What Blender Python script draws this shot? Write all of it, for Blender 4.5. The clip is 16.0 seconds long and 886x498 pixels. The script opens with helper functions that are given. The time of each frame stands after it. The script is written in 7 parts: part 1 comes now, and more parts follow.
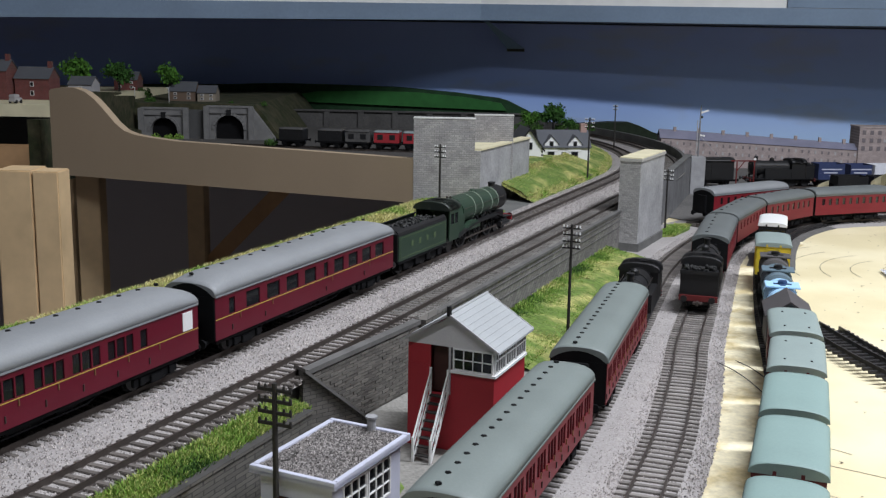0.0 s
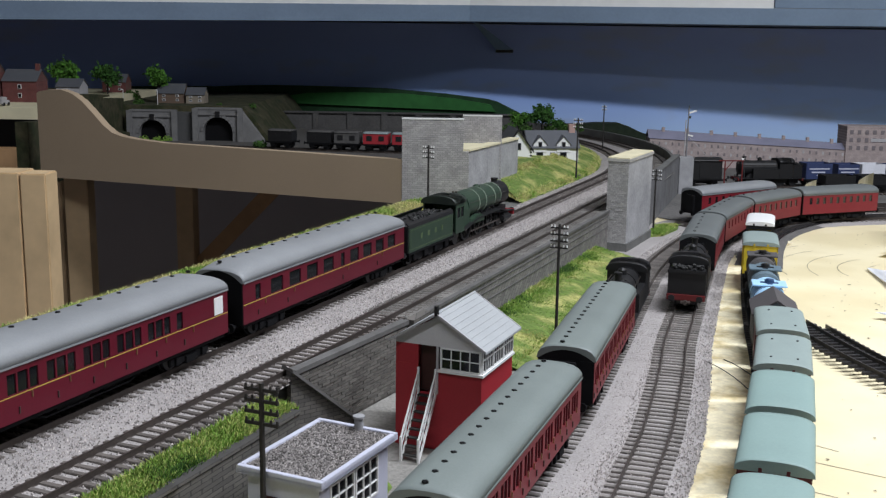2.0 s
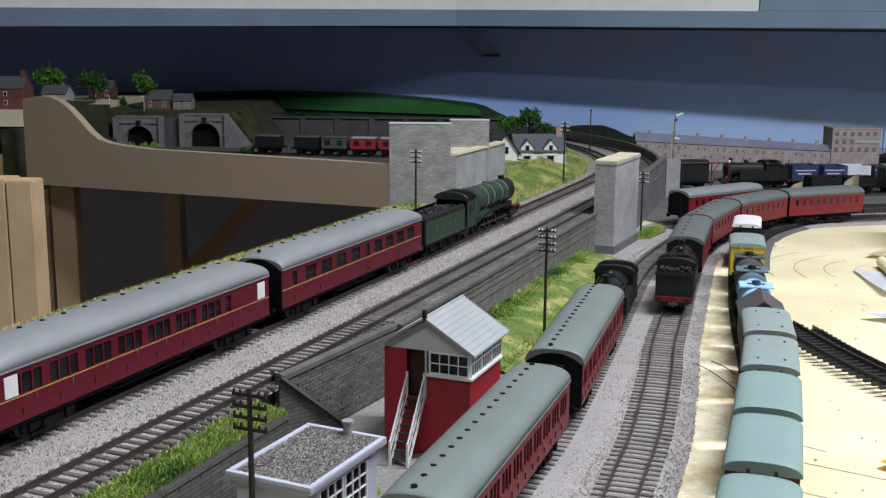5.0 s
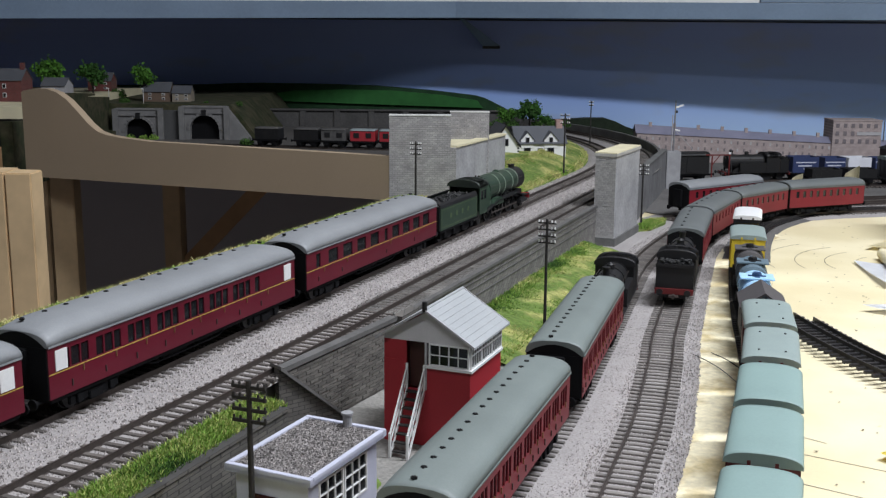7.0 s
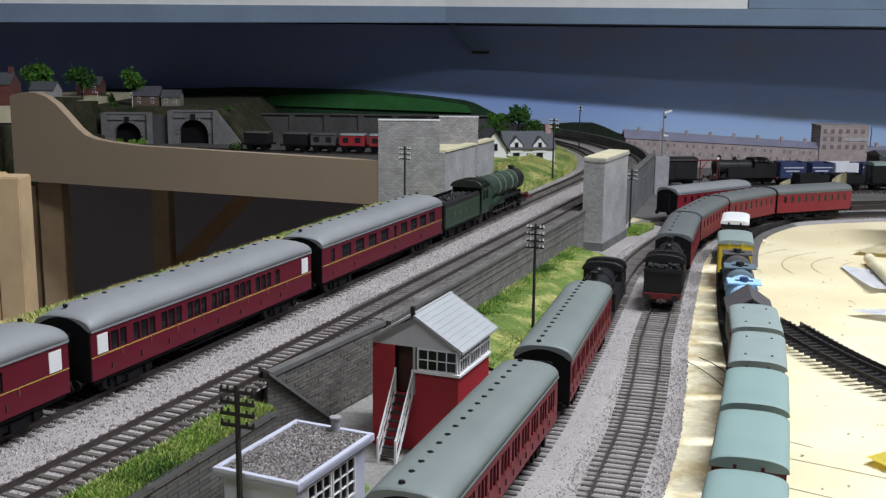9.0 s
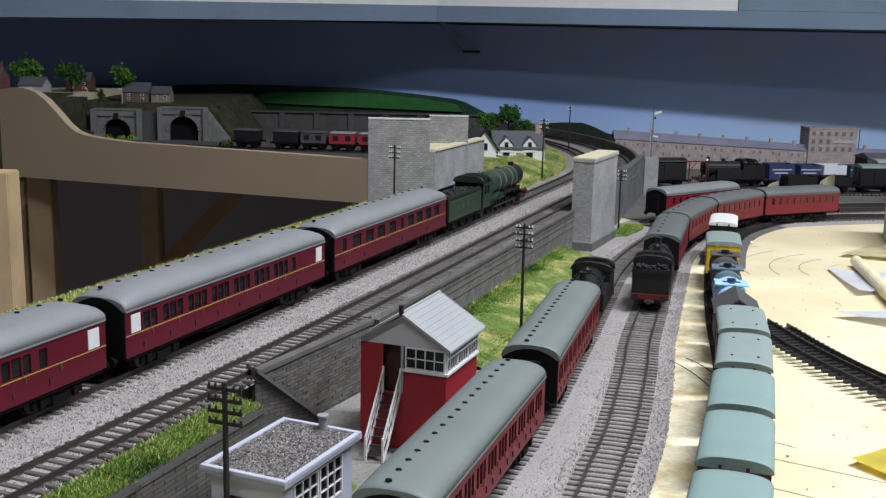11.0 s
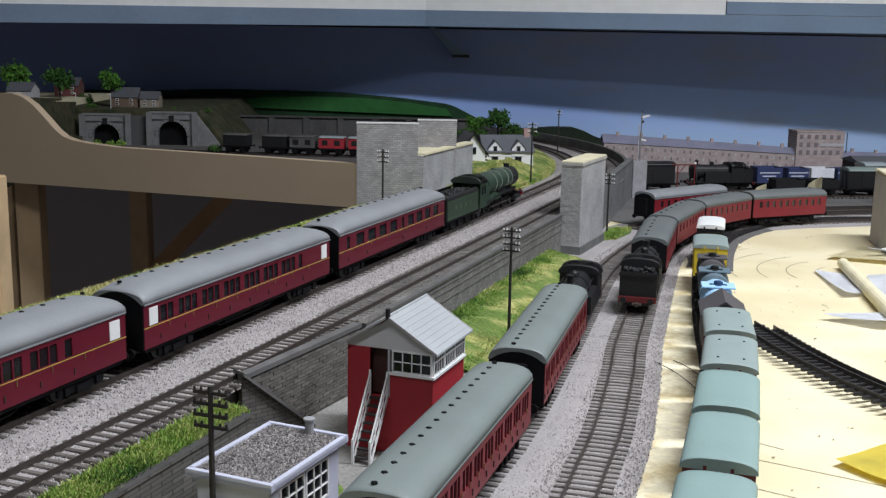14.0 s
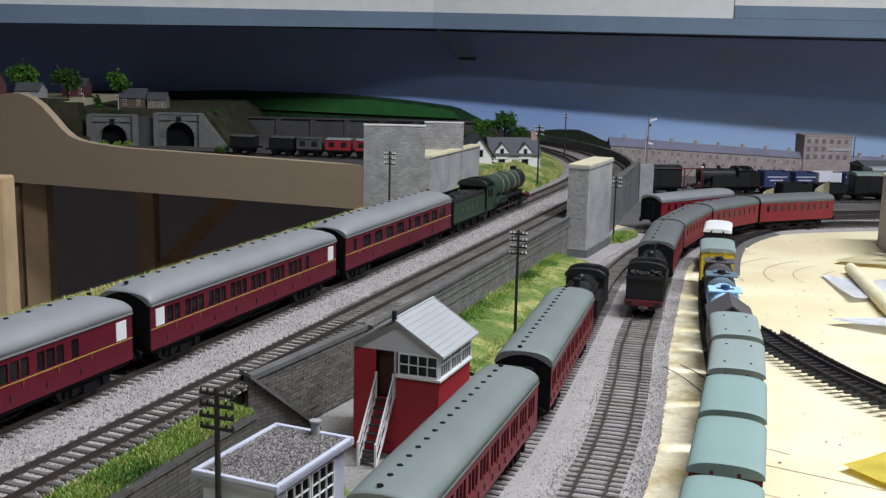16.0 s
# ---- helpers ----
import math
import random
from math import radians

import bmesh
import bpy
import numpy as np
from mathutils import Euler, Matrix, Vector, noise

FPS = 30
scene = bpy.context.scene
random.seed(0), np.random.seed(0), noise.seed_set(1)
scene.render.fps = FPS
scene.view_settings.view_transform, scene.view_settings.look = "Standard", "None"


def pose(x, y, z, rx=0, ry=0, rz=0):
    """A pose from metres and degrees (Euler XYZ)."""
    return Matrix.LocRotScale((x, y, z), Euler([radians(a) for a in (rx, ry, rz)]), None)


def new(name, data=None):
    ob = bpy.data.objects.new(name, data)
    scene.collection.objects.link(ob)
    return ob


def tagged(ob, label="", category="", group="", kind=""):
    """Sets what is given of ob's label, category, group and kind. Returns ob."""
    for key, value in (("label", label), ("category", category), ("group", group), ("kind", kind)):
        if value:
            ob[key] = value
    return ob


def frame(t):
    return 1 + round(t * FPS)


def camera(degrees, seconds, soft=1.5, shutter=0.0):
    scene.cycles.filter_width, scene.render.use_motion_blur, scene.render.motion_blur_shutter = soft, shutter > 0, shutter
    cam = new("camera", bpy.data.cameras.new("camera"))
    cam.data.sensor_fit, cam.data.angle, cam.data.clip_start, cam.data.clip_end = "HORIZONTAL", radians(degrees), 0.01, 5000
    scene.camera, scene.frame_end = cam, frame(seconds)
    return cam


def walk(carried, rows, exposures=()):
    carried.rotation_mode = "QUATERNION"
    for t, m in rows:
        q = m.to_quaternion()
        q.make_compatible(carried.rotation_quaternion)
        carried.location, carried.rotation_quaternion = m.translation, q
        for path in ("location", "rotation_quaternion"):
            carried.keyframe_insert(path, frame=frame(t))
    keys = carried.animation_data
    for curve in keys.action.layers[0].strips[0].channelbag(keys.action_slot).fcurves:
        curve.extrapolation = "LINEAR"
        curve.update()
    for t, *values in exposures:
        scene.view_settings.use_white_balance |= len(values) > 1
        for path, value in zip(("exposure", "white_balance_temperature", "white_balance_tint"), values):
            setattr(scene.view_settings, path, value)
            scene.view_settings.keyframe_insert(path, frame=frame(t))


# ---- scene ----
cam = camera(44.85, 16.0, soft=1.3)
walk(cam, [
    (0.0, pose(-0.0035, 0.0021, 0.2239, 78.850, -0.966, 1.869)),
    (0.5, pose(-0.0033, 0.0016, 0.2240, 78.995, -0.974, 1.674)),
    (1.0, pose(-0.0023, 0.0020, 0.2233, 78.993, -0.884, 1.600)),
    (1.5, pose(-0.0014, 0.0006, 0.2234, 79.012, -0.962, 1.507)),
    (2.0, pose(-0.0014, 0.0008, 0.2232, 78.941, -0.801, 1.333)),
    (2.5, pose(-0.0021, 0.0006, 0.2236, 78.958, -0.641, 1.154)),
    (3.0, pose(-0.0026, 0.0007, 0.2236, 79.132, -0.680, 0.973)),
    (3.5, pose(-0.0016, 0.0003, 0.2234, 79.159, -0.596, 0.758)),
    (4.0, pose(-0.0012, 0.0001, 0.2234, 79.193, -0.558, 0.744)),
    (6.5, pose(-0.0003, 0.0003, 0.2224, 78.918, -0.333, 0.494)),
    (7.0, pose(-0.0007, 0.0019, 0.2222, 78.791, -0.431, 0.648)),
    (7.5, pose(-0.0003, 0.0012, 0.2224, 78.989, -0.394, 0.713)),
    (8.0, pose(0.0010, 0.0006, 0.2222, 79.046, -0.367, 0.518)),
    (8.5, pose(0.0009, 0.0002, 0.2222, 79.047, -0.391, 0.291)),
    (9.0, pose(0.0000, 0.0000, 0.2228, 79.033, -0.591, 0.114)),
    (11.5, pose(0.0004, -0.0013, 0.2234, 78.975, -1.150, -0.387)),
    (12.0, pose(0.0001, -0.0010, 0.2236, 79.182, -1.079, -0.452)),
    (12.5, pose(0.0006, -0.0016, 0.2236, 79.267, -1.040, -0.540)),
    (13.0, pose(0.0020, -0.0023, 0.2237, 79.292, -1.139, -0.484)),
    (13.5, pose(0.0028, -0.0026, 0.2232, 79.206, -0.899, -0.658)),
    (14.0, pose(0.0030, -0.0030, 0.2231, 79.220, -1.021, -0.861)),
    (14.5, pose(0.0027, -0.0033, 0.2234, 79.410, -1.024, -0.880)),
    (15.0, pose(0.0013, -0.0023, 0.2238, 79.597, -1.173, -0.912)),
    (15.5, pose(0.0009, -0.0012, 0.2237, 79.524, -1.111, -0.764)),
    (16.0, pose(0.0024, -0.0024, 0.2231, 79.335, -1.287, -0.496)),
])

# ---- light ----
world = bpy.data.worlds.new("room_air")
scene.world = world
world.use_nodes = True
world.node_tree.nodes["Background"].inputs[0].default_value = (0.8, 0.87, 1.0, 1)
world.node_tree.nodes["Background"].inputs[1].default_value = 0.012
scene.view_settings.exposure = 0.0


def ceiling_tube(x, y, z, length, width, power, turn):
    d = bpy.data.lights.new("tube_light", "AREA")
    d.shape, d.size, d.size_y, d.energy = "RECTANGLE", length, width, power
    d.color = (0.935, 0.98, 1.07)
    o = new("tube_light", d)
    o.matrix_world = pose(x, y, z, 0, 0, turn)
    return o


ceiling_tube(0.85, 0.50, 1.45, 1.2, 0.10, 42.0, 0)
ceiling_tube(-0.25, -0.40, 1.45, 1.2, 0.10, 9.0, 0)


# ---- materials ----
def mat(name, rgb, rough=0.6, metal=0.0, grain=900.0, vary=0.12, bump=0.0, blotch=40.0, blot=0.1, second=None, mixed=0.5, each=0.0, coat=0.0):
    """Surface with a fine grain, larger blotches, an optional second colour and a difference from piece to piece."""
    m = bpy.data.materials.new(name)
    m.use_nodes = True
    nt = m.node_tree
    b = nt.nodes["Principled BSDF"]
    b.inputs["Roughness"].default_value, b.inputs["Metallic"].default_value = rough, metal
    b.inputs["Coat Weight"].default_value = coat
    tc = nt.nodes.new("ShaderNodeTexCoord")
    n1, n2 = nt.nodes.new("ShaderNodeTexNoise"), nt.nodes.new("ShaderNodeTexNoise")
    n1.inputs["Scale"].default_value, n2.inputs["Scale"].default_value = grain, blotch
    n1.inputs["Detail"].default_value, n2.inputs["Detail"].default_value = 3, 4
    for n in (n1, n2):
        nt.links.new(tc.outputs["Object"], n.inputs["Vector"])
    mix = nt.nodes.new("ShaderNodeMix")
    mix.data_type = "RGBA"
    two = second or rgb
    mix.inputs["A"].default_value, mix.inputs["B"].default_value = (*rgb, 1), (*two, 1)
    ramp = nt.nodes.new("ShaderNodeMapRange")
    ramp.inputs["From Min"].default_value, ramp.inputs["From Max"].default_value = mixed - 0.09, mixed + 0.09
    nt.links.new(n2.outputs["Fac"], ramp.inputs["Value"])
    nt.links.new(ramp.outputs["Result"], mix.inputs["Factor"])
    hsv = nt.nodes.new("ShaderNodeHueSaturation")
    nt.links.new(mix.outputs["Result"], hsv.inputs["Color"])
    add = nt.nodes.new("ShaderNodeMath")
    add.operation = "MULTIPLY_ADD"
    add.inputs[1].default_value, add.inputs[2].default_value = vary * 4, 1 - vary * 2
    nt.links.new(n1.outputs["Fac"], add.inputs[0])
    add2 = nt.nodes.new("ShaderNodeMath")
    add2.operation = "MULTIPLY_ADD"
    add2.inputs[1].default_value = blot * 4
    nt.links.new(n2.outputs["Fac"], add2.inputs[0])
    sub = nt.nodes.new("ShaderNodeMath")
    sub.operation = "SUBTRACT"
    sub.inputs[1].default_value = blot * 2
    nt.links.new(add.outputs[0], add2.inputs[2])
    nt.links.new(add2.outputs[0], sub.inputs[0])
    last = sub
    if each:
        oi = nt.nodes.new("ShaderNodeObjectInfo")
        ea = nt.nodes.new("ShaderNodeMath")
        ea.operation = "MULTIPLY_ADD"
        ea.inputs[1].default_value = each * 2
        nt.links.new(oi.outputs["Random"], ea.inputs[0])
        nt.links.new(sub.outputs[0], ea.inputs[2])
        e2 = nt.nodes.new("ShaderNodeMath")
        e2.operation = "SUBTRACT"
        e2.inputs[1].default_value = each
        nt.links.new(ea.outputs[0], e2.inputs[0])
        last = e2
    nt.links.new(last.outputs[0], hsv.inputs["Value"])
    nt.links.new(hsv.outputs["Color"], b.inputs["Base Color"])
    if bump:
        bu = nt.nodes.new("ShaderNodeBump")
        bu.inputs["Strength"].default_value, bu.inputs["Distance"].default_value = 0.6, bump
        nt.links.new(n1.outputs["Fac"], bu.inputs["Height"])
        nt.links.new(bu.outputs["Normal"], b.inputs["Normal"])
    return m


def brick_mat(name, rgb, rgb2, joint, width, height, turn=(0, 0, 0), bump=0.0004):
    """Coursed stone or brick printed small, on the geometry."""
    m = mat(name, rgb, 0.9)
    nt = m.node_tree
    b = nt.nodes["Principled BSDF"]
    tc = nt.nodes.new("ShaderNodeTexCoord")
    mp = nt.nodes.new("ShaderNodeMapping")
    mp.inputs["Rotation"].default_value = turn
    br = nt.nodes.new("ShaderNodeTexBrick")
    br.inputs["Color1"].default_value, br.inputs["Color2"].default_value, br.inputs["Mortar"].default_value = (*rgb, 1), (*rgb2, 1), (*joint, 1)
    br.inputs["Scale"].default_value = 1.0
    br.inputs["Brick Width"].default_value, br.inputs["Row Height"].default_value, br.inputs["Mortar Size"].default_value = width, height, height * 0.09
    nt.links.new(tc.outputs["Object"], mp.inputs["Vector"])
    nt.links.new(mp.outputs["Vector"], br.inputs["Vector"])
    n = nt.nodes.new("ShaderNodeTexNoise")
    n.inputs["Scale"].default_value, n.inputs["Detail"].default_value = 60, 6
    nt.links.new(tc.outputs["Object"], n.inputs["Vector"])
    mul = nt.nodes.new("ShaderNodeMix")
    mul.data_type, mul.blend_type = "RGBA", "MULTIPLY"
    mul.inputs["Factor"].default_value = 0.55
    nt.links.new(br.outputs["Color"], mul.inputs["A"])
    nt.links.new(n.outputs["Fac"], mul.inputs["B"])
    gain = nt.nodes.new("ShaderNodeHueSaturation")
    gain.inputs["Value"].default_value = 1.35
    nt.links.new(mul.outputs["Result"], gain.inputs["Color"])
    nt.links.new(gain.outputs["Color"], b.inputs["Base Color"])
    bu = nt.nodes.new("ShaderNodeBump")
    bu.inputs["Distance"].default_value, bu.inputs["Strength"].default_value = bump, 0.8
    bu.invert = True
    nt.links.new(br.outputs["Fac"], bu.inputs["Height"])
    nt.links.new(bu.outputs["Normal"], b.inputs["Normal"])
    return m


MAROON = mat("crimson_paint", (0.125, 0.008, 0.021), 0.35, vary=0.06, blot=0.1, coat=0.2)
RED_COACH = mat("faded_red_paint", (0.19, 0.014, 0.022), 0.45, vary=0.06, blot=0.12)
ROOF_GREY = mat("coach_roof_grey", (0.245, 0.255, 0.265), 0.5, vary=0.05, blot=0.10, blotch=30)
ROOF_GREEN = mat("weathered_roof_green_grey", (0.185, 0.215, 0.205), 0.55, vary=0.05, blot=0.1, blotch=25)
ROOF_TEAL = mat("pale_teal_roof", (0.235, 0.335, 0.315), 0.6, vary=0.04, blot=0.07, blotch=25)
ROOF_PALE = mat("pale_blue_grey_roof", (0.30, 0.345, 0.355), 0.6, vary=0.05, blot=0.08)
ROOF_DARK = mat("dull_grey_roof", (0.135, 0.148, 0.148), 0.55, vary=0.05, blot=0.1, blotch=25)
YELLOW_LINE = mat("yellow_lining", (0.48, 0.34, 0.07), 0.5)
WHITE = mat("white_paint", (0.8, 0.8, 0.79), 0.55, vary=0.04, blot=0.05)
BLACK = mat("black_underframe", (0.007, 0.007, 0.008), 0.75, vary=0.2)
BLACK.node_tree.nodes["Principled BSDF"].inputs["Specular IOR Level"].default_value = 0.15
SOOT = mat("sooty_black_paint", (0.011, 0.011, 0.012), 0.5, vary=0.15)
GREEN = mat("locomotive_green", (0.027, 0.052, 0.033), 0.4, vary=0.08, blot=0.12)
COAL = mat("coal", (0.02, 0.02, 0.02), 0.5, vary=0.4, bump=0.001, grain=500)
STEEL = mat("dull_steel", (0.105, 0.088, 0.08), 0.42, 0.6, vary=0.15)
SLEEPER = mat("weathered_sleeper", (0.115, 0.10, 0.09), 0.9, vary=0.2, each=0.25)
DARK_TRACK = mat("black_plastic_track", (0.035, 0.033, 0.034), 0.45, vary=0.15)
BALLAST = mat("grey_ballast", (0.35, 0.325, 0.315), 0.95, grain=750, vary=0.2, bump=0.0008, blotch=22, blot=0.1)
STONE_BIT = mat("ballast_chip", (0.42, 0.39, 0.36), 0.95, each=0.2, vary=0.2)
BOARD = mat("cream_painted_board", (0.77, 0.67, 0.42), 0.7, vary=0.03, blot=0.06, blotch=9, second=(0.83, 0.74, 0.50))
SAND = mat("sand_glue_strip", (0.70, 0.57, 0.31), 0.85, grain=300, vary=0.15, blot=0.25, blotch=45, second=(0.82, 0.74, 0.52), mixed=0.46)
FLOOR = mat("room_floor", (0.26, 0.24, 0.235), 0.8)
PLASTER = mat("room_wall_paint", (0.55, 0.51, 0.51), 0.8, vary=0.02, blot=0.05, blotch=4)
CEILING = mat("ceiling_paint", (0.30, 0.30, 0.30), 0.9, vary=0.02)
PINE = mat("pine_timber", (0.68, 0.49, 0.28), 0.6, grain=60, vary=0.08, blotch=14, blot=0.15)
MDF = mat("raw_fibreboard", (0.43, 0.33, 0.225), 0.8, vary=0.04, blot=0.06, blotch=6)
GREY_STONE = brick_mat("grey_coursed_stone", (0.31, 0.30, 0.30), (0.41, 0.395, 0.39), (0.235, 0.23, 0.228), 0.0056, 0.0024, (radians(90), 0, 0))
DARK_STONE = brick_mat("dark_sooty_brick", (0.10, 0.093, 0.086), (0.145, 0.133, 0.12), (0.06, 0.057, 0.053), 0.0060, 0.0024, (radians(90), 0, 0))
CONCRETE = mat("streaked_grey_render", (0.33, 0.33, 0.34), 0.9, vary=0.12, blotch=60, blot=0.22)
SLATY = mat("dark_grey_retaining_face", (0.135, 0.135, 0.13), 0.85, vary=0.18, blotch=35, blot=0.25)
CARD = mat("cream_card_edge", (0.72, 0.66, 0.45), 0.8, vary=0.04)
TURF = mat("grass_turf", (0.13, 0.20, 0.04), 0.95, grain=260, vary=0.35, bump=0.002, blotch=30, second=(0.42, 0.40, 0.14), mixed=0.55)
BOXRED = mat("signal_box_red", (0.36, 0.020, 0.030), 0.65, vary=0.06, blot=0.08)
SLATE_PALE = mat("pale_grey_slate", (0.36, 0.375, 0.385), 0.7, vary=0.06, blot=0.06)
LIGHT_GREY = mat("light_grey_paint", (0.44, 0.43, 0.44), 0.7, vary=0.04)
LILAC = mat("lilac_white_paint", (0.55, 0.56, 0.66), 0.6, vary=0.04)
GRAVEL = mat("roof_gravel", (0.24, 0.22, 0.21), 0.95, grain=500, vary=0.4, bump=0.001)
DARK_WOOD = mat("dark_creosoted_pole", (0.025, 0.022, 0.02), 0.8)
GLASS = mat("dark_window_glass", (0.012, 0.013, 0.015), 0.12, coat=0.3)


# ---- building blocks ----
def thing(name, m, label, category, group="", kind=""):
    ob = tagged(new(name), label, category, group, kind)
    ob.empty_display_size = 0.01
    ob.matrix_basis = m
    return ob


def mesh_of(name, bm, material, smooth=False):
    me = bpy.data.meshes.new(name)
    bm.normal_update()
    bm.to_mesh(me)
    bm.free()
    for one in (material if isinstance(material, (list, tuple)) else [material]):
        me.materials.append(one)
    if smooth:
        for p in me.polygons:
            p.use_smooth = abs(p.normal.y) < 0.75 and len(p.vertices) == 4
    return me


def part(name, bm, material, parent=None, label="", at=None, smooth=False):
    ob = new(name, bm if isinstance(bm, bpy.types.Mesh) else mesh_of(name, bm, material, smooth))
    ob.parent = parent
    if at is not None:
        ob.matrix_basis = at
    return tagged(ob, label)


def setting(name, bm, material, label, category):
    return tagged(part(name, bm, material), label, category, "", "structure")


def box(bm, x0, x1, y0, y1, z0, z1, bevel=0.0, m=None):
    r = bmesh.ops.create_cube(bm, size=1, matrix=Matrix.Translation(((x0 + x1) / 2, (y0 + y1) / 2, (z0 + z1) / 2)) @ Matrix.Diagonal((x1 - x0, y1 - y0, z1 - z0, 1)))
    vs = r["verts"]
    if bevel:
        es = list({e for v in vs for e in v.link_edges})
        vs = bmesh.ops.bevel(bm, geom=es, offset=bevel, segments=2, affect="EDGES")["verts"]
    if m is not None:
        bmesh.ops.transform(bm, matrix=m, verts=list({v for v in vs}))
    return bm


def boxed(*a, **k):
    return box(bmesh.new(), *a, **k)


def tube(bm, p, q, r1, r2=None, n=12, caps=True):
    p, q = Vector(p), Vector(q)
    m = Matrix.Translation((p + q) / 2) @ (q - p).to_track_quat("Z", "Y").to_matrix().to_4x4()
    bmesh.ops.create_cone(bm, cap_ends=caps, segments=n, radius1=r1, radius2=r1 if r2 is None else r2, depth=(q - p).length, matrix=m)
    return bm


def tubed(*a, **k):
    return tube(bmesh.new(), *a, **k)


def prism(bm, outline, axis, a, b):
    """A solid drawn out from a flat outline along x, y or z."""
    def v(u, w, t):
        return {"x": (t, u, w), "y": (u, t, w), "z": (u, w, t)}[axis]
    lo, hi = [bm.verts.new(v(u, w, a)) for u, w in outline], [bm.verts.new(v(u, w, b)) for u, w in outline]
    n = len(outline)
    fs = [bm.faces.new(lo), bm.faces.new(list(reversed(hi)))]
    fs += [bm.faces.new((lo[i], hi[i], hi[(i + 1) % n], lo[(i + 1) % n])) for i in range(n)]
    bmesh.ops.recalc_face_normals(bm, faces=fs)
    return bm


def prismed(*a):
    return prism(bmesh.new(), *a)


class Path:
    """A smooth line over the plan, by its length."""
    def __init__(self, knots, step=0.004):
        k = [Vector(p) for p in knots]
        k = [2 * k[0] - k[1]] + k + [2 * k[-1] - k[-2]]
        pts = []
        for i in range(1, len(k) - 2):
            n = max(2, int((k[i + 1] - k[i]).length / step))
            for j in range(n):
                t = j / n
                pts.append(0.5 * (2 * k[i] + (k[i + 1] - k[i - 1]) * t + (2 * k[i - 1] - 5 * k[i] + 4 * k[i + 1] - k[i + 2]) * t * t + (3 * k[i] - k[i - 1] - 3 * k[i + 1] + k[i + 2]) * t ** 3))
        pts.append(k[-2])
        self.p = pts
        self.s = [0.0]
        for a, b in zip(pts, pts[1:]):
            self.s.append(self.s[-1] + (b - a).length)
        self.length = self.s[-1]

    def at(self, s, off=0.0):
        i = min(max(int(np.searchsorted(self.s, s)) - 1, 0), len(self.p) - 2)
        d = (self.p[i + 1] - self.p[i])
        f = (s - self.s[i]) / max(d.length, 1e-9)
        d2 = d.normalized()
        return self.p[i] + d * f + Vector((d2.y, -d2.x)) * off, math.degrees(math.atan2(-d2.x, d2.y))

    def near(self, y):
        return min(range(len(self.p)), key=lambda i: abs(self.p[i].y - y)) and self.s[min(range(len(self.p)), key=lambda i: abs(self.p[i].y - y))]


def ribbon(path, a, b, offs, zs, step=0.01, rough=0.0, seed=1):
    """A strip along a path with a cross-section of offsets and heights."""
    bm = bmesh.new()
    n = max(1, int((b - a) / step))
    last = None
    for i in range(n + 1):
        row = []
        for o, z in zip(offs, zs):
            p, _ = path.at(a + (b - a) * i / n, o)
            k = noise.noise((p.x * 90, p.y * 90, seed)) * rough
            q = p + Vector((noise.noise((p.x * 60, p.y * 60, seed + 7)), noise.noise((p.x * 60, p.y * 60, seed + 9)))) * rough * 1.2
            row.append(bm.verts.new((q.x, q.y, z + k)))
        if last:
            for j in range(len(row) - 1):
                bm.faces.new((last[j], last[j + 1], row[j + 1], row[j]))
        last = row
    bmesh.ops.recalc_face_normals(bm, faces=bm.faces)
    if bm.faces[:] and sum(f.normal.z for f in bm.faces) < 0:
        bmesh.ops.reverse_faces(bm, faces=bm.faces)
    return bm


def rail_mesh(path, a, b, off, z, step=0.008):
    bm = bmesh.new()
    n = max(1, int((b - a) / step))
    sec = [(-0.0008, -0.0036), (-0.0004, -0.003), (-0.0004, -0.0008), (-0.0005, 0), (0.0005, 0), (0.0004, -0.0008), (0.0004, -0.003), (0.0008, -0.0036)]
    last = None
    for i in range(n + 1):
        row = []
        for o, h in sec:
            p, _ = path.at(a + (b - a) * i / n, off + o)
            row.append(bm.verts.new((p.x, p.y, z + h)))
        if last:
            for j in range(len(row) - 1):
                bm.faces.new((last[j], row[j], row[j + 1], last[j + 1]))
        last = row
    bmesh.ops.recalc_face_normals(bm, faces=bm.faces)
    return bm


SLEEPER_MESH = mesh_of("sleeper", boxed(-0.0155, 0.0155, -0.0016, 0.0016, -0.0022, 0, 0.0003), SLEEPER)
PALE_SLEEPER = mesh_of("sleeper", boxed(-0.0155, 0.0155, -0.0016, 0.0016, -0.0022, 0, 0.0003), mat("dusty_grey_sleeper", (0.20, 0.182, 0.168), 0.9, vary=0.2, each=0.22))
PLASTIC_SLEEPER = mesh_of("plastic_sleeper", boxed(-0.0155, 0.0155, -0.0014, 0.0014, -0.0022, 0, 0.0003), DARK_TRACK)


def railway_track(path, a, b, z, label, gauge=0.0165, pitch=0.0070, steel=STEEL, sleeper=SLEEPER_MESH, parts=True):
    t = thing("railway_track", pose(0, 0, 0), label, "railway track", "tracks of the layout")
    for o in (-gauge / 2, gauge / 2):
        part("rail", rail_mesh(path, a, b, o, z), steel, t)
    n = int((b - a) / pitch)
    for i in range(n):
        p, turn = path.at(a + (i + 0.5) * pitch)
        part("sleeper", sleeper, None, t, at=pose(p.x, p.y, z - 0.0028, 0, 0, turn + random.uniform(-1.2, 1.2)))
    return t


# ---- lines of the plan ----
U, N = Vector((0.368, 0.930)), Vector((0.930, -0.368))
C0 = Vector((-0.0175, 0.9668))


def main_at(s, off=0.0):
    return C0 + U * s + N * off


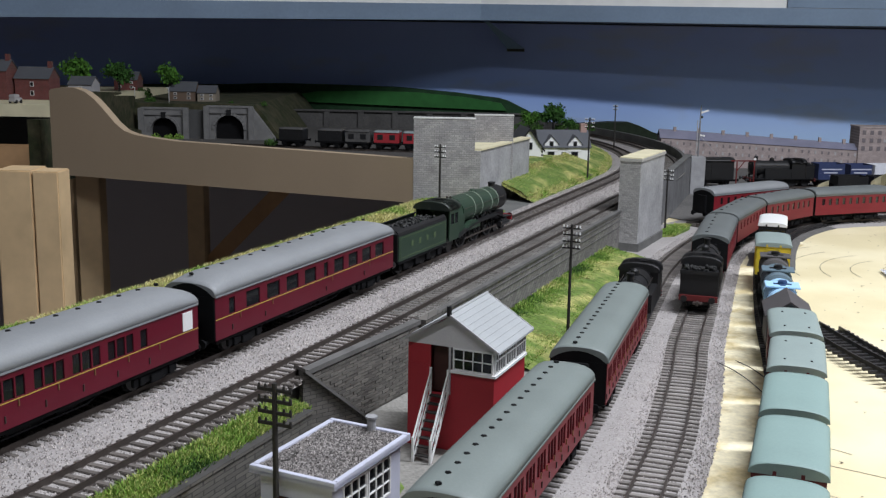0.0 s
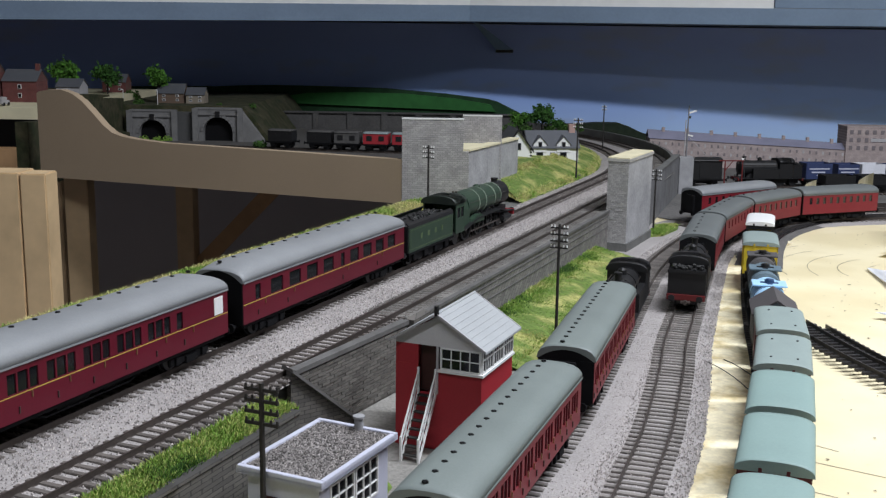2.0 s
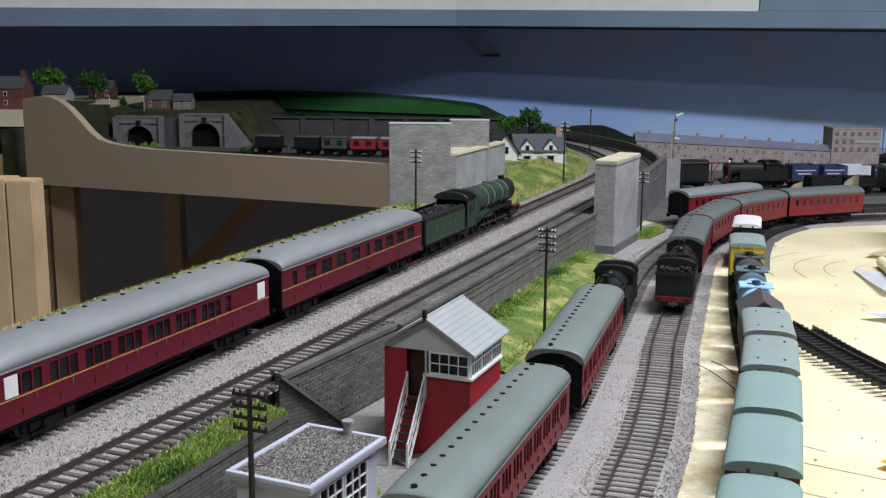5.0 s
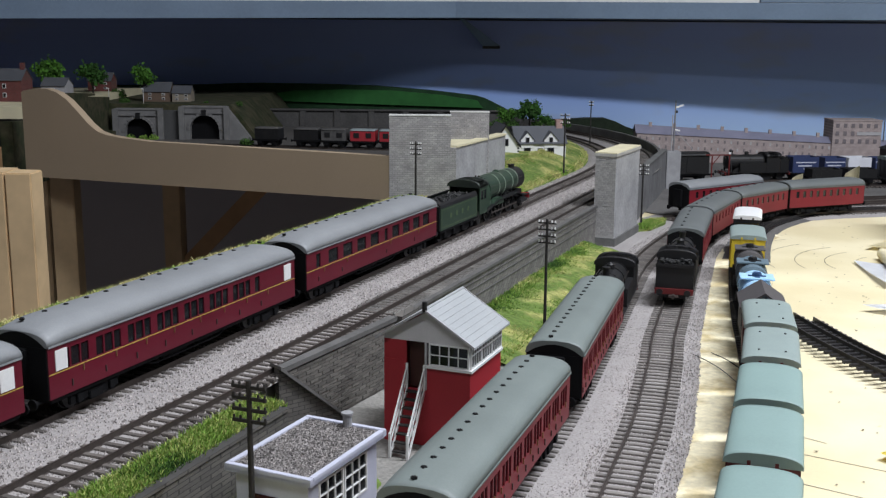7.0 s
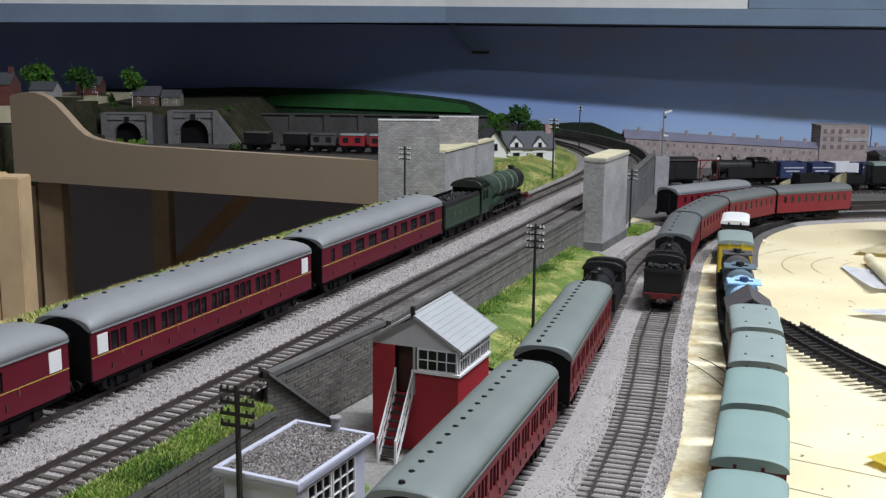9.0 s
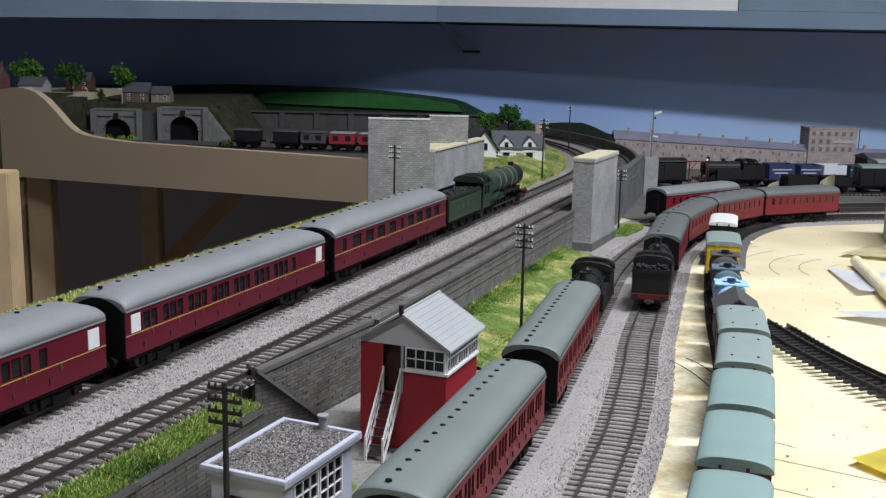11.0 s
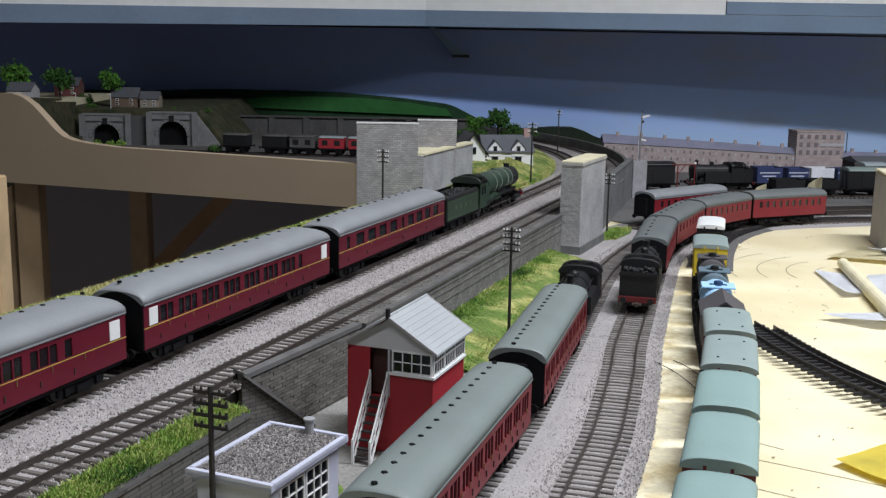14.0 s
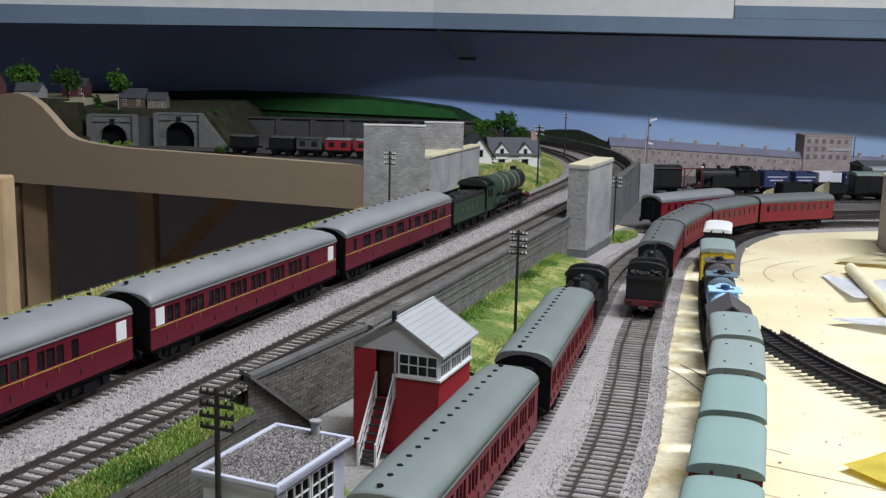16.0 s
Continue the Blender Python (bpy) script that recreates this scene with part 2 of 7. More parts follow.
def arc_on(off):
    """The main line: straight, then a bend to the left in the distance."""
    pts = [main_at(s, off) for s in (-0.75, -0.4, 0.0, 0.3, 0.565)]
    r = 0.80 + off
    c = main_at(0.565, 0) - N * 0.80
    for k in range(1, 9):
        a = math.atan2(N.y, N.x) + radians(8) * k
        pts.append(c + Vector((math.cos(a), math.sin(a))) * r)
    return Path(pts)


MAIN_DOWN, MAIN_UP = arc_on(0.0), arc_on(0.058)
SIDING_A = Path([(-0.075, 0.22), (0.0187, 0.5006), (0.0565, 0.606), (0.1117, 0.7965), (0.150, 0.935), (0.186, 1.06), (0.232, 1.18), (0.288, 1.29), (0.375, 1.385), (0.52, 1.475), (0.78, 1.53), (1.2, 1.54)])
SIDING_B = Path([(0.0, 0.20), (0.0455, 0.38), (0.0887, 0.524), (0.1152, 0.609), (0.1444, 0.723), (0.161, 0.796), (0.1865, 0.89), (0.2214, 1.017), (0.2640, 1.159), (0.3290, 1.287), (0.4241, 1.3758), (0.5415, 1.4236), (0.78, 1.47), (1.2, 1.48)])
WAGON_LINE = Path([(0.045, 0.18), (0.092, 0.315), (0.129, 0.4257), (0.155, 0.507), (0.178, 0.582), (0.203, 0.668), (0.224, 0.76), (0.2445, 0.86), (0.2735, 0.985), (0.307, 1.115), (0.345, 1.235), (0.387, 1.318), (0.449, 1.388), (0.52, 1.425), (0.66, 1.45), (1.2, 1.455)])
SIDING_C = Path([(0.270, 1.345), (0.286, 1.357), (0.402, 1.4435), (0.50, 1.50), (0.62, 1.545), (0.85, 1.58), (1.2, 1.60)])
YARD = Path([(0.345, 1.705), (0.6, 1.745), (0.9, 1.785), (1.2, 1.80)])
ZM = 0.040

# ---- room and boards ----
setting("floor", boxed(-4, 4, -2.5, 3.4, -0.92, -0.9), FLOOR, "dark floor of the layout room", "floor")
setting("ceiling", boxed(-4, 4, -2.5, 3.4, 1.5, 1.55), CEILING, "dull grey painted ceiling", "ceiling")
setting("wall_back", boxed(-4, 4, 2.62, 2.7, -0.9, 1.5), PLASTER, "pale grey plaster wall behind the layout", "wall")
setting("wall_left", boxed(-4.05, -4, -2.5, 3.4, -0.9, 1.5), PLASTER, "pale grey plaster wall", "wall")
setting("wall_right", boxed(4, 4.05, -2.5, 3.4, -0.9, 1.5), PLASTER, "pale grey plaster wall", "wall")
setting("wall_front", boxed(-4, 4, -2.55, -2.5, -0.9, 1.5), PLASTER, "pale grey plaster wall", "wall")


def plan_slab(outline, z0, z1):
    return prismed(outline, "z", z0, z1)


edge = [main_at(s, 0.03) for s in (-0.85, 0.75)]
setting("ground", plan_slab([(edge[0].x, edge[0].y), (1.7, 0.12), (1.7, 2.42), (edge[1].x - 0.15, 2.42), (edge[1].x, edge[1].y)], -0.024, -0.006), BOARD, "cream painted plywood baseboard with pencil curves", "baseboard")

# main line embankment
setting("embankment", ribbon(MAIN_DOWN, 0, MAIN_DOWN.length, (-0.135, -0.135, -0.10, -0.03, 0.066, 0.066), (-0.02, ZM - 0.002, ZM - 0.004, ZM - 0.0065, ZM - 0.0065, -0.02), 0.02), SLATY, "grey embankment base of the raised main line", "embankment")
tagged(part("ballast_bed", ribbon(MAIN_DOWN, 0, MAIN_DOWN.length, (-0.03, -0.024, 0.0, 0.03, 0.058, 0.070, 0.0725), (ZM - 0.006, ZM - 0.0044, ZM - 0.0037, ZM - 0.0030, ZM - 0.0037, ZM - 0.0044, ZM - 0.006), 0.004, 0.0004), BALLAST), "pale grey granite ballast under the main line tracks", "ballast", "", "stuff")
GRIME = mat("grimy_ballast", (0.135, 0.128, 0.118), 0.95, grain=650, vary=0.25, bump=0.0008, blotch=30, blot=0.22, second=(0.20, 0.19, 0.175))
tagged(part("cess_path", ribbon(MAIN_DOWN, 0.50, MAIN_DOWN.length, (0.040, 0.048, 0.058, 0.0700, 0.0822), (ZM - 0.0032, ZM - 0.0031, ZM - 0.0030, ZM - 0.0030, ZM - 0.0026), 0.005, 0.0004), GRIME), "oil-darkened ballast and cess beside the wall", "ballast", "", "stuff")
tagged(part("ballast_bed", ribbon(SIDING_A, 0, 2.2, (-0.03, -0.022, 0, 0.03, 0.05), (-0.0058, -0.0042, -0.0037, -0.0036, -0.0056), 0.005, 0.0004), BALLAST), "pale grey ballast under the sidings", "ballast", "", "stuff")
tagged(part("ballast_bed", ribbon(SIDING_B, 0, 2.2, (-0.035, -0.02, 0, 0.016, 0.025, 0.030), (-0.0054, -0.0040, -0.0037, -0.0040, -0.0048, -0.0059), 0.005, 0.0006), BALLAST), "pale grey ballast under the sidings", "ballast", "", "stuff")
tagged(part("sand_strip", ribbon(SIDING_B, 0.0, 1.15, (0.0245, 0.034, 0.050, 0.068), (-0.0054, -0.0049, -0.0051, -0.0058), 0.006, 0.0004), SAND), "sandy glue-stained strip beside the siding", "sand strip", "", "stuff")
tagged(part("ballast_bed", ribbon(SIDING_A, 0.80, 1.36, (-0.085, -0.055, -0.030, -0.026), (-0.0057, -0.0050, -0.0047, -0.0056), 0.006, 0.0004), BALLAST), "grey ballasted path round the foot of the pier", "ballast", "", "stuff")
YARD_DIRT = mat("dark_yard_ballast", (0.13, 0.125, 0.12), 0.95, grain=300, vary=0.25, bump=0.0008, blot=0.2, blotch=20)
tagged(part("yard_ground", ribbon(SIDING_C, 0.03, SIDING_C.length, (-0.75, -0.3, 0.0, 0.05, 0.07), (-0.0052, -0.0050, -0.0048, -0.0050, -0.0057), 0.02, 0.0004), YARD_DIRT), "dark grey ballasted ground of the far yard", "yard", "", "stuff")
tagged(part("ballast_bed", ribbon(WAGON_LINE, 0.96, WAGON_LINE.length, (-0.028, -0.018, 0.0, 0.018, 0.026), (-0.0058, -0.0044, -0.0042, -0.0044, -0.0058), 0.006, 0.0003), YARD_DIRT), "dark grey roadbed of the curved track", "ballast", "", "stuff")
railway_track(YARD, 0.03, 0.8, 0, "far yard track in dark ballast")
railway_track(SIDING_C, 0.0, 0.9, 0, "far siding track in dark ballast")
railway_track(MAIN_DOWN, 0, 2.3, ZM, "main line track with weathered sleepers in ballast")
railway_track(MAIN_UP, 0, 2.35, ZM, "main line track with weathered sleepers in ballast")
railway_track(SIDING_A, 0.1, 1.7, 0, "siding track under the maroon coaches", sleeper=PALE_SLEEPER)
railway_track(SIDING_B, 0.1, 1.8, 0, "siding track with rusty rails in pale ballast", sleeper=PALE_SLEEPER)
railway_track(WAGON_LINE, 0.0, 1.9, 0, "dark siding track on the cream board", steel=DARK_TRACK, sleeper=PLASTIC_SLEEPER)


# ---- vehicles ----
WHEEL = mesh_of("wheel", tube(tubed((-0.0014, 0, 0), (0.0014, 0, 0), 0.0062, n=18), (-0.0018, 0, 0), (-0.0012, 0, 0), 0.0070, n=18), SOOT)


def bogie(parent, y, half=0.012):
    b = bmesh.new()
    for sx in (-1, 1):
        box(b, sx * 0.0135 - 0.001, sx * 0.0135 + 0.001, y - half - 0.006, y + half + 0.006, 0.004, 0.0085, 0.0004)
        box(b, sx * 0.0145 - 0.0012, sx * 0.0145 + 0.0012, y - 0.005, y + 0.005, 0.003, 0.0075, 0.0004)
        for k in (-half, half):
            box(b, sx * 0.0147 - 0.0012, sx * 0.0147 + 0.0012, y + k - 0.002, y + k + 0.002, 0.004, 0.0085, 0.0003)
    box(b, -0.0135, 0.0135, y - 0.004, y + 0.004, 0.005, 0.0095)
    bo = part("bogie", b, BLACK, parent)
    for k in (-half, half):
        for sx in (-0.0083, 0.0083):
            part("wheel", WHEEL, None, bo, at=pose(sx, y + k, 0.0066))


def roof_mesh(L, W, z, rise, over=0.0005, n=10, droop=0.0):
    """A coach roof: an arc across, bent down at both ends where asked."""
    bm = bmesh.new()
    ys = [-L / 2, -L / 2 + 0.004, -L / 2 + 0.012, -L / 2 + 0.02, L / 2 - 0.02, L / 2 - 0.012, L / 2 - 0.004, L / 2]
    rings = []
    for y in ys:
        e = L / 2 - abs(y)
        k = 1 - droop * max(0, 1 - e / 0.02) ** 2
        ring = []
        for i in range(n + 1):
            a = math.pi * i / n
            c = math.cos(a)
            ring.append(bm.verts.new((-(W / 2 + over) * (abs(c) ** 0.75) * (1 if c > 0 else -1), y, z + rise * k * math.sin(a) ** 0.8)))
        rings.append(ring)
    for p, q in zip(rings, rings[1:]):
        for i in range(n):
            bm.faces.new((p[i], p[i + 1], q[i + 1], q[i]))
    bm.faces.new(rings[0])
    bm.faces.new(list(reversed(rings[-1])))
    for i in range(len(rings) - 1):
        bm.faces.new((rings[i][0], rings[i + 1][0], rings[i + 1][n], rings[i][n]))
    bmesh.ops.recalc_face_normals(bm, faces=bm.faces)
    return bm


def coach(name, m, L, paint, roof, wins, label, lining=True, H0=0.0118, sill=0.0246, head=0.0343, top=0.0375, W=0.0345, rise=0.0105, droop=0.35, vents=14, white_end=0, group="", offset=0.0, vent_shape="torpedo"):
    """A bogie coach along y, rail at z = 0, with window openings at wins (centre, width)."""
    t = thing(name, m, label, "railway coach", group)
    b = bmesh.new()
    h = W / 2
    for sx in (-1, 1):
        x0, x1 = sorted((sx * h, sx * (h - 0.0011)))
        box(b, x0, x1, -L / 2, L / 2, H0, sill)
        box(b, x0, x1, -L / 2, L / 2, head, top)
        cuts = sorted(wins)
        y = -L / 2
        for c, w in cuts:
            box(b, x0, x1, y, c - w / 2, sill, head)
            y = c + w / 2
        box(b, x0, x1, y, L / 2, sill, head)
    box(b, -h + 0.0011, h - 0.0011, -L / 2 + 0.001, L / 2 - 0.001, H0, H0 + 0.001)
    part("body", b, paint, t)
    for sy in (-1, 1):
        e = boxed(-h + 0.0003, h - 0.0003, sy * L / 2 - 0.0008, sy * L / 2 + 0.0006, H0, top, 0.0002)
        prism(e, [(-h + 0.001 + (W - 0.002) * i / 8, top + rise * 0.62 * math.sin(math.pi * i / 8) ** 0.8) for i in range(9)], "y", sy * L / 2 - 0.0006, sy * L / 2 + 0.0004)
        part("end_wall", e, BLACK, t)
        g = boxed(-0.0065, 0.0065, min(sy * L / 2, sy * (L / 2 + 0.0042)), max(sy * L / 2, sy * (L / 2 + 0.0042)), H0 + 0.001, top - 0.001, 0.0006)
        part("gangway", g, BLACK, t)
        for sx in (-1, 1):
            part("buffer", tube(tubed((sx * 0.0115, sy * L / 2, 0.0105), (sx * 0.0115, sy * (L / 2 + 0.005), 0.0105), 0.0012, n=8), (sx * 0.0115, sy * (L / 2 + 0.005), 0.0105), (sx * 0.0115, sy * (L / 2 + 0.006), 0.0105), 0.0028, n=12), BLACK, t)
    part("interior", boxed(-h + 0.004, h - 0.004, -L / 2 + 0.003, L / 2 - 0.003, H0 + 0.002, sill + 0.002), BLACK, t)
    for c, w in wins:
        for sx in (-1, 1):
            part("window", boxed(*sorted((sx * (h - 0.0007), sx * (h - 0.0010))), c - w / 2, c + w / 2, sill, head), GLASS, t)
    if white_end:
        c = white_end * (L / 2 - 0.0095)
        part("window", boxed(h - 0.0002, h + 0.0004, c - 0.0042, c + 0.0042, sill + 0.0003, head + 0.0008), WHITE, t, "white-painted end window")
    if lining:
        for sx in (-1, 1):
            part("lining", boxed(*sorted((sx * h, sx * (h + 0.00015))), -L / 2, L / 2, sill - 0.0009, sill - 0.0004), YELLOW_LINE, t, "thin yellow waist line")
    part("roof", roof_mesh(L + 0.001, W, top, rise, droop=droop), roof, t, smooth=True)
    part("gutter", box(boxed(-h - 0.0007, -h + 0.0002, -L / 2, L / 2, top - 0.0004, top + 0.0005), h - 0.0002, h + 0.0007, -L / 2, L / 2, top - 0.0004, top + 0.0005), roof, t)
    for i in range(vents):
        y = -L / 2 + L * (i + 0.5) / vents
        x = -0.0045 + offset
        z = top + rise * (1 - (abs(x) / (h + 0.0005)) ** 2.667) ** 0.4 - 0.0001
        if vent_shape == "torpedo":
            v = box(boxed(-0.0014, 0.0014, -0.0007, 0.0007, 0, 0.0014, 0.0003), -0.0006, 0.0006, -0.0014, 0.0014, 0, 0.0013, 0.0003)
        else:
            v = boxed(-0.0013, 0.0013, -0.0011, 0.0011, 0, 0.0012, 0.0004)
        part("roof_vent", v, SOOT if vent_shape == "torpedo" else roof, t, at=pose(x, y, z - 0.0008))
    u = bmesh.new()
    box(u, -h + 0.002, h - 0.002, -L / 2 + 0.001, L / 2 - 0.001, 0.0100, H0)
    for sx in (-1, 1):
        box(u, sx * (h - 0.002) - 0.0006, sx * (h - 0.002) + 0.0006, -L / 2 + 0.002, L / 2 - 0.002, 0.0092, H0, 0.0002)
        prism(u, [(-0.045, 0.010), (-0.030, 0.0055), (0.030, 0.0055), (0.045, 0.010), (0.043, 0.010), (0.029, 0.0063), (-0.029, 0.0063), (-0.043, 0.010)], "x", sx * 0.013 - 0.0004, sx * 0.013 + 0.0004)
    box(u, -0.010, 0.010, -0.020, 0.004, 0.0048, 0.010, 0.0006)
    box(u, -0.011, 0.011, 0.012, 0.026, 0.0055, 0.010, 0.0006)
    part("underframe", u, BLACK, t)
    for y in (-L / 2 + 0.034, L / 2 - 0.034):
        bogie(t, y)
    return t


def handles(t, ys, W=0.0345):
    for y in ys:
        part("door_handle", boxed(W / 2, W / 2 + 0.0006, y - 0.00022, y + 0.00022, 0.0205, 0.0236), BRASS, t)
        part("door_hinge", boxed(W / 2, W / 2 + 0.0006, y - 0.0085, y - 0.0079, 0.0150, 0.0182), STEEL, t)


BRASS = mat("dull_brass", (0.36, 0.24, 0.12), 0.4, 0.6)
CL = 0.2290
triples = [(-0.096 + 0.0245 * i + d, w) for i in range(8) for d, w in ((-0.0068, 0.0054), (0.0, 0.0062), (0.0068, 0.0054))]
saloon = [(-0.098, 0.006)] + [(-0.076 + 0.0225 * i, 0.0145) for i in range(4)] + [(0.012, 0.0055)] + [(0.030 + 0.0205 * i, 0.0135) for i in range(4)]
EXPRESS = [
    (coach("railway_coach", pose(0, 0, 0), CL, MAROON, ROOF_GREY, saloon, "lined maroon coach with grey roof behind the green engine", group="coaches of the moving train", vents=15, offset=0.0002), -0.1145, (-0.09, 0.02, -0.055, 0.075)),
    (coach("railway_coach", pose(0, 0, 0), CL, MAROON, ROOF_GREY, triples[:-2], "lined maroon compartment coach with white end windows", group="coaches of the moving train", white_end=1, vents=15, offset=0.0002), -0.3600, tuple(-0.091 + 0.0245 * i for i in range(8))),
    (coach("railway_coach", pose(0, 0, 0), CL, MAROON, ROOF_GREY, triples[:-2], "lined maroon compartment coach with white end windows", group="coaches of the moving train", white_end=1, vents=15, offset=0.0002), -0.6055, tuple(-0.091 + 0.0245 * i for i in range(8))),
]
for t, s, hs in EXPRESS:
    handles(t, hs)
part("window", boxed(0.0345 / 2 - 0.0002, 0.0345 / 2 + 0.0004, -CL / 2 + 0.0045, -CL / 2 + 0.0125, 0.0250, 0.0350), WHITE, EXPRESS[1][0], "white-painted end window")


def spoked_wheel(r, n=12):
    b = bmesh.new()
    tube(b, (-0.0012, 0, 0), (0.0012, 0, 0), r * 0.22, n=10)
    for i in range(n):
        a = 2 * math.pi * i / n
        tube(b, (0, 0, 0), (0, math.cos(a) * r * 0.92, math.sin(a) * r * 0.92), 0.0005, n=4)
    for i in range(24):
        a, c = 2 * math.pi * i / 24, 2 * math.pi * (i + 1) / 24
        vs = [b.verts.new((x, math.cos(k) * q, math.sin(k) * q)) for x in (-0.0012, 0.0012) for k in (a, c) for q in (r * 0.86, r)]
        for f in ((0, 1, 3, 2), (4, 6, 7, 5), (1, 5, 7, 3), (0, 2, 6, 4)):
            b.faces.new([vs[j] for j in f])
    box(b, 0.0008, 0.0022, -0.0013, 0.0013, -r * 0.5, 0.001, 0.0003)
    return mesh_of("driving_wheel", b, SOOT)


BAND = mat("pale_green_lining", (0.30, 0.36, 0.29), 0.5)
GREEN_DULL = mat("faded_green_lettering", (0.085, 0.125, 0.06), 0.5)
STRETCH = 1.16


def green_engine():
    t = thing("steam_locomotive", pose(0, 0, 0), "green express steam locomotive with white boiler bands", "steam locomotive")
    # centre of the boiler at z 0.030, front towards +y; the cab's rear edge at y = 0
    b = tube(bmesh.new(), (0, 0.034, 0.0315), (0, 0.074, 0.0315), 0.0130, 0.0126, 28)
    part("boiler", tube(b, (0, 0.074, 0.0315), (0, 0.112, 0.0310), 0.0126, 0.0118, 28), GREEN, t, smooth=False)
    part("smokebox", tube(tubed((0, 0.112, 0.031), (0, 0.131, 0.031), 0.0120, n=28), (0, 0.131, 0.031), (0, 0.133, 0.031), 0.0105, 0.007, 24), SOOT, t)
    for y, r in ((0.058, 0.0130), (0.074, 0.0128), (0.096, 0.0124), (0.111, 0.0120)):
        part("boiler_band", tubed((0, y, 0.0313), (0, y + 0.0008, 0.0313), r + 0.0002, n=28), BAND, t, "thin pale boiler band")
    part("firebox", prismed([(-0.0125, 0.014), (-0.0128, 0.030), (-0.0105, 0.0395), (-0.005, 0.0435), (0, 0.0443), (0.005, 0.0435), (0.0105, 0.0395), (0.0128, 0.030), (0.0125, 0.014)], "y", 0.014, 0.036), GREEN, t)
    part("chimney", tube(tubed((0, 0.121, 0.041), (0, 0.121, 0.0462), 0.0032, n=14), (0, 0.121, 0.0455), (0, 0.121, 0.0466), 0.0037, n=14), SOOT, t)
    part("dome", tube(tubed((0, 0.078, 0.041), (0, 0.078, 0.0445), 0.0036, n=14), (0, 0.078, 0.0445), (0, 0.078, 0.0460), 0.0034, 0.0016, 14), GREEN, t)
    part("safety_valve", tube(tubed((-0.0016, 0.03, 0.043), (-0.0016, 0.03, 0.0462), 0.0009, n=8), (0.0016, 0.03, 0.043), (0.0016, 0.03, 0.0462), 0.0009, n=8), STEEL, t)
    for sx in (-1, 1):
        x0, x1 = sorted((sx * 0.0160, sx * 0.0150))
        part("cab_side", boxed(x0, x1, 0, 0.018, 0.0125, 0.0265), GREEN, t)
        part("cab_cantrail", boxed(x0, x1, 0, 0.018, 0.0355, 0.0395), GREEN, t)
        for y0, y1 in ((0, 0.003), (0.0085, 0.0105), (0.016, 0.018)):
            part("cab_pillar", boxed(x0, x1, y0, y1, 0.0265, 0.0355), GREEN, t)
    part("cab_front", boxed(-0.0150, 0.0150, 0.0168, 0.018, 0.0125, 0.0395), GREEN, t)
    r = roof_mesh(0.024, 0.0325, 0.0392, 0.0070)
    bmesh.ops.translate(r, verts=r.verts, vec=(0, 0.0085, 0))
    part("cab_roof", r, mat("cab_roof_dark", (0.022, 0.030, 0.024), 0.5), t, smooth=True)
    for sx in (-1, 1):
        for y in (0.0058, 0.0133):
            part("cab_window", boxed(*sorted((sx * 0.0153, sx * 0.0156)), y - 0.0027, y + 0.0027, 0.0265, 0.0355), GLASS, t)
        f = bmesh.new()
        x0, x1 = sorted((sx * 0.0162, sx * 0.0095))
        prism(f, [(0.018, 0.0128), (0.034, 0.0165), (0.050, 0.0195), (0.104, 0.0195), (0.118, 0.0150), (0.136, 0.0135), (0.136, 0.0125), (0.117, 0.0140), (0.103, 0.0186), (0.050, 0.0186), (0.034, 0.0152), (0.018, 0.0115)], "x", x0, x1)
        part("running_plate", f, SOOT, t)
        part("splasher", prismed([(0.036, 0.015), (0.040, 0.0195), (0.046, 0.022), (0.056, 0.022), (0.062, 0.0195), (0.064, 0.019), (0.064, 0.015)], "x", x0 + 0.001, x1 - 0.001), GREEN, t)
        part("cylinder", tube(boxed(*sorted((sx * 0.0158, sx * 0.0105)), 0.1105, 0.1245, 0.0065, 0.0135, 0.001), (sx * 0.0145, 0.1085, 0.0085), (sx * 0.0145, 0.1265, 0.0085), 0.0026, n=12), SOOT, t)
        part("coupling_rod", boxed(*sorted((sx * 0.0141, sx * 0.0147)), 0.034, 0.102, 0.0080, 0.0094, 0.0002), STEEL, t)
        part("handrail", tubed((sx * 0.0125, 0.036, 0.0345), (sx * 0.0116, 0.125, 0.0335), 0.0003, n=6), STEEL, t)
        part("buffer", tube(tubed((sx * 0.0115, 0.136, 0.0115), (sx * 0.0115, 0.1405, 0.0115), 0.0013, n=8), (sx * 0.0115, 0.1405, 0.0115), (sx * 0.0115, 0.1415, 0.0115), 0.0029, n=12), SOOT, t)
    part("buffer_beam", boxed(-0.0160, 0.0160, 0.1345, 0.1362, 0.0085, 0.0140, 0.0003), BOXRED, t)
    part("frame", box(boxed(-0.0075, 0.0075, 0.004, 0.134, 0.0085, 0.0185), -0.010, 0.010, 0.0, 0.018, 0.006, 0.0125), SOOT, t)
    part("smokebox_door", tubed((0, 0.133, 0.031), (0, 0.1345, 0.031), 0.0072, 0.003, 20), SOOT, t)
    for y in (0.110, 0.128):
        for sx in (-0.0083, 0.0083):
            part("bogie_wheel", WHEEL, None, t, at=pose(sx, y, 0.0066))
    for sx in (-0.0083, 0.0083):
        part("trailing_wheel", WHEEL, None, t, at=pose(sx, 0.012, 0.0066))
    driven = []
    big = spoked_wheel(0.0128)
    for y in (0.034, 0.0625, 0.091):
        for sx in (-0.0088, 0.0088):
            driven.append((part("driving_wheel", big, None, t, at=pose(sx, y, 0.0128)), sx, y))
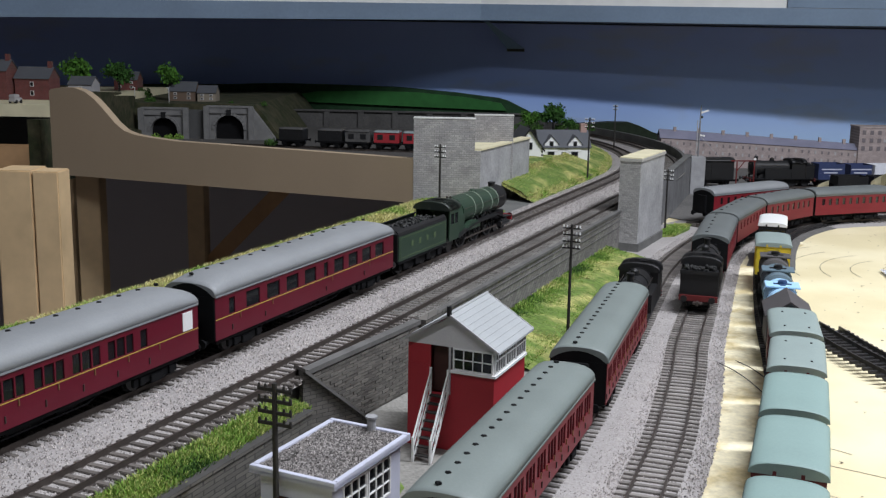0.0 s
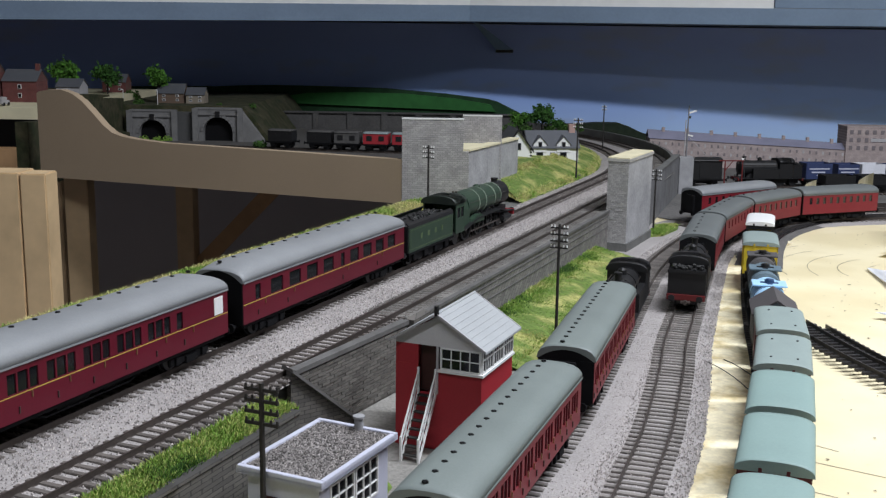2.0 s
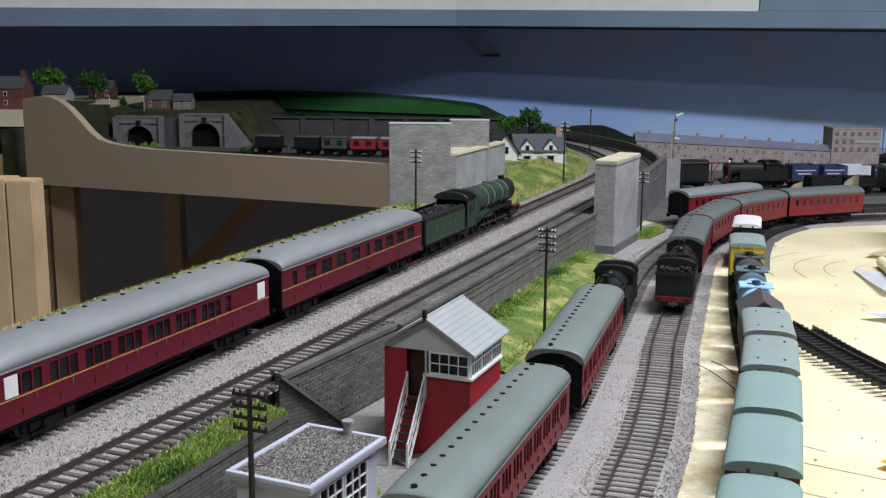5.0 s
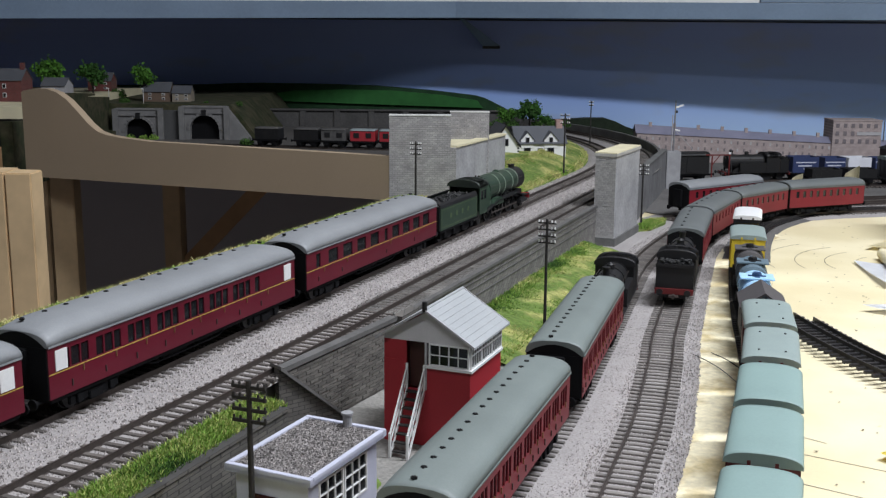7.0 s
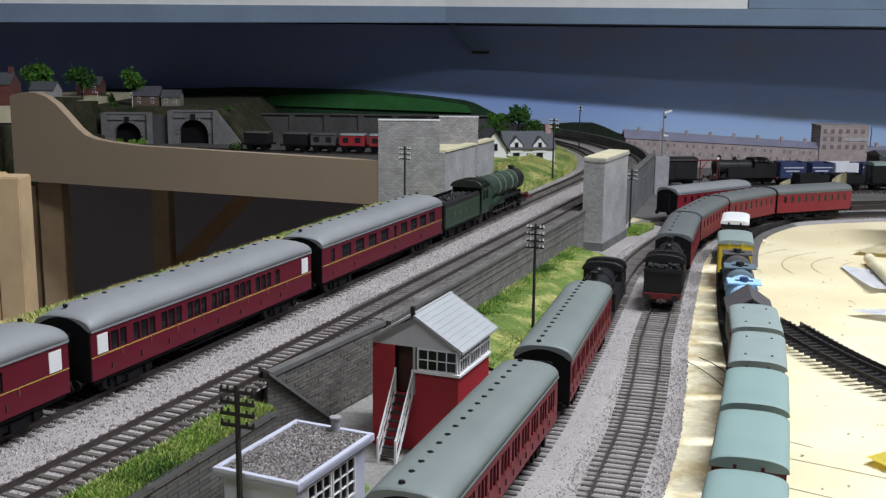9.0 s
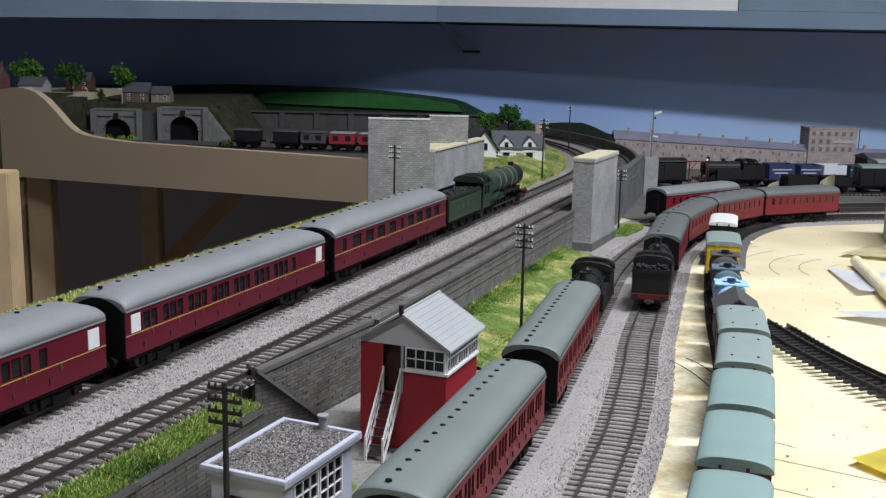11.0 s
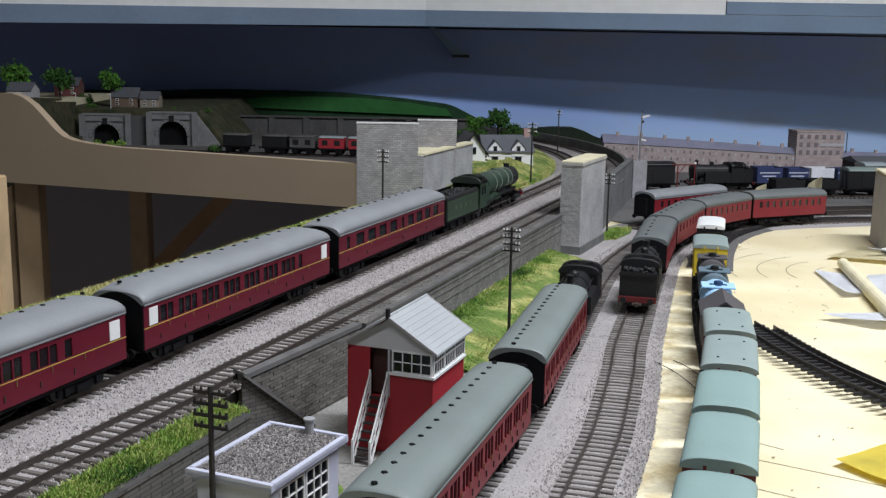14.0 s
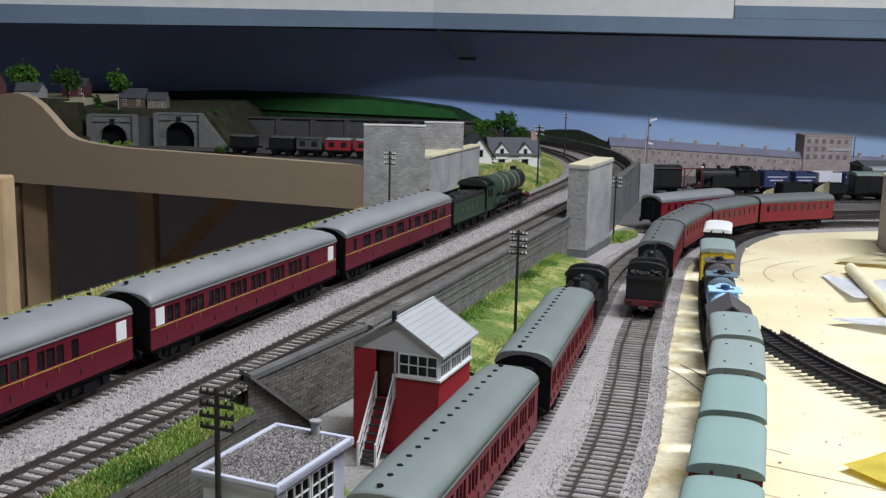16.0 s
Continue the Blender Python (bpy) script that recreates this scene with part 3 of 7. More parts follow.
    # draw the whole engine out to its true length; wheels keep their round shape
    for ob in t.children:
        x, y, z = ob.matrix_basis.translation
        if y:
            ob.matrix_basis = pose(x, y * STRETCH, z)
        else:
            for v in ob.data.vertices:
                v.co.y *= STRETCH
    return t, [(w, x, y * STRETCH) for w, x, y in driven]


ENGINE, DRIVERS = green_engine()


def green_tender():
    t = thing("locomotive_tender", pose(0, 0, 0), "green eight-wheeled tender piled with black coal", "tender")
    # rear at y = 0, front at y = 0.100
    b = bmesh.new()
    for sx in (-1, 1):
        box(b, *sorted((sx * 0.0158, sx * 0.0148)), 0.001, 0.094, 0.0125, 0.0325, 0.0003)
    box(b, -0.0148, 0.0148, 0.001, 0.0022, 0.0125, 0.0325)
    box(b, -0.0148, 0.0148, 0.0925, 0.094, 0.0125, 0.0300)
    box(b, -0.0148, 0.0148, 0.002, 0.093, 0.0125, 0.0290)
    part("tank", b, GREEN, t)
    r = bmesh.new()
    for sx in (-1, 1):
        prism(r, [(sx * 0.0158, 0.0325), (sx * 0.0150, 0.0352), (sx * 0.0132, 0.0370), (sx * 0.0124, 0.0366), (sx * 0.0140, 0.0348), (sx * 0.0148, 0.0325)], "y", 0.001, 0.094)
    part("coping", r, SOOT, t)
    part("tank_top", prismed([(-0.0125, 0.0290)] + [(-0.0125 + 0.025 * i / 8, 0.0315 + 0.0040 * math.sin(math.pi * i / 8)) for i in range(9)] + [(0.0125, 0.0290)], "y", 0.002, 0.028), SOOT, t)
    part("water_filler", tubed((0, 0.012, 0.034), (0, 0.012, 0.0385), 0.0042, n=16), SOOT, t)
    c = bmesh.new()
    rnd = random.Random(5)
    for i in range(260):
        y, x = rnd.uniform(0.030, 0.090), rnd.uniform(-0.0120, 0.0120)
        z = 0.0315 + 0.0045 * (1 - (x / 0.013) ** 2) * (0.6 + 0.4 * math.sin((y - 0.03) / 0.06 * math.pi)) + rnd.uniform(-0.001, 0.001)
        bmesh.ops.create_icosphere(c, subdivisions=1, radius=rnd.uniform(0.0010, 0.0021), matrix=Matrix.Translation((x, y, z)) @ Euler((rnd.random() * 6, rnd.random() * 6, 0)).to_matrix().to_4x4() @ Matrix.Diagonal((1, 0.8, 0.7, 1)))
    part("coal_load", c, COAL, t, "heaped black coal")
    part("underframe", box(boxed(-0.0160, 0.0160, 0, 0.096, 0.0105, 0.0125, 0.0002), -0.0135, 0.0135, 0.006, 0.090, 0.0045, 0.0105), BLACK, t)
    for y in (0.014, 0.036, 0.058, 0.080):
        for sx in (-0.0083, 0.0083):
            part("wheel", WHEEL, None, t, at=pose(sx, y, 0.0066))
        for sx in (-1, 1):
            part("axle_box", boxed(*sorted((sx * 0.0137, sx * 0.0155)), y - 0.003, y + 0.003, 0.0045, 0.0105, 0.0005), BLACK, t)
    for sx in (-1, 1):
        for k in range(4):
            part("letter_patch", boxed(*sorted((sx * 0.0158, sx * 0.0160)), 0.024 + 0.0145 * k, 0.0275 + 0.0145 * k, 0.0215, 0.0258), GREEN_DULL, t)
        ln = bmesh.new()
        for y0, y1, z0, z1 in ((0.004, 0.0915, 0.0147, 0.0152), (0.004, 0.0915, 0.0306, 0.0311), (0.004, 0.0046, 0.0152, 0.0306), (0.0909, 0.0915, 0.0152, 0.0306)):
            box(ln, *sorted((sx * 0.0157, sx * 0.01595)), y0, y1, z0, z1)
        part("lining", ln, GREEN_DULL, t, "thin faded lining panel")
        part("buffer", tubed((sx * 0.0115, 0, 0.0105), (sx * 0.0115, -0.005, 0.0105), 0.0026, n=12), SOOT, t)
    part("rear_plate", boxed(-0.0153, 0.0153, -0.0004, 0.0010, 0.0130, 0.0345, 0.0002), SOOT, t, "black tender rear")
    return t


TENDER = green_tender()


def on_path(path, y, L):
    """Pose of a vehicle of length L whose middle lies at that y of the plan."""
    s = path.near(y)
    a, _ = path.at(s - L * 0.33)
    b, _ = path.at(s + L * 0.33)
    m, d = (a + b) / 2, b - a
    return pose(m.x, m.y, 0, 0, 0, math.degrees(math.atan2(-d.x, d.y)))


sub = [(-0.0825 + 0.0183 * i + d, w) for i in range(10) for d, w in ((-0.0052, 0.0038), (0.0, 0.0044), (0.0052, 0.0038))]
for y, L in ((0.4945, 0.193), (0.7035, 0.186)):
    c = coach("railway_coach", on_path(SIDING_A, y, L), L, RED_COACH, ROOF_GREEN, sub, "maroon suburban coach with weathered green-grey roof", lining=False, vents=17, droop=0.15, rise=0.0095, group="coaches on the siding", offset=0.0010, sill=0.0220, head=0.0328)
    handles(c, [s[0] + 0.004 for s in sub[::2]])
shorts = [(-0.045 + 0.0128 * i, 0.0048) for i in range(8)]


def between(p, q):
    """Pose and length of a coach that fills the way between two plan points."""
    a, b = Vector(p), Vector(q)
    m, d = (a + b) / 2, b - a
    return pose(m.x, m.y, 0, 0, 0, math.degrees(math.atan2(-d.x, d.y))), d.length - 0.0110


def short_coach(p, q, label):
    m, L = between(p, q)
    return coach("railway_coach", m, L, RED_COACH, ROOF_DARK, [(k * L / 0.115, w) for k, w in shorts], label, lining=False, vents=6, droop=0.1, rise=0.0085, group="coaches on the far curve", H0=0.011, sill=0.0235, head=0.0315, top=0.0352)


CURVE = ((0.2214, 1.017), (0.2640, 1.159), (0.3290, 1.287), (0.4145, 1.3700), (0.5360, 1.4225))
for p, q in zip(CURVE, CURVE[1:4]):
    short_coach(p, q, "red coach with dark grey roof on the curve")


BEAM_RED = mat("grimy_beam_red", (0.14, 0.014, 0.014), 0.6)


def tank_engine(m, label):
    """A black tank engine, chimney towards +y, its middle at the origin."""
    t = thing("steam_locomotive", m, label, "steam locomotive", "black engines")
    part("boiler", tube(tubed((0, -0.012, 0.029), (0, 0.032, 0.029), 0.0112, n=22), (0, 0.032, 0.029), (0, 0.048, 0.029), 0.0116, n=22), SOOT, t)
    part("smokebox_door", tubed((0, 0.048, 0.029), (0, 0.0505, 0.029), 0.0095, 0.004, 20), SOOT, t)
    part("chimney", tube(tubed((0, 0.040, 0.038), (0, 0.040, 0.0460), 0.0027, n=12), (0, 0.040, 0.0455), (0, 0.040, 0.0468), 0.0033, n=12), SOOT, t)
    part("dome", tube(tubed((0, 0.014, 0.038), (0, 0.014, 0.0435), 0.0034, n=12), (0, 0.014, 0.0435), (0, 0.014, 0.0452), 0.0033, 0.0012, 12), SOOT, t)
    part("safety_valve", boxed(-0.002, 0.002, -0.004, 0.000, 0.036, 0.0405, 0.0004), STEEL, t)
    for sx in (-1, 1):
        part("side_tank", boxed(*sorted((sx * 0.0160, sx * 0.0098)), -0.014, 0.030, 0.0125, 0.0280, 0.0006), SOOT, t)
        part("cab_side", boxed(*sorted((sx * 0.0160, sx * 0.0150)), -0.036, -0.014, 0.0125, 0.0370, 0.0002), SOOT, t)
        part("buffer", tube(tubed((sx * 0.0115, -0.054, 0.0115), (sx * 0.0115, -0.0595, 0.0115), 0.0013, n=8), (sx * 0.0115, -0.0595, 0.0115), (sx * 0.0115, -0.0605, 0.0115), 0.0028, n=12), SOOT, t)
        part("buffer", tube(tubed((sx * 0.0115, 0.054, 0.0115), (sx * 0.0115, 0.0595, 0.0115), 0.0013, n=8), (sx * 0.0115, 0.0595, 0.0115), (sx * 0.0115, 0.0605, 0.0115), 0.0028, n=12), SOOT, t)
        part("handrail", tubed((sx * 0.0162, -0.0365, 0.014), (sx * 0.0162, -0.0365, 0.034), 0.0003, n=6), STEEL, t)
    for y in (-0.012, 0.010, 0.033):
        part("boiler_band", tubed((0, y, 0.029), (0, y + 0.0009, 0.029), 0.0119, n=22), SOOT, t)
    for sx in (-1, 1):
        part("steam_pipe", tube(tubed((sx * 0.0085, 0.044, 0.0365), (sx * 0.0125, 0.044, 0.0215), 0.0012, n=8), (sx * 0.0125, 0.044, 0.0215), (sx * 0.0135, 0.044, 0.0135), 0.0016, n=8), SOOT, t)
        part("boiler_handrail", tubed((sx * 0.0118, -0.012, 0.0335), (sx * 0.0118, 0.047, 0.0335), 0.0003, n=6), STEEL, t)
        part("lamp_iron", boxed(sx * 0.007 - 0.0006, sx * 0.007 + 0.0006, 0.0500, 0.0520, 0.0130, 0.0165), STEEL, t)
    part("number_plate", boxed(-0.0045, 0.0045, 0.0495, 0.0512, 0.0345, 0.0365), STEEL, t)
    part("cab_front", boxed(-0.015, 0.015, -0.0152, -0.0140, 0.0125, 0.0385), SOOT, t)
    part("cab_back", box(boxed(-0.015, 0.015, -0.037, -0.0358, 0.0125, 0.0290), -0.015, 0.015, -0.037, -0.0358, 0.0345, 0.0385), SOOT, t)
    for sx in (-1, 1):
        part("spectacle_window", tubed((sx * 0.008, -0.0378, 0.0322), (sx * 0.008, -0.0374, 0.0322), 0.0026, n=14), GLASS, t)
    r = roof_mesh(0.026, 0.0335, 0.0370, 0.0070)
    bmesh.ops.translate(r, verts=r.verts, vec=(0, -0.0255, 0))
    part("cab_roof", r, SOOT, t, smooth=True)
    part("bunker", box(boxed(-0.0158, 0.0158, -0.052, -0.0368, 0.0125, 0.0320, 0.0008), -0.0150, 0.0150, -0.0515, -0.038, 0.0320, 0.0340, 0.0004), SOOT, t)
    part("bunker_rail", boxed(-0.0162, 0.0162, -0.0532, -0.0519, 0.0312, 0.0345, 0.0003), SOOT, t)
    c = bmesh.new()
    rnd = random.Random(3)
    for i in range(60):
        bmesh.ops.create_icosphere(c, subdivisions=1, radius=rnd.uniform(0.0010, 0.0019), matrix=Matrix.Translation((rnd.uniform(-0.0125, 0.0125), rnd.uniform(-0.050, -0.039), 0.0345 + rnd.uniform(0, 0.0022))))
    part("coal_load", c, COAL, t, "heap of coal")
    part("buffer_beam", boxed(-0.0160, 0.0160, -0.0545, -0.0525, 0.0085, 0.0135, 0.0003), BEAM_RED, t, "dull red buffer beam")
    part("buffer_beam", boxed(-0.0160, 0.0160, 0.0525, 0.0545, 0.0085, 0.0135, 0.0003), BEAM_RED, t, "dull red buffer beam")
    part("running_plate", boxed(-0.0165, 0.0165, -0.053, 0.053, 0.0120, 0.0130, 0.0002), SOOT, t)
    part("frame", boxed(-0.0075, 0.0075, -0.050, 0.050, 0.0045, 0.0122), SOOT, t)
    part("coupling", box(boxed(-0.004, 0.004, -0.0605, -0.054, 0.0070, 0.0085, 0.0004), -0.001, 0.001, -0.063, -0.058, 0.0065, 0.0100), STEEL, t)
    for y, r0 in ((-0.040, 0.0066), (-0.018, 0.010), (0.006, 0.010), (0.030, 0.010)):
        for sx in (-0.0083, 0.0083):
            part("wheel", tubed((sx - 0.0013, y, r0), (sx + 0.0013, y, r0), r0, n=18), SOOT, t)
    return t


tank_engine(on_path(SIDING_B, 0.943, 0.11), "black tank engine with red buffer beam and full bunker")
tank_engine(on_path(SIDING_A, 0.862, 0.11) @ pose(0, 0, 0, 0, 0, 180), "black tank engine coupled to maroon suburban coaches")


def wagon_base(t, L, W=0.030):
    part("underframe", box(boxed(-W / 2, W / 2, -L / 2 + 0.003, L / 2 - 0.003, 0.0088, 0.0115, 0.0002), -0.009, 0.009, -L / 2 + 0.012, L / 2 - 0.012, 0.005, 0.0088), BLACK, t)
    for y in (-L * 0.26, L * 0.26):
        for sx in (-0.0083, 0.0083):
            part("wheel", WHEEL, None, t, at=pose(sx, y, 0.0066))
        for sx in (-1, 1):
            part("axle_guard", boxed(*sorted((sx * 0.0125, sx * 0.0140)), y - 0.004, y + 0.004, 0.004, 0.0095, 0.0004), BLACK, t)
    for sy in (-1, 1):
        for sx in (-1, 1):
            part("buffer", tube(tubed((sx * 0.0115, sy * (L / 2 - 0.003), 0.0105), (sx * 0.0115, sy * (L / 2 + 0.002), 0.0105), 0.0012, n=8), (sx * 0.0115, sy * (L / 2 + 0.002), 0.0105), (sx * 0.0115, sy * (L / 2 + 0.0028), 0.0105), 0.0025, n=10), BLACK, t)


def planked_side(t, x, y0, y1, z0, z1, n, paint, thick=0.0008):
    """A wagon side: a backing board with planks of its own set proud of it."""
    side = part("side", boxed(x - thick * 0.3, x + thick * 0.3, y0, y1, z0, z1), paint, t)
    h = (z1 - z0) / n
    plank = mesh_of("plank", boxed(-thick / 2, thick / 2, y0, y1, 0.00012, h - 0.00012), paint)
    for i in range(n):
        part("plank", plank, None, side, at=pose(x, 0, z0 + h * i))


def van(m, L, paint, roof, label, W=0.0325, top=0.0385, rise=0.0056, dots=0, seam=0):
    t = thing("covered_van", m, label, "railway van", "wagons on the cream board")
    wagon_base(t, L)
    for sx in (-1, 1):
        planked_side(t, sx * (W / 2 - 0.0008), -L / 2 + 0.0070, L / 2 - 0.0070, 0.0115, top, 8, paint)
    for sy in (-1, 1):
        e = boxed(-W / 2 + 0.001, W / 2 - 0.001, *sorted((sy * (L / 2 - 0.0070), sy * (L / 2 - 0.0082))), 0.0115, top, 0.0002)
        prism(e, [(-W / 2 + 0.001 + (W - 0.002) * i / 8, top + rise * 0.8 * math.sin(math.pi * i / 8) ** 0.8) for i in range(9)], "y", *sorted((sy * (L / 2 - 0.0070), sy * (L / 2 - 0.0082))))
        for sx in (-1, 1):
            box(e, sx * 0.006 - 0.0008, sx * 0.006 + 0.0008, *sorted((sy * (L / 2 - 0.0071), sy * (L / 2 - 0.0062))), 0.0115, top + 0.002)
        part("end_wall", e, paint, t)
    for sx in (-1, 1):
        part("door", boxed(*sorted((sx * (W / 2 - 0.0004), sx * (W / 2 + 0.0004))), -0.009, 0.009, 0.013, top - 0.001, 0.0002), paint, t)
    rm = roof_mesh(L - 0.0128, W, top, rise, over=0.0010, n=14)
    part("roof", rm, roof, t, smooth=True)
    for i in range(dots):
        part("roof_vent", tubed((0, 0, 0), (0, 0, 0.0010), 0.0007, n=8), SOOT, t, at=pose((-0.007, 0.008)[i % 2], -L * 0.25 + L * 0.5 * (i // 2), top + rise * 0.85))
    return t


ROOF_VENTED = mat("grey_green_vented_roof", (0.265, 0.325, 0.310), 0.6, vary=0.05, blot=0.08)
VAN_BROWN = mat("dark_bauxite_paint", (0.10, 0.014, 0.016), 0.6, vary=0.1)
for y, L in ((0.3265, 0.0775), (0.4010, 0.0775), (0.4764, 0.0795), (0.5516, 0.0780)):
    van(on_path(WAGON_LINE, y, L), L, VAN_BROWN, ROOF_TEAL, "dark maroon goods van with pale teal roof")
for y, L in ((0.6276, 0.0810), (0.7040, 0.0775)):
    van(on_path(WAGON_LINE, y, L), L, VAN_BROWN, ROOF_VENTED, "dark maroon goods van with pale grey vented roof", W=0.0315, rise=0.005, dots=4)

t = thing("salt_wagon", on_path(WAGON_LINE, 0.7690, 0.07), "dark grey wagon with a steep pitched roof", "railway wagon", "wagons on the cream board")
wagon_base(t, 0.050)
part("body", boxed(-0.0150, 0.0150, -0.0225, 0.0225, 0.0115, 0.0330, 0.0004), mat("slate_wagon_paint", (0.07, 0.072, 0.078), 0.7), t)
part("roof", prismed([(-0.0168, 0.0325), (-0.0168, 0.0338), (0, 0.0452), (0.0168, 0.0338), (0.0168, 0.0325), (0, 0.0437)], "y", -0.0240, 0.0240), mat("slate_roof_paint", (0.085, 0.078, 0.080), 0.65), t)


def tank_wagon(y, L, paint, mark, label, lift=0.0):
    t = thing("tank_wagon", on_path(WAGON_LINE, y, L), label, "railway wagon", "wagons on the cream board")
    wagon_base(t, L)
    b = tubed((0, -L * 0.41, 0.0265 + lift), (0, L * 0.41, 0.0265 + lift), 0.0128, n=26)
    for sy in (-1, 1):
        tube(b, (0, sy * L * 0.41, 0.0265 + lift), (0, sy * L * 0.44, 0.0265 + lift), 0.0128, 0.0085, 26)
    part("tank", b, paint, t)
    part("platform", boxed(-0.0130, 0.0130, -0.0105, 0.0105, 0.0385 + lift, 0.0397 + lift, 0.0003), paint, t)
    part("walkway", box(boxed(-0.0068, 0.0068, -0.0016, 0.0016, 0.0397 + lift, 0.0403 + lift), -0.0020, 0.0020, -0.0060, 0.0060, 0.0398 + lift, 0.0404 + lift), mark, t)
    part("manhole", tube(tubed((0, 0, 0.038 + lift), (0, 0, 0.0422 + lift), 0.0036, n=14), (0, 0, 0.0422 + lift), (0, 0, 0.0428 + lift), 0.0030, n=14), mark, t)
    for sy in (-1, 1):
        part("end_stanchion", boxed(-0.0135, 0.0135, *sorted((sy * L * 0.43, sy * (L * 0.43 + 0.001))), 0.0115, 0.0185, 0.0002), SOOT, t)
        part("strap", tubed((0, sy * L * 0.22, 0.0265 + lift), (0, sy * L * 0.22 + 0.001, 0.0265 + lift), 0.0131, n=26), mark, t)
    return t


BLUE_TANK = mat("sky_blue_paint", (0.42, 0.68, 0.93), 0.45)
tank_wagon(0.8260, 0.058, BLUE_TANK, mat("navy_fittings", (0.03, 0.07, 0.16), 0.5), "sky-blue tank wagon with dark filler cross")
tank_wagon(0.8860, 0.056, mat("slate_blue_paint", (0.13, 0.19, 0.23), 0.5), SOOT, "slate-blue tank wagon with dark filler cross")
tank_wagon(0.9430, 0.054, mat("grimy_grey_paint", (0.09, 0.085, 0.085), 0.6), SOOT, "grimy grey tank wagon")
YEL = mat("yellow_wagon_paint", (0.62, 0.46, 0.03), 0.6, vary=0.08)
van(on_path(WAGON_LINE, 1.0150, 0.074), 0.074, YEL, ROOF_VENTED, "yellow planked van with pale grey roof", W=0.0315, rise=0.0042)
t = van(on_path(WAGON_LINE, 1.1300, 0.076), 0.076, SOOT, WHITE, "black brake van with white roof", W=0.0275, rise=0.0042)
part("veranda", boxed(-0.0120, 0.0120, -0.0375, -0.0350, 0.0260, 0.0362), GLASS, t)

# ---- far curve and yard ----
def far_coach(p, q, label, roof):
    m, L = between(p, q)
    return coach("railway_coach", m, L, RED_COACH, roof, [(-L * 0.4 + L * 0.8 * i / 9, 0.0046) for i in range(10)], label, lining=False, vents=6, droop=0.1, rise=0.0085, group="coaches on the far curve", H0=0.011, sill=0.0235, head=0.0315, top=0.0352, vent_shape="box")


c = far_coach((0.2810, 1.3535), (0.4060, 1.4465), "red coach with pale roof standing beside the wall", ROOF_GREY)
c = far_coach(CURVE[3], CURVE[4], "red coach with dark grey roof at the end of the rake", ROOF_DARK)


# ---- foliage ----
def tufts(name, spots, mats, label, size=(0.0012, 0.0034), wide=0.0007, seed=1, category="grass"):
    """Upright fibres at the spots (x, y, z): three thin blades each, as one mesh."""
    rnd = np.random.RandomState(seed)
    p = np.asarray(spots, dtype=float)
    vs, n = [], len(p)
    for k in range(3):
        a = rnd.rand(n) * 2 * np.pi
        h = size[0] + rnd.rand(n) * (size[1] - size[0])
        lean = rnd.normal(0, 0.5, (n, 2)) * h[:, None]
        d = np.c_[np.cos(a), np.sin(a)] * wide
        b = p[:, :2] + rnd.normal(0, 0.0006, (n, 2))
        vs.append(np.stack([np.c_[b - d, p[:, 2] - 0.0005], np.c_[b + d, p[:, 2] - 0.0005], np.c_[b + lean, p[:, 2] + h]], 1))
    v = np.concatenate(vs).reshape(-1, 3)
    me = bpy.data.meshes.new(name)
    me.from_pydata(v.tolist(), [], np.arange(len(v)).reshape(-1, 3).tolist())
    for m in mats:
        me.materials.append(m)
    patch = np.array([noise.noise((x * 28, y * 28, seed)) for x, y in p[:, :2]])
    which = np.clip(((np.tile(patch, 3) + rnd.normal(0, 0.16, 3 * n)) * 0.9 + 0.5) * len(mats), 0, len(mats) - 1).astype(int)
    me.polygons.foreach_set("material_index", which.astype(np.int32))
    return tagged(new(name, me), label, category, "", "stuff")


def island_mat(name, rgb, spread=0.35, rough=0.9):
    m = bpy.data.materials.new(name)
    m.use_nodes = True
    nt = m.node_tree
    g, h = nt.nodes.new("ShaderNodeNewGeometry"), nt.nodes.new("ShaderNodeHueSaturation")
    k = nt.nodes.new("ShaderNodeMath")
    k.operation = "MULTIPLY_ADD"
    k.inputs[1].default_value, k.inputs[2].default_value = spread * 2, 1 - spread
    nt.links.new(g.outputs["Random Per Island"], k.inputs[0])
    nt.links.new(k.outputs[0], h.inputs["Value"])
    h.inputs["Color"].default_value = (*rgb, 1)
    nt.links.new(h.outputs["Color"], nt.nodes["Principled BSDF"].inputs["Base Color"])
    nt.nodes["Principled BSDF"].inputs["Roughness"].default_value = rough
    return m


STRAW, PALE, LUSH, DEEP = island_mat("straw_fibre", (0.60, 0.55, 0.24)), island_mat("pale_green_fibre", (0.44, 0.48, 0.15)), island_mat("fresh_green_fibre", (0.20, 0.34, 0.055)), island_mat("deep_green_fibre", (0.05, 0.12, 0.02))
LEAF_A, LEAF_B = island_mat("tree_leaf", (0.035, 0.11, 0.016), 0.5), island_mat("bright_leaf", (0.065, 0.18, 0.02), 0.5)


def strip_spots(path, a, b, o0, o1, z0, z1, n, seed, bow=0.0):
    rnd = random.Random(seed)
    out = []
    for i in range(n):
        k = rnd.random()
        p, _ = path.at(rnd.uniform(a, b), o0 + (o1 - o0) * k)
        out.append((p.x, p.y, z0 + (z1 - z0) * k + bow * math.sin(math.pi * k)))
    return out


S0 = 0.75  # the straight's own zero along the main line
turf = lambda a, b, offs, zs, seed: ribbon(MAIN_DOWN, a + S0, b + S0, offs, zs, 0.006, 0.0016, seed)
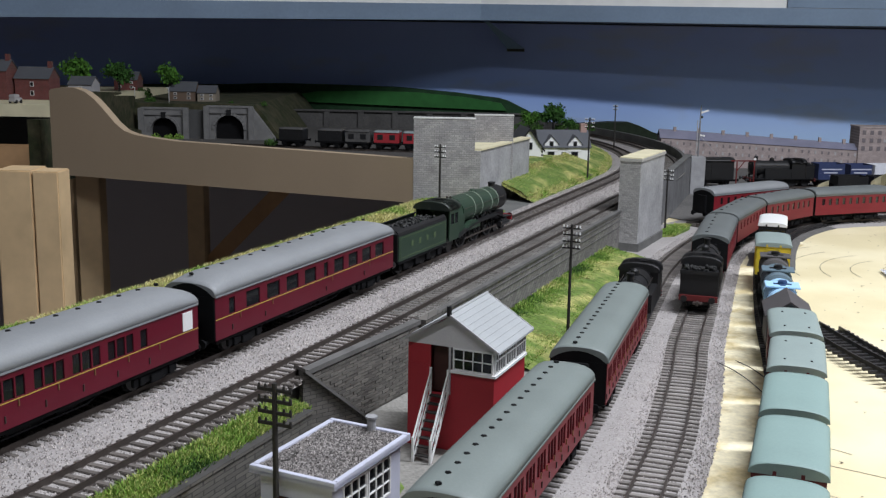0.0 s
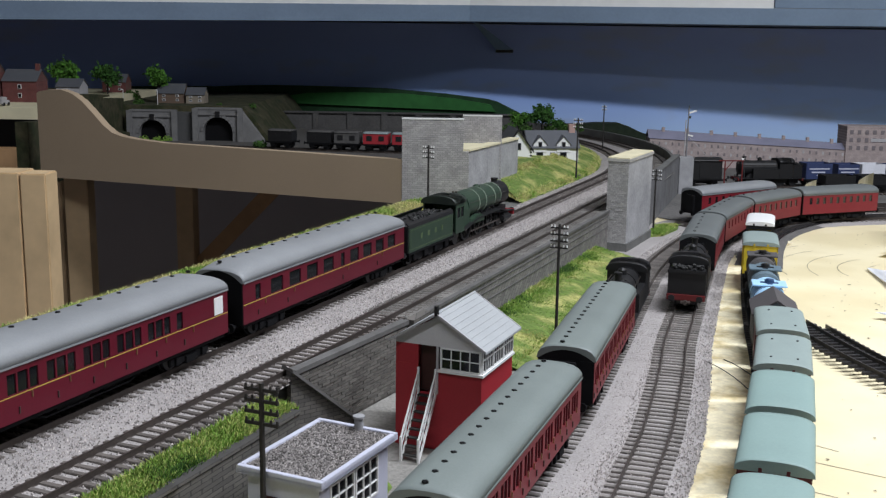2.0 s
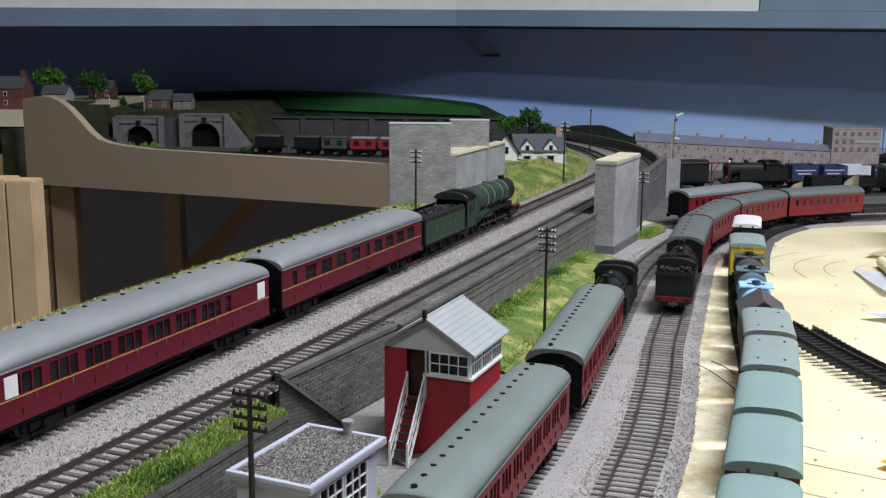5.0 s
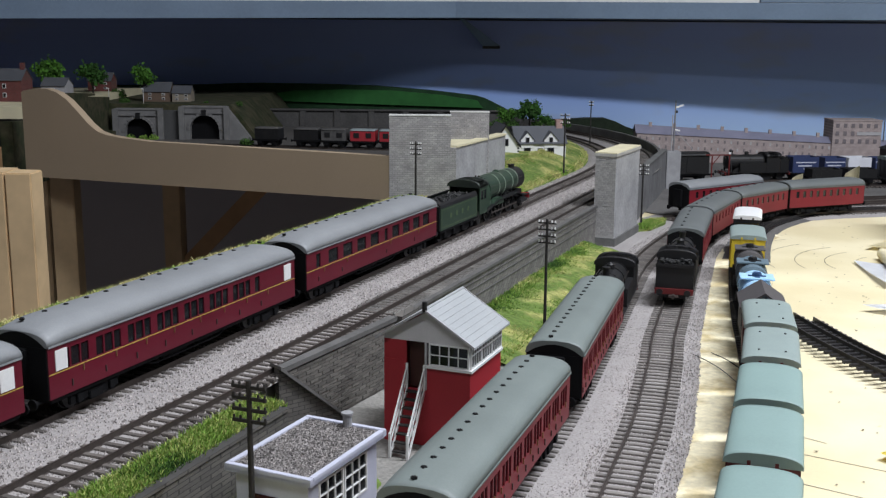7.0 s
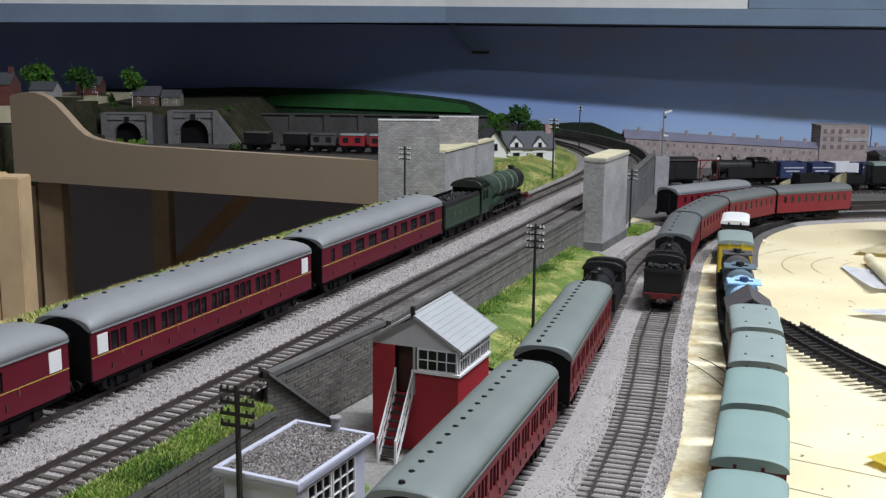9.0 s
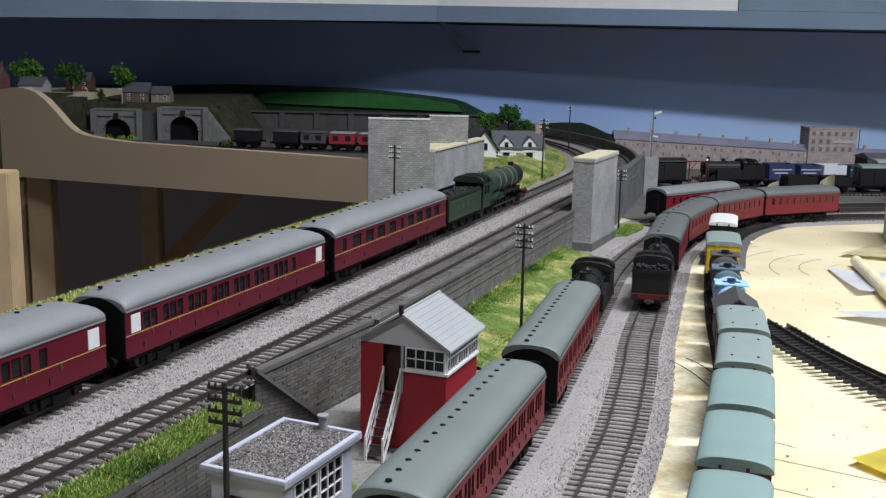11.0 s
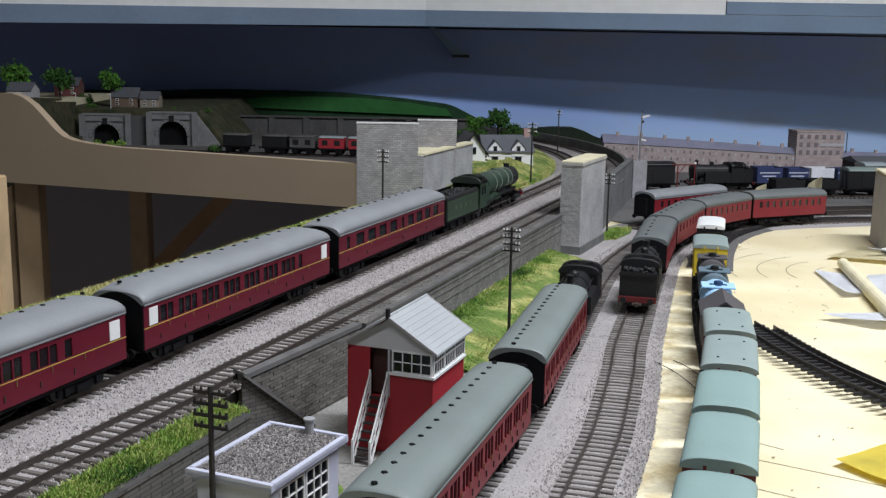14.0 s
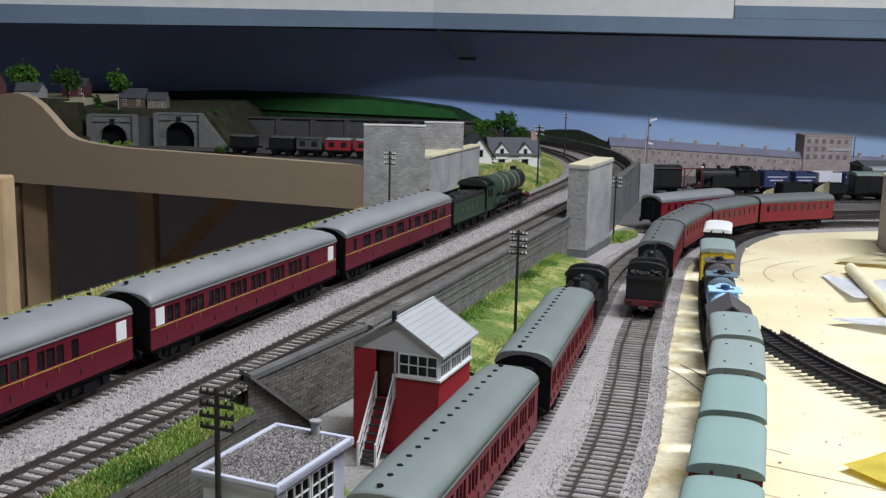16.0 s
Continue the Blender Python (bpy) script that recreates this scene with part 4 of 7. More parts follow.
# hedge bank behind the main line
tagged(part("grass_bank", turf(-0.75, 0.22, (-0.136, -0.128, -0.115, -0.098, -0.06, -0.035), (0.030, 0.042, 0.0455, 0.043, 0.037, 0.035), 3), TURF), "dry grassy bank behind the main line", "grass bank", "", "stuff")
tufts("grass", strip_spots(MAIN_DOWN, 0.05, S0 + 0.22, -0.134, -0.095, 0.041, 0.042, 15000, 4, 0.003), [STRAW, STRAW, PALE, LUSH], "straw-coloured and green static grass on the bank", (0.0015, 0.0045), seed=4)
# verge before the near end of the retaining wall
tagged(part("grass_bank", turf(-0.75, -0.428, (0.073, 0.080, 0.088, 0.094), (0.0345, 0.0352, 0.0335, 0.0315), 5), TURF), "green grass verge along the main line", "grass bank", "", "stuff")
tufts("grass", strip_spots(MAIN_DOWN, 0.05, S0 - 0.428, 0.076, 0.094, 0.0350, 0.0320, 11000, 6), [DEEP, LUSH, PALE, LUSH, LUSH], "mixed green static grass on the verge", (0.0012, 0.0036), seed=6)
tagged(part("grass_bank", turf(-0.75, -0.415, (0.098, 0.112, 0.135, 0.150), (0.004, 0.001, -0.004, -0.0058), 8), TURF), "rough grass below the low stone wall", "grass bank", "", "stuff")
tufts("grass", strip_spots(MAIN_DOWN, 0.1, S0 - 0.415, 0.100, 0.140, 0.004, -0.005, 9000, 9), [LUSH, PALE, STRAW], "rough grass by the lamp hut", (0.0012, 0.0036), seed=9)
tagged(part("yard_ground", ribbon(MAIN_DOWN, 0.25, S0 - 0.05, (0.0735, 0.12, 0.16, 0.19), (-0.0046, -0.005, -0.0052, -0.0057), 0.008, 0.0006), mat("grey_yard_grit", (0.25, 0.24, 0.22), 0.95, grain=500, vary=0.25, bump=0.0006)), "grey gritty ground round the signal box", "yard", "", "stuff")
# slope under the retaining wall
tagged(part("grass_bank", turf(-0.205, 0.205, (0.084, 0.098, 0.115, 0.130, 0.146), (0.0075, 0.0070, 0.0045, 0.000, -0.0055), 10), TURF), "green grass slope at the foot of the retaining wall", "grass bank", "", "stuff")
tufts("grass", strip_spots(MAIN_DOWN, S0 - 0.205, S0 + 0.205, 0.086, 0.136, 0.0078, -0.004, 21000, 11), [DEEP, LUSH, LUSH, PALE, STRAW], "fresh green and pale static grass on the slope", (0.0012, 0.0040), seed=11)
# bank before the cottage
tagged(part("grass_bank", turf(0.30, 0.98, (-0.20, -0.12, -0.075, -0.045, -0.030), (0.056, 0.060, 0.058, 0.047, 0.034), 12), TURF), "green grass bank before the white cottage", "grass bank", "", "stuff")
tufts("grass", strip_spots(MAIN_DOWN, S0 + 0.30, S0 + 0.98, -0.032, -0.085, 0.036, 0.060, 24000, 13), [LUSH, PALE, STRAW, PALE], "grass on the bank before the cottage", (0.0015, 0.0045), wide=0.0010, seed=13)
# green by the pier
gp = prismed([(0.216, 1.262), (0.236, 1.272), (0.262, 1.318), (0.266, 1.334), (0.238, 1.345)], "z", -0.006, -0.002)
tagged(part("grass_patch", gp, TURF), "small grass patch beside the stone pier", "grass", "", "stuff")
rnd = random.Random(21)
tufts("grass", [(x, y, -0.002) for x, y in ((0.224 + 0.032 * v + (u - 0.5) * 0.020, 1.268 + 0.068 * v) for u, v in ((rnd.random(), rnd.random()) for _ in range(1400)))], [LUSH, PALE], "grass tufts beside the stone pier", (0.0015, 0.004), wide=0.001, seed=22)


def leafy_tree(name, x, y, z, height, width, label, seed, leaves=900):
    """A tapered trunk, forking limbs and a ragged crown of small leaf flecks."""
    rnd = random.Random(seed)
    t = thing(name, pose(x, y, z), label, "tree")
    b = tube(bmesh.new(), (0, 0, -0.002), (0, 0, height * 0.45), height * 0.035, height * 0.022, 7)
    ends = []
    for i in range(7):
        a = i * 2.4
        q = Vector((math.cos(a) * width * rnd.uniform(0.16, 0.34), math.sin(a) * width * rnd.uniform(0.16, 0.34), height * rnd.uniform(0.55, 0.88)))
        tube(b, (0, 0, height * rnd.uniform(0.3, 0.45)), q, height * 0.015, height * 0.005, 5)
        ends.append(q)
    part("trunk", b, DARK_WOOD, t)
    vs, fs = [], []
    for i in range(leaves):
        c = rnd.choice(ends)
        p = c + Vector((rnd.gauss(0, 1), rnd.gauss(0, 1), rnd.gauss(0, 0.9))) * width * 0.115
        s = width * rnd.uniform(0.03, 0.065)
        e = Euler((rnd.random() * 6, rnd.random() * 6, rnd.random() * 6)).to_matrix()
        k = len(vs)
        vs += [p + e @ Vector(v) * s for v in ((-1, -0.6, 0), (1, -0.6, 0.2), (0.8, 0.7, 0), (-0.7, 0.8, -0.2))]
        fs.append((k, k + 1, k + 2, k + 3))
    me = bpy.data.meshes.new("crown")
    me.from_pydata([tuple(v) for v in vs], [], fs)
    me.materials.append(LEAF_A if seed % 2 else LEAF_B)
    part("crown", me, None, t)
    return t


def bush(x, y, z, r, seed, label="low yellow-green lineside bush", leaf=None):
    rnd = random.Random(seed)
    vs, fs = [], []
    for i in range(260):
        d = Vector((rnd.gauss(0, 1), rnd.gauss(0, 1), abs(rnd.gauss(0, 0.7)))).normalized() * r * rnd.uniform(0.3, 1)
        p = Vector((x, y, z)) + d
        e = Euler((rnd.random() * 6, rnd.random() * 6, rnd.random() * 6)).to_matrix()
        k, s = len(vs), r * rnd.uniform(0.09, 0.2)
        vs += [tuple(p + e @ Vector(v) * s) for v in ((-1, -0.6, 0), (1, -0.6, 0.2), (0.1, 0.9, 0))]
        fs.append((k, k + 1, k + 2))
    me = bpy.data.meshes.new("bush")
    me.from_pydata(vs, [], fs)
    me.materials.append(leaf or LEAF_B)
    return tagged(new("bush", me), label, "bush", "lineside bushes")


# ---- walls and bridge works ----
def slab_along(a, b, o0, o1, z0, z1):
    p = [main_at(a, o0), main_at(b, o0), main_at(b, o1), main_at(a, o1)]
    return prismed([(q.x, q.y) for q in p], "z", z0, z1)


def course_blocks(parent, p0, p1, z0, z1, n, rows, material, out=0.0010, seed=1):
    """Stone blocks set proud of a wall face between two plan points."""
    rnd = random.Random(seed)
    d = Vector(p1) - Vector(p0)
    L, e = d.length, d.normalized()
    nrm = Vector((e.y, -e.x))
    h = (z1 - z0) / rows
    turn = math.degrees(math.atan2(e.y, e.x))
    made = {}
    for r in range(rows):
        x, shift = 0.0, (r % 2) * 0.5
        w = L / n
        for i in range(n + 1):
            a, b = max(0, (i - shift) * w), min(L, (i + 1 - shift) * w)
            if b - a < w * 0.2:
                continue
            k = round(b - a, 4)
            if k not in made:
                made[k] = mesh_of("stone_block", boxed(-k / 2 + 0.0002, k / 2 - 0.0002, -0.001, 0, 0.0002, h - 0.0002), material)
            c = Vector(p0) + e * ((a + b) / 2) + nrm * out * rnd.uniform(0.3, 1)
            part("stone_block", made[k], None, parent, at=pose(c.x, c.y, z0 + r * h, 0, 0, turn) @ pose(0, 0.001, 0))


w = thing("retaining_wall", pose(0, 0, 0), "dark sooty brick retaining wall with coping and wing wall", "retaining wall", kind="structure")
GREYCOP = mat("grey_coping", (0.12, 0.116, 0.112), 0.9, vary=0.16, blotch=60, blot=0.25)
WALLBRICK = brick_mat("stained_grey_brick", (0.165, 0.155, 0.145), (0.235, 0.225, 0.205), (0.125, 0.12, 0.112), 0.0068, 0.0026, (radians(90), 0, math.atan2(U.y, U.x)))
part("coping", slab_along(-0.24, 0.40, 0.0815, 0.0856, ZM - 0.0020, ZM + 0.0004), GREYCOP, w)


def splay(i0, i1, o0, o1, z0, z1):
    """The near length of the wall, which swings in towards the track."""
    q = [main_at(-0.395, 0.0690 + o0), main_at(-0.268, 0.0800 + o0), main_at(-0.268, 0.0800 + o1), main_at(-0.395, 0.0690 + o1)]
    return prismed([(v.x, v.y) for v in q], "z", z0, z1)


part("coping", splay(0, 0, -0.0010, 0.0050, ZM - 0.0018, ZM + 0.0010), GREYCOP, w)
part("wall_face", splay(0, 0, 0.0, 0.0038, -0.006, ZM - 0.002), DARK_STONE, w)
part("wall_face", slab_along(-0.24, 0.40, 0.080, 0.0842, -0.006, ZM - 0.002), WALLBRICK, w)
for k, z in enumerate((0.0335, 0.0285, 0.0215)):
    part("string_course", slab_along(-0.238, 0.40, 0.0842, 0.0848, z, z + 0.0007), GREYCOP, w)
part("pilaster", slab_along(-0.268, -0.240, 0.0815, 0.0885, -0.006, ZM + 0.0012), DARK_STONE, w)
p0, p1 = main_at(-0.3985, 0.0728), Vector((-0.0605, 0.5990))
e = (p1 - p0).normalized()
side = Vector((-e.y, e.x)) * 0.005
for nm, m_, dz in (("wing_wall", DARK_STONE, 0.0), ("wing_coping", mat("dark_wing_coping", (0.15, 0.145, 0.14), 0.85, vary=0.12), 0.0020)):
    b = bmesh.new()
    wide = 1.0 if nm == "wing_wall" else 2.0
    q = [p0 - side * (wide - 1) * 0.5, p1 - side * (wide - 1) * 0.5, p1 + side * wide, p0 + side * wide]
    lo = [b.verts.new((v.x, v.y, -0.006 if not dz else (ZM + 0.001, 0.001, 0.001, ZM + 0.001)[i])) for i, v in enumerate(q)]
    hi = [b.verts.new((v.x, v.y, (ZM + 0.001, 0.001, 0.001, ZM + 0.001)[i] + dz)) for i, v in enumerate(q)]
    b.faces.new(list(reversed(lo)))
    b.faces.new(hi)
    for i in range(4):
        b.faces.new((lo[i], lo[(i + 1) % 4], hi[(i + 1) % 4], hi[i]))
    bmesh.ops.recalc_face_normals(b, faces=b.faces)
    part(nm, b, m_, w)
course_blocks(w, main_at(-0.393, 0.0730), main_at(-0.270, 0.0837), -0.003, ZM - 0.003, 15, 18, mat("sooty_block", (0.135, 0.125, 0.112), 0.9, each=0.28, vary=0.15), 0.0008, 3)
lw = thing("low_stone_wall", pose(0, 0, 0), "low dark stone wall below the grass verge", "stone wall", kind="structure")
part("wall_face", slab_along(-0.75, -0.432, 0.0935, 0.0980, -0.006, 0.0320), DARK_STONE, lw)
part("coping", slab_along(-0.75, -0.432, 0.0930, 0.0988, 0.0320, 0.0336), DARK_STONE, lw)

PIER_STONE = mat("pale_pier_render", (0.36, 0.36, 0.365), 0.9, grain=300, vary=0.14, blotch=45, blot=0.22, bump=0.0008)
pr = thing("bridge_pier", pose(0, 0, 0), "tall grey stone bridge pier with cream card top", "bridge pier", kind="structure")
front, back, half = Vector((0.1655, 1.176)), Vector((0.2065, 1.268)), 0.0118
e = (back - front).normalized()
nn = Vector((e.y, -e.x))


def pier_slab(grow, z0, z1):
    q = [front - nn * (half + grow) - e * grow, front + nn * (half + grow) - e * grow, back + nn * (half + grow) + e * grow, back - nn * (half + grow) + e * grow]
    return prismed([(v.x, v.y) for v in q], "z", z0, z1)


part("shaft", pier_slab(0, -0.006, 0.0945), PIER_STONE, pr)
part("cap", pier_slab(0.0012, 0.0945, 0.0978), mat("cap_grey", (0.42, 0.41, 0.38), 0.85), pr)
part("card_top", pier_slab(0.0004, 0.0978, 0.0990), CARD, pr, "unpainted cream card top")
part("plinth", pier_slab(0.002, -0.006, 0.004), SLATY, pr)
BLOCK = mat("grey_ashlar_block", (0.43, 0.42, 0.41), 0.9, each=0.14, vary=0.14)
course_blocks(pr, front - nn * half, front + nn * half, 0.004, 0.0945, 6, 38, BLOCK, 0.0007, 5)

ab = thing("bridge_abutment", pose(0, 0, 0), "grey coursed stone bridge abutment with cream card tops", "bridge abutment", kind="structure")
part("front_wall", boxed(-0.0735, -0.0050, 1.2, 1.214, 0.0, 0.1350), GREY_STONE, ab)
part("top_edge", boxed(-0.0740, -0.0045, 1.1995, 1.2145, 0.1350, 0.1362), mat("pale_card_edge", (0.62, 0.62, 0.60), 0.8), ab)
part("rear_wall", boxed(-0.0060, 0.0410, 1.300, 1.312, 0.0, 0.1325), GREY_STONE, ab)
part("top_edge", boxed(-0.0064, 0.0414, 1.2995, 1.3125, 0.1325, 0.1337), mat("pale_card_edge", (0.62, 0.62, 0.60), 0.8), ab)
a0, a1 = Vector((0.0015, 1.205)), Vector((0.0640, 1.366))
e = (a1 - a0).normalized()
nn = Vector((e.y, -e.x))
part("parapet_wall", prismed([tuple(v) for v in (a0, a1, a1 - nn * 0.010, a0 - nn * 0.010)], "z", 0.0, 0.1000), PIER_STONE, ab)
part("parapet_cap", prismed([tuple(v) for v in (a0 + nn * 0.0015 - e * 0.001, a1 + nn * 0.0015, a1 - nn * 0.012, a0 - nn * 0.012 - e * 0.001)], "z", 0.1000, 0.1022), CARD, ab, "unpainted cream card top")
part("deck_stub", prismed([(-0.0050, 1.205), (0.0015, 1.205), (0.052, 1.36), (0.03, 1.36), (-0.005, 1.30)], "z", 0.094, 0.1004), CARD, ab)
part("return_wall", boxed(-0.0052, 0.0016, 1.2, 1.300, 0.0, 0.1000), GREY_STONE, ab)
rw = thing("retaining_wall", pose(0, 0, 0), "tall dark grey retaining wall beyond the pier", "retaining wall", kind="structure")
part("wall_face", prismed([(0.2070, 1.268), (0.3230, 1.640), (0.317, 1.645), (0.2010, 1.272)], "z", -0.006, 0.0540), mat("grey_wall_print", (0.17, 0.17, 0.175), 0.9, grain=300, vary=0.16, blotch=40, blot=0.25), rw)
part("coping", prismed([(0.2080, 1.267), (0.3240, 1.640), (0.316, 1.645), (0.2000, 1.272)], "z", 0.0540, 0.0562), SLATY, rw)
pw = ribbon(MAIN_DOWN, S0 + 0.745, MAIN_DOWN.length - 0.01, (0.0765, 0.0765, 0.0815, 0.0815), (-0.006, ZM + 0.0110, ZM + 0.0110, -0.006), 0.02)
part("parapet", pw, SLATY, rw)
part("end_pillar", boxed(0.3240, 0.3455, 1.64, 1.665, -0.006, 0.0520, 0.0005), CONCRETE, rw)


# ---- telegraph poles ----
def telegraph_pole(x, y, z0, z1, label="dark wooden telegraph pole with white insulators", arms=3, width=0.0135, turn=-21, cups=WHITE, thick=1.0):
    t = thing("telegraph_pole", pose(x, y, z0, 0, 0, turn), label, "telegraph pole", "telegraph poles")
    h = z1 - z0
    part("pole", tubed((0, 0, -0.004), (0, 0, h), 0.00125 * thick, 0.0009 * thick, 10), DARK_WOOD, t)
    for k in range(arms):
        z = h - 0.0030 - 0.0050 * k
        arm = part("crossarm", boxed(-width / 2, width / 2, -0.0006, 0.0006, z - 0.0006 * thick, z + 0.0006 * thick, 0.0001), DARK_WOOD, t)
        for x in (-0.46, -0.27, 0.27, 0.46):
            part("insulator", tubed((x * width, 0, z + 0.0004), (x * width, 0, z + 0.0022), 0.0007, 0.0005, 8), cups, arm, "small insulator")
    return t


telegraph_pole(0.0690, 0.790, 0.010, 0.0895, arms=4)
px = (-0.0857, 0.4300, 0.0796)
telegraph_pole(px[0], 0.43, -0.004, px[2] + 0.001, "dark wooden telegraph pole with dark insulators", 4, 0.0165, cups=DARK_WOOD, thick=1.25)
px = (-0.0402, 1.1000, 0.1165)
telegraph_pole(px[0], 1.10, 0.040, px[2], width=0.0125)
px = (0.1456, 1.4300, 0.1235)
telegraph_pole(px[0], 1.43, 0.048, px[2], width=0.0125)
px = (0.2386, 1.9000, 0.1136)
telegraph_pole(px[0], 1.9, 0.030, px[2], arms=2, width=0.008)
telegraph_pole(0.2288, 1.30, -0.004, 0.0725, width=0.0135)

sg = thing("railway_signal", pose(0.3355, 1.652, 0.0520), "slender grey semaphore signal post with white arms", "signal")
part("post", tubed((0, 0, 0), (0.0005, 0, 0.074), 0.0014, 0.0010, 10), mat("weathered_post_grey", (0.20, 0.20, 0.21), 0.7), sg)
part("signal_arm", boxed(0.001, 0.013, -0.0006, 0.0006, -0.0014, 0.0014, 0.0002), WHITE, sg, at=pose(0, 0, 0.066, 0, -18, 0))
part("signal_arm", boxed(0.001, 0.009, -0.0006, 0.0006, -0.0012, 0.0012, 0.0002), WHITE, sg, at=pose(0, 0, 0.033, 0, 12, 0))
part("lamp", boxed(0.001, 0.0040, -0.0014, 0.0014, 0.0580, 0.0620, 0.0004), SOOT, sg)
part("signal_wire", tubed((0.002, 0, 0.031), (0.034, 0.01, 0.0), 0.0004, n=5), LIGHT_GREY, sg)
part("ladder", boxed(-0.0036, -0.0026, -0.0012, 0.0012, 0, 0.055), LIGHT_GREY, sg)
part("finial", tubed((0.0005, 0, 0.074), (0.0005, 0, 0.0775), 0.0009, 0.0002, 8), SOOT, sg)


# ---- signal box ----
bx = thing("signal_box", pose(-0.0392, 0.585, -0.005, 0, 0, -21.6), "red and white signal box with pale slate roof and outside stairs", "signal box")
BW, BD, BE, BR = 0.0520, 0.0510, 0.0635, 0.0790
for q in ((0, 0.0138, 0, 0.0012, 0, 0.0490), (0.0138, 0.0255, 0, 0.0012, 0, 0.0330), (0.0255, BW, 0, 0.0012, 0, 0.0475), (0, BW, BD - 0.0012, BD, 0, 0.0490), (0, 0.0012, 0.0012, BD - 0.0012, 0, 0.0490), (BW - 0.0012, BW, 0.0012, BD - 0.0012, 0, 0.0475)):
    part("lower_wall", boxed(*q), BOXRED, bx)
for y0 in (0, BD - 0.0014):
    part("gable", prismed([(0, BE - 0.0030), (BW, BE - 0.0030), (BW, BE), (BW / 2, BR - 0.0012), (0, BE)], "y", y0, y0 + 0.0014), mat("pale_boarding", (0.60, 0.585, 0.59), 0.7, vary=0.05, blot=0.08), bx, "pale grey boarded gable")
for q in ((0, 0.0138, 0.0002, 0.0012, 0.0490, BE - 0.0030), (0, 0.0012, 0.0012, BD - 0.001, 0.0490, BE)):
    part("upper_wall", boxed(*q), BOXRED, bx)
part("door", boxed(0.0139, 0.0254, 0.0042, 0.0052, 0.0330, BE - 0.0030), mat("dark_brown_door", (0.05, 0.015, 0.012), 0.6), bx, "dark recessed doorway")
part("door_post", boxed(0.0250, 0.0263, -0.0004, 0.0012, 0.0330, BE - 0.003), LIGHT_GREY, bx)


def lattice(parent, x0, x1, z0, z1, cols, rows, side, at, wall, frame_mat=WHITE, bar=0.00055):
    """A glazed window with a frame and glazing bars, along x or along y."""
    def slab(a, b, c, d, lo, hi):
        return (a, b, lo, hi, c, d) if side == "x" else (lo, hi, a, b, c, d)
    s = 1 if at > wall else -1
    f = bmesh.new()
    fr = 0.0009
    lo, hi = sorted((wall, at))
    for a, b, c, d in ((x0, x1, z0, z0 + fr), (x0, x1, z1 - fr, z1), (x0, x0 + fr, z0 + fr, z1 - fr), (x1 - fr, x1, z0 + fr, z1 - fr)):
        box(f, *slab(a, b, c, d, lo, hi))
    wdw = part("window", f, frame_mat, parent, "white-framed window")
    mid = (lo + hi) / 2
    for i in range(cols):
        for j in range(rows):
            a, b = x0 + fr + (x1 - x0 - 2 * fr) * i / cols, x0 + fr + (x1 - x0 - 2 * fr) * (i + 1) / cols
            c, d = z0 + fr + (z1 - z0 - 2 * fr) * j / rows, z0 + fr + (z1 - z0 - 2 * fr) * (j + 1) / rows
            part("pane", boxed(*slab(a + bar / 2, b - bar / 2, c + bar / 2, d - bar / 2, mid - 0.0002, mid + 0.0001)), GLASS, wdw)
    for i in range(1, cols):
        a = x0 + fr + (x1 - x0 - 2 * fr) * i / cols
        part("glazing_bar", boxed(*slab(a - bar / 2, a + bar / 2, z0 + fr, z1 - fr, lo, hi)), frame_mat, wdw)
    for j in range(1, rows):
        c = z0 + fr + (z1 - z0 - 2 * fr) * j / rows
        part("glazing_bar", boxed(*slab(x0 + fr, x1 - fr, c - bar / 2, c + bar / 2, lo, hi)), frame_mat, wdw)
    return wdw


lattice(bx, 0.0275, 0.0515, 0.0475, BE - 0.0030, 4, 2, "x", -0.0006, 0.0010)
lattice(bx, 0.0008, 0.0170, 0.0475, BE - 0.0005, 4, 2, "y", BW + 0.0006, BW - 0.0010)
lattice(bx, 0.0178, 0.0340, 0.0475, BE - 0.0005, 4, 2, "y", BW + 0.0006, BW - 0.0010)
lattice(bx, 0.0348, 0.0508, 0.0475, BE - 0.0005, 4, 2, "y", BW + 0.0006, BW - 0.0010)
part("sill", box(boxed(0.0260, BW + 0.0014, -0.0014, 0.0, 0.0462, 0.0476), BW, BW + 0.0014, 0.0, BD, 0.0462, 0.0476), WHITE, bx, "white painted sill")
for sgn in (0, 1):
    e = 0.0038
    a, c = ((-e, BE - 0.0030), (BW / 2, BR)) if sgn == 0 else ((BW + e, BE - 0.0030), (BW / 2, BR))
    r = prism(bmesh.new(), [a, c, (c[0], c[1] + 0.0012), (a[0], a[1] + 0.0012)], "y", -0.0036, BD + 0.0036)
    part("roof_slope", r, SLATE_PALE, bx, "pale grey slate roof slope")
    for sy in (-0.0040, BD + 0.0034):
        part("bargeboard", prismed([a, c, (c[0], c[1] + 0.0016), (a[0], a[1] + 0.0016)], "y", sy, sy + 0.0006), LIGHT_GREY, bx)
    for k in range(1, 9):
        f = k / 9
        x, z = a[0] + (c[0] - a[0]) * f, a[1] + (c[1] - a[1]) * f + 0.00115
        part("slate_lap", boxed(x - 0.0003, x + 0.0003, -0.0036, BD + 0.0036, z, z + 0.00012), SLATE_PALE, bx)
part("ridge_tile", tubed((BW / 2, -0.0038, BR + 0.0010), (BW / 2, BD + 0.0038, BR + 0.0010), 0.0009, n=8), SLATE_PALE, bx)
part("finial", tubed((BW / 2, -0.0030, BR), (BW / 2, -0.0030, BR + 0.0055), 0.0014, n=10), SOOT, bx, "small black stove pipe")
SL = 0.0225
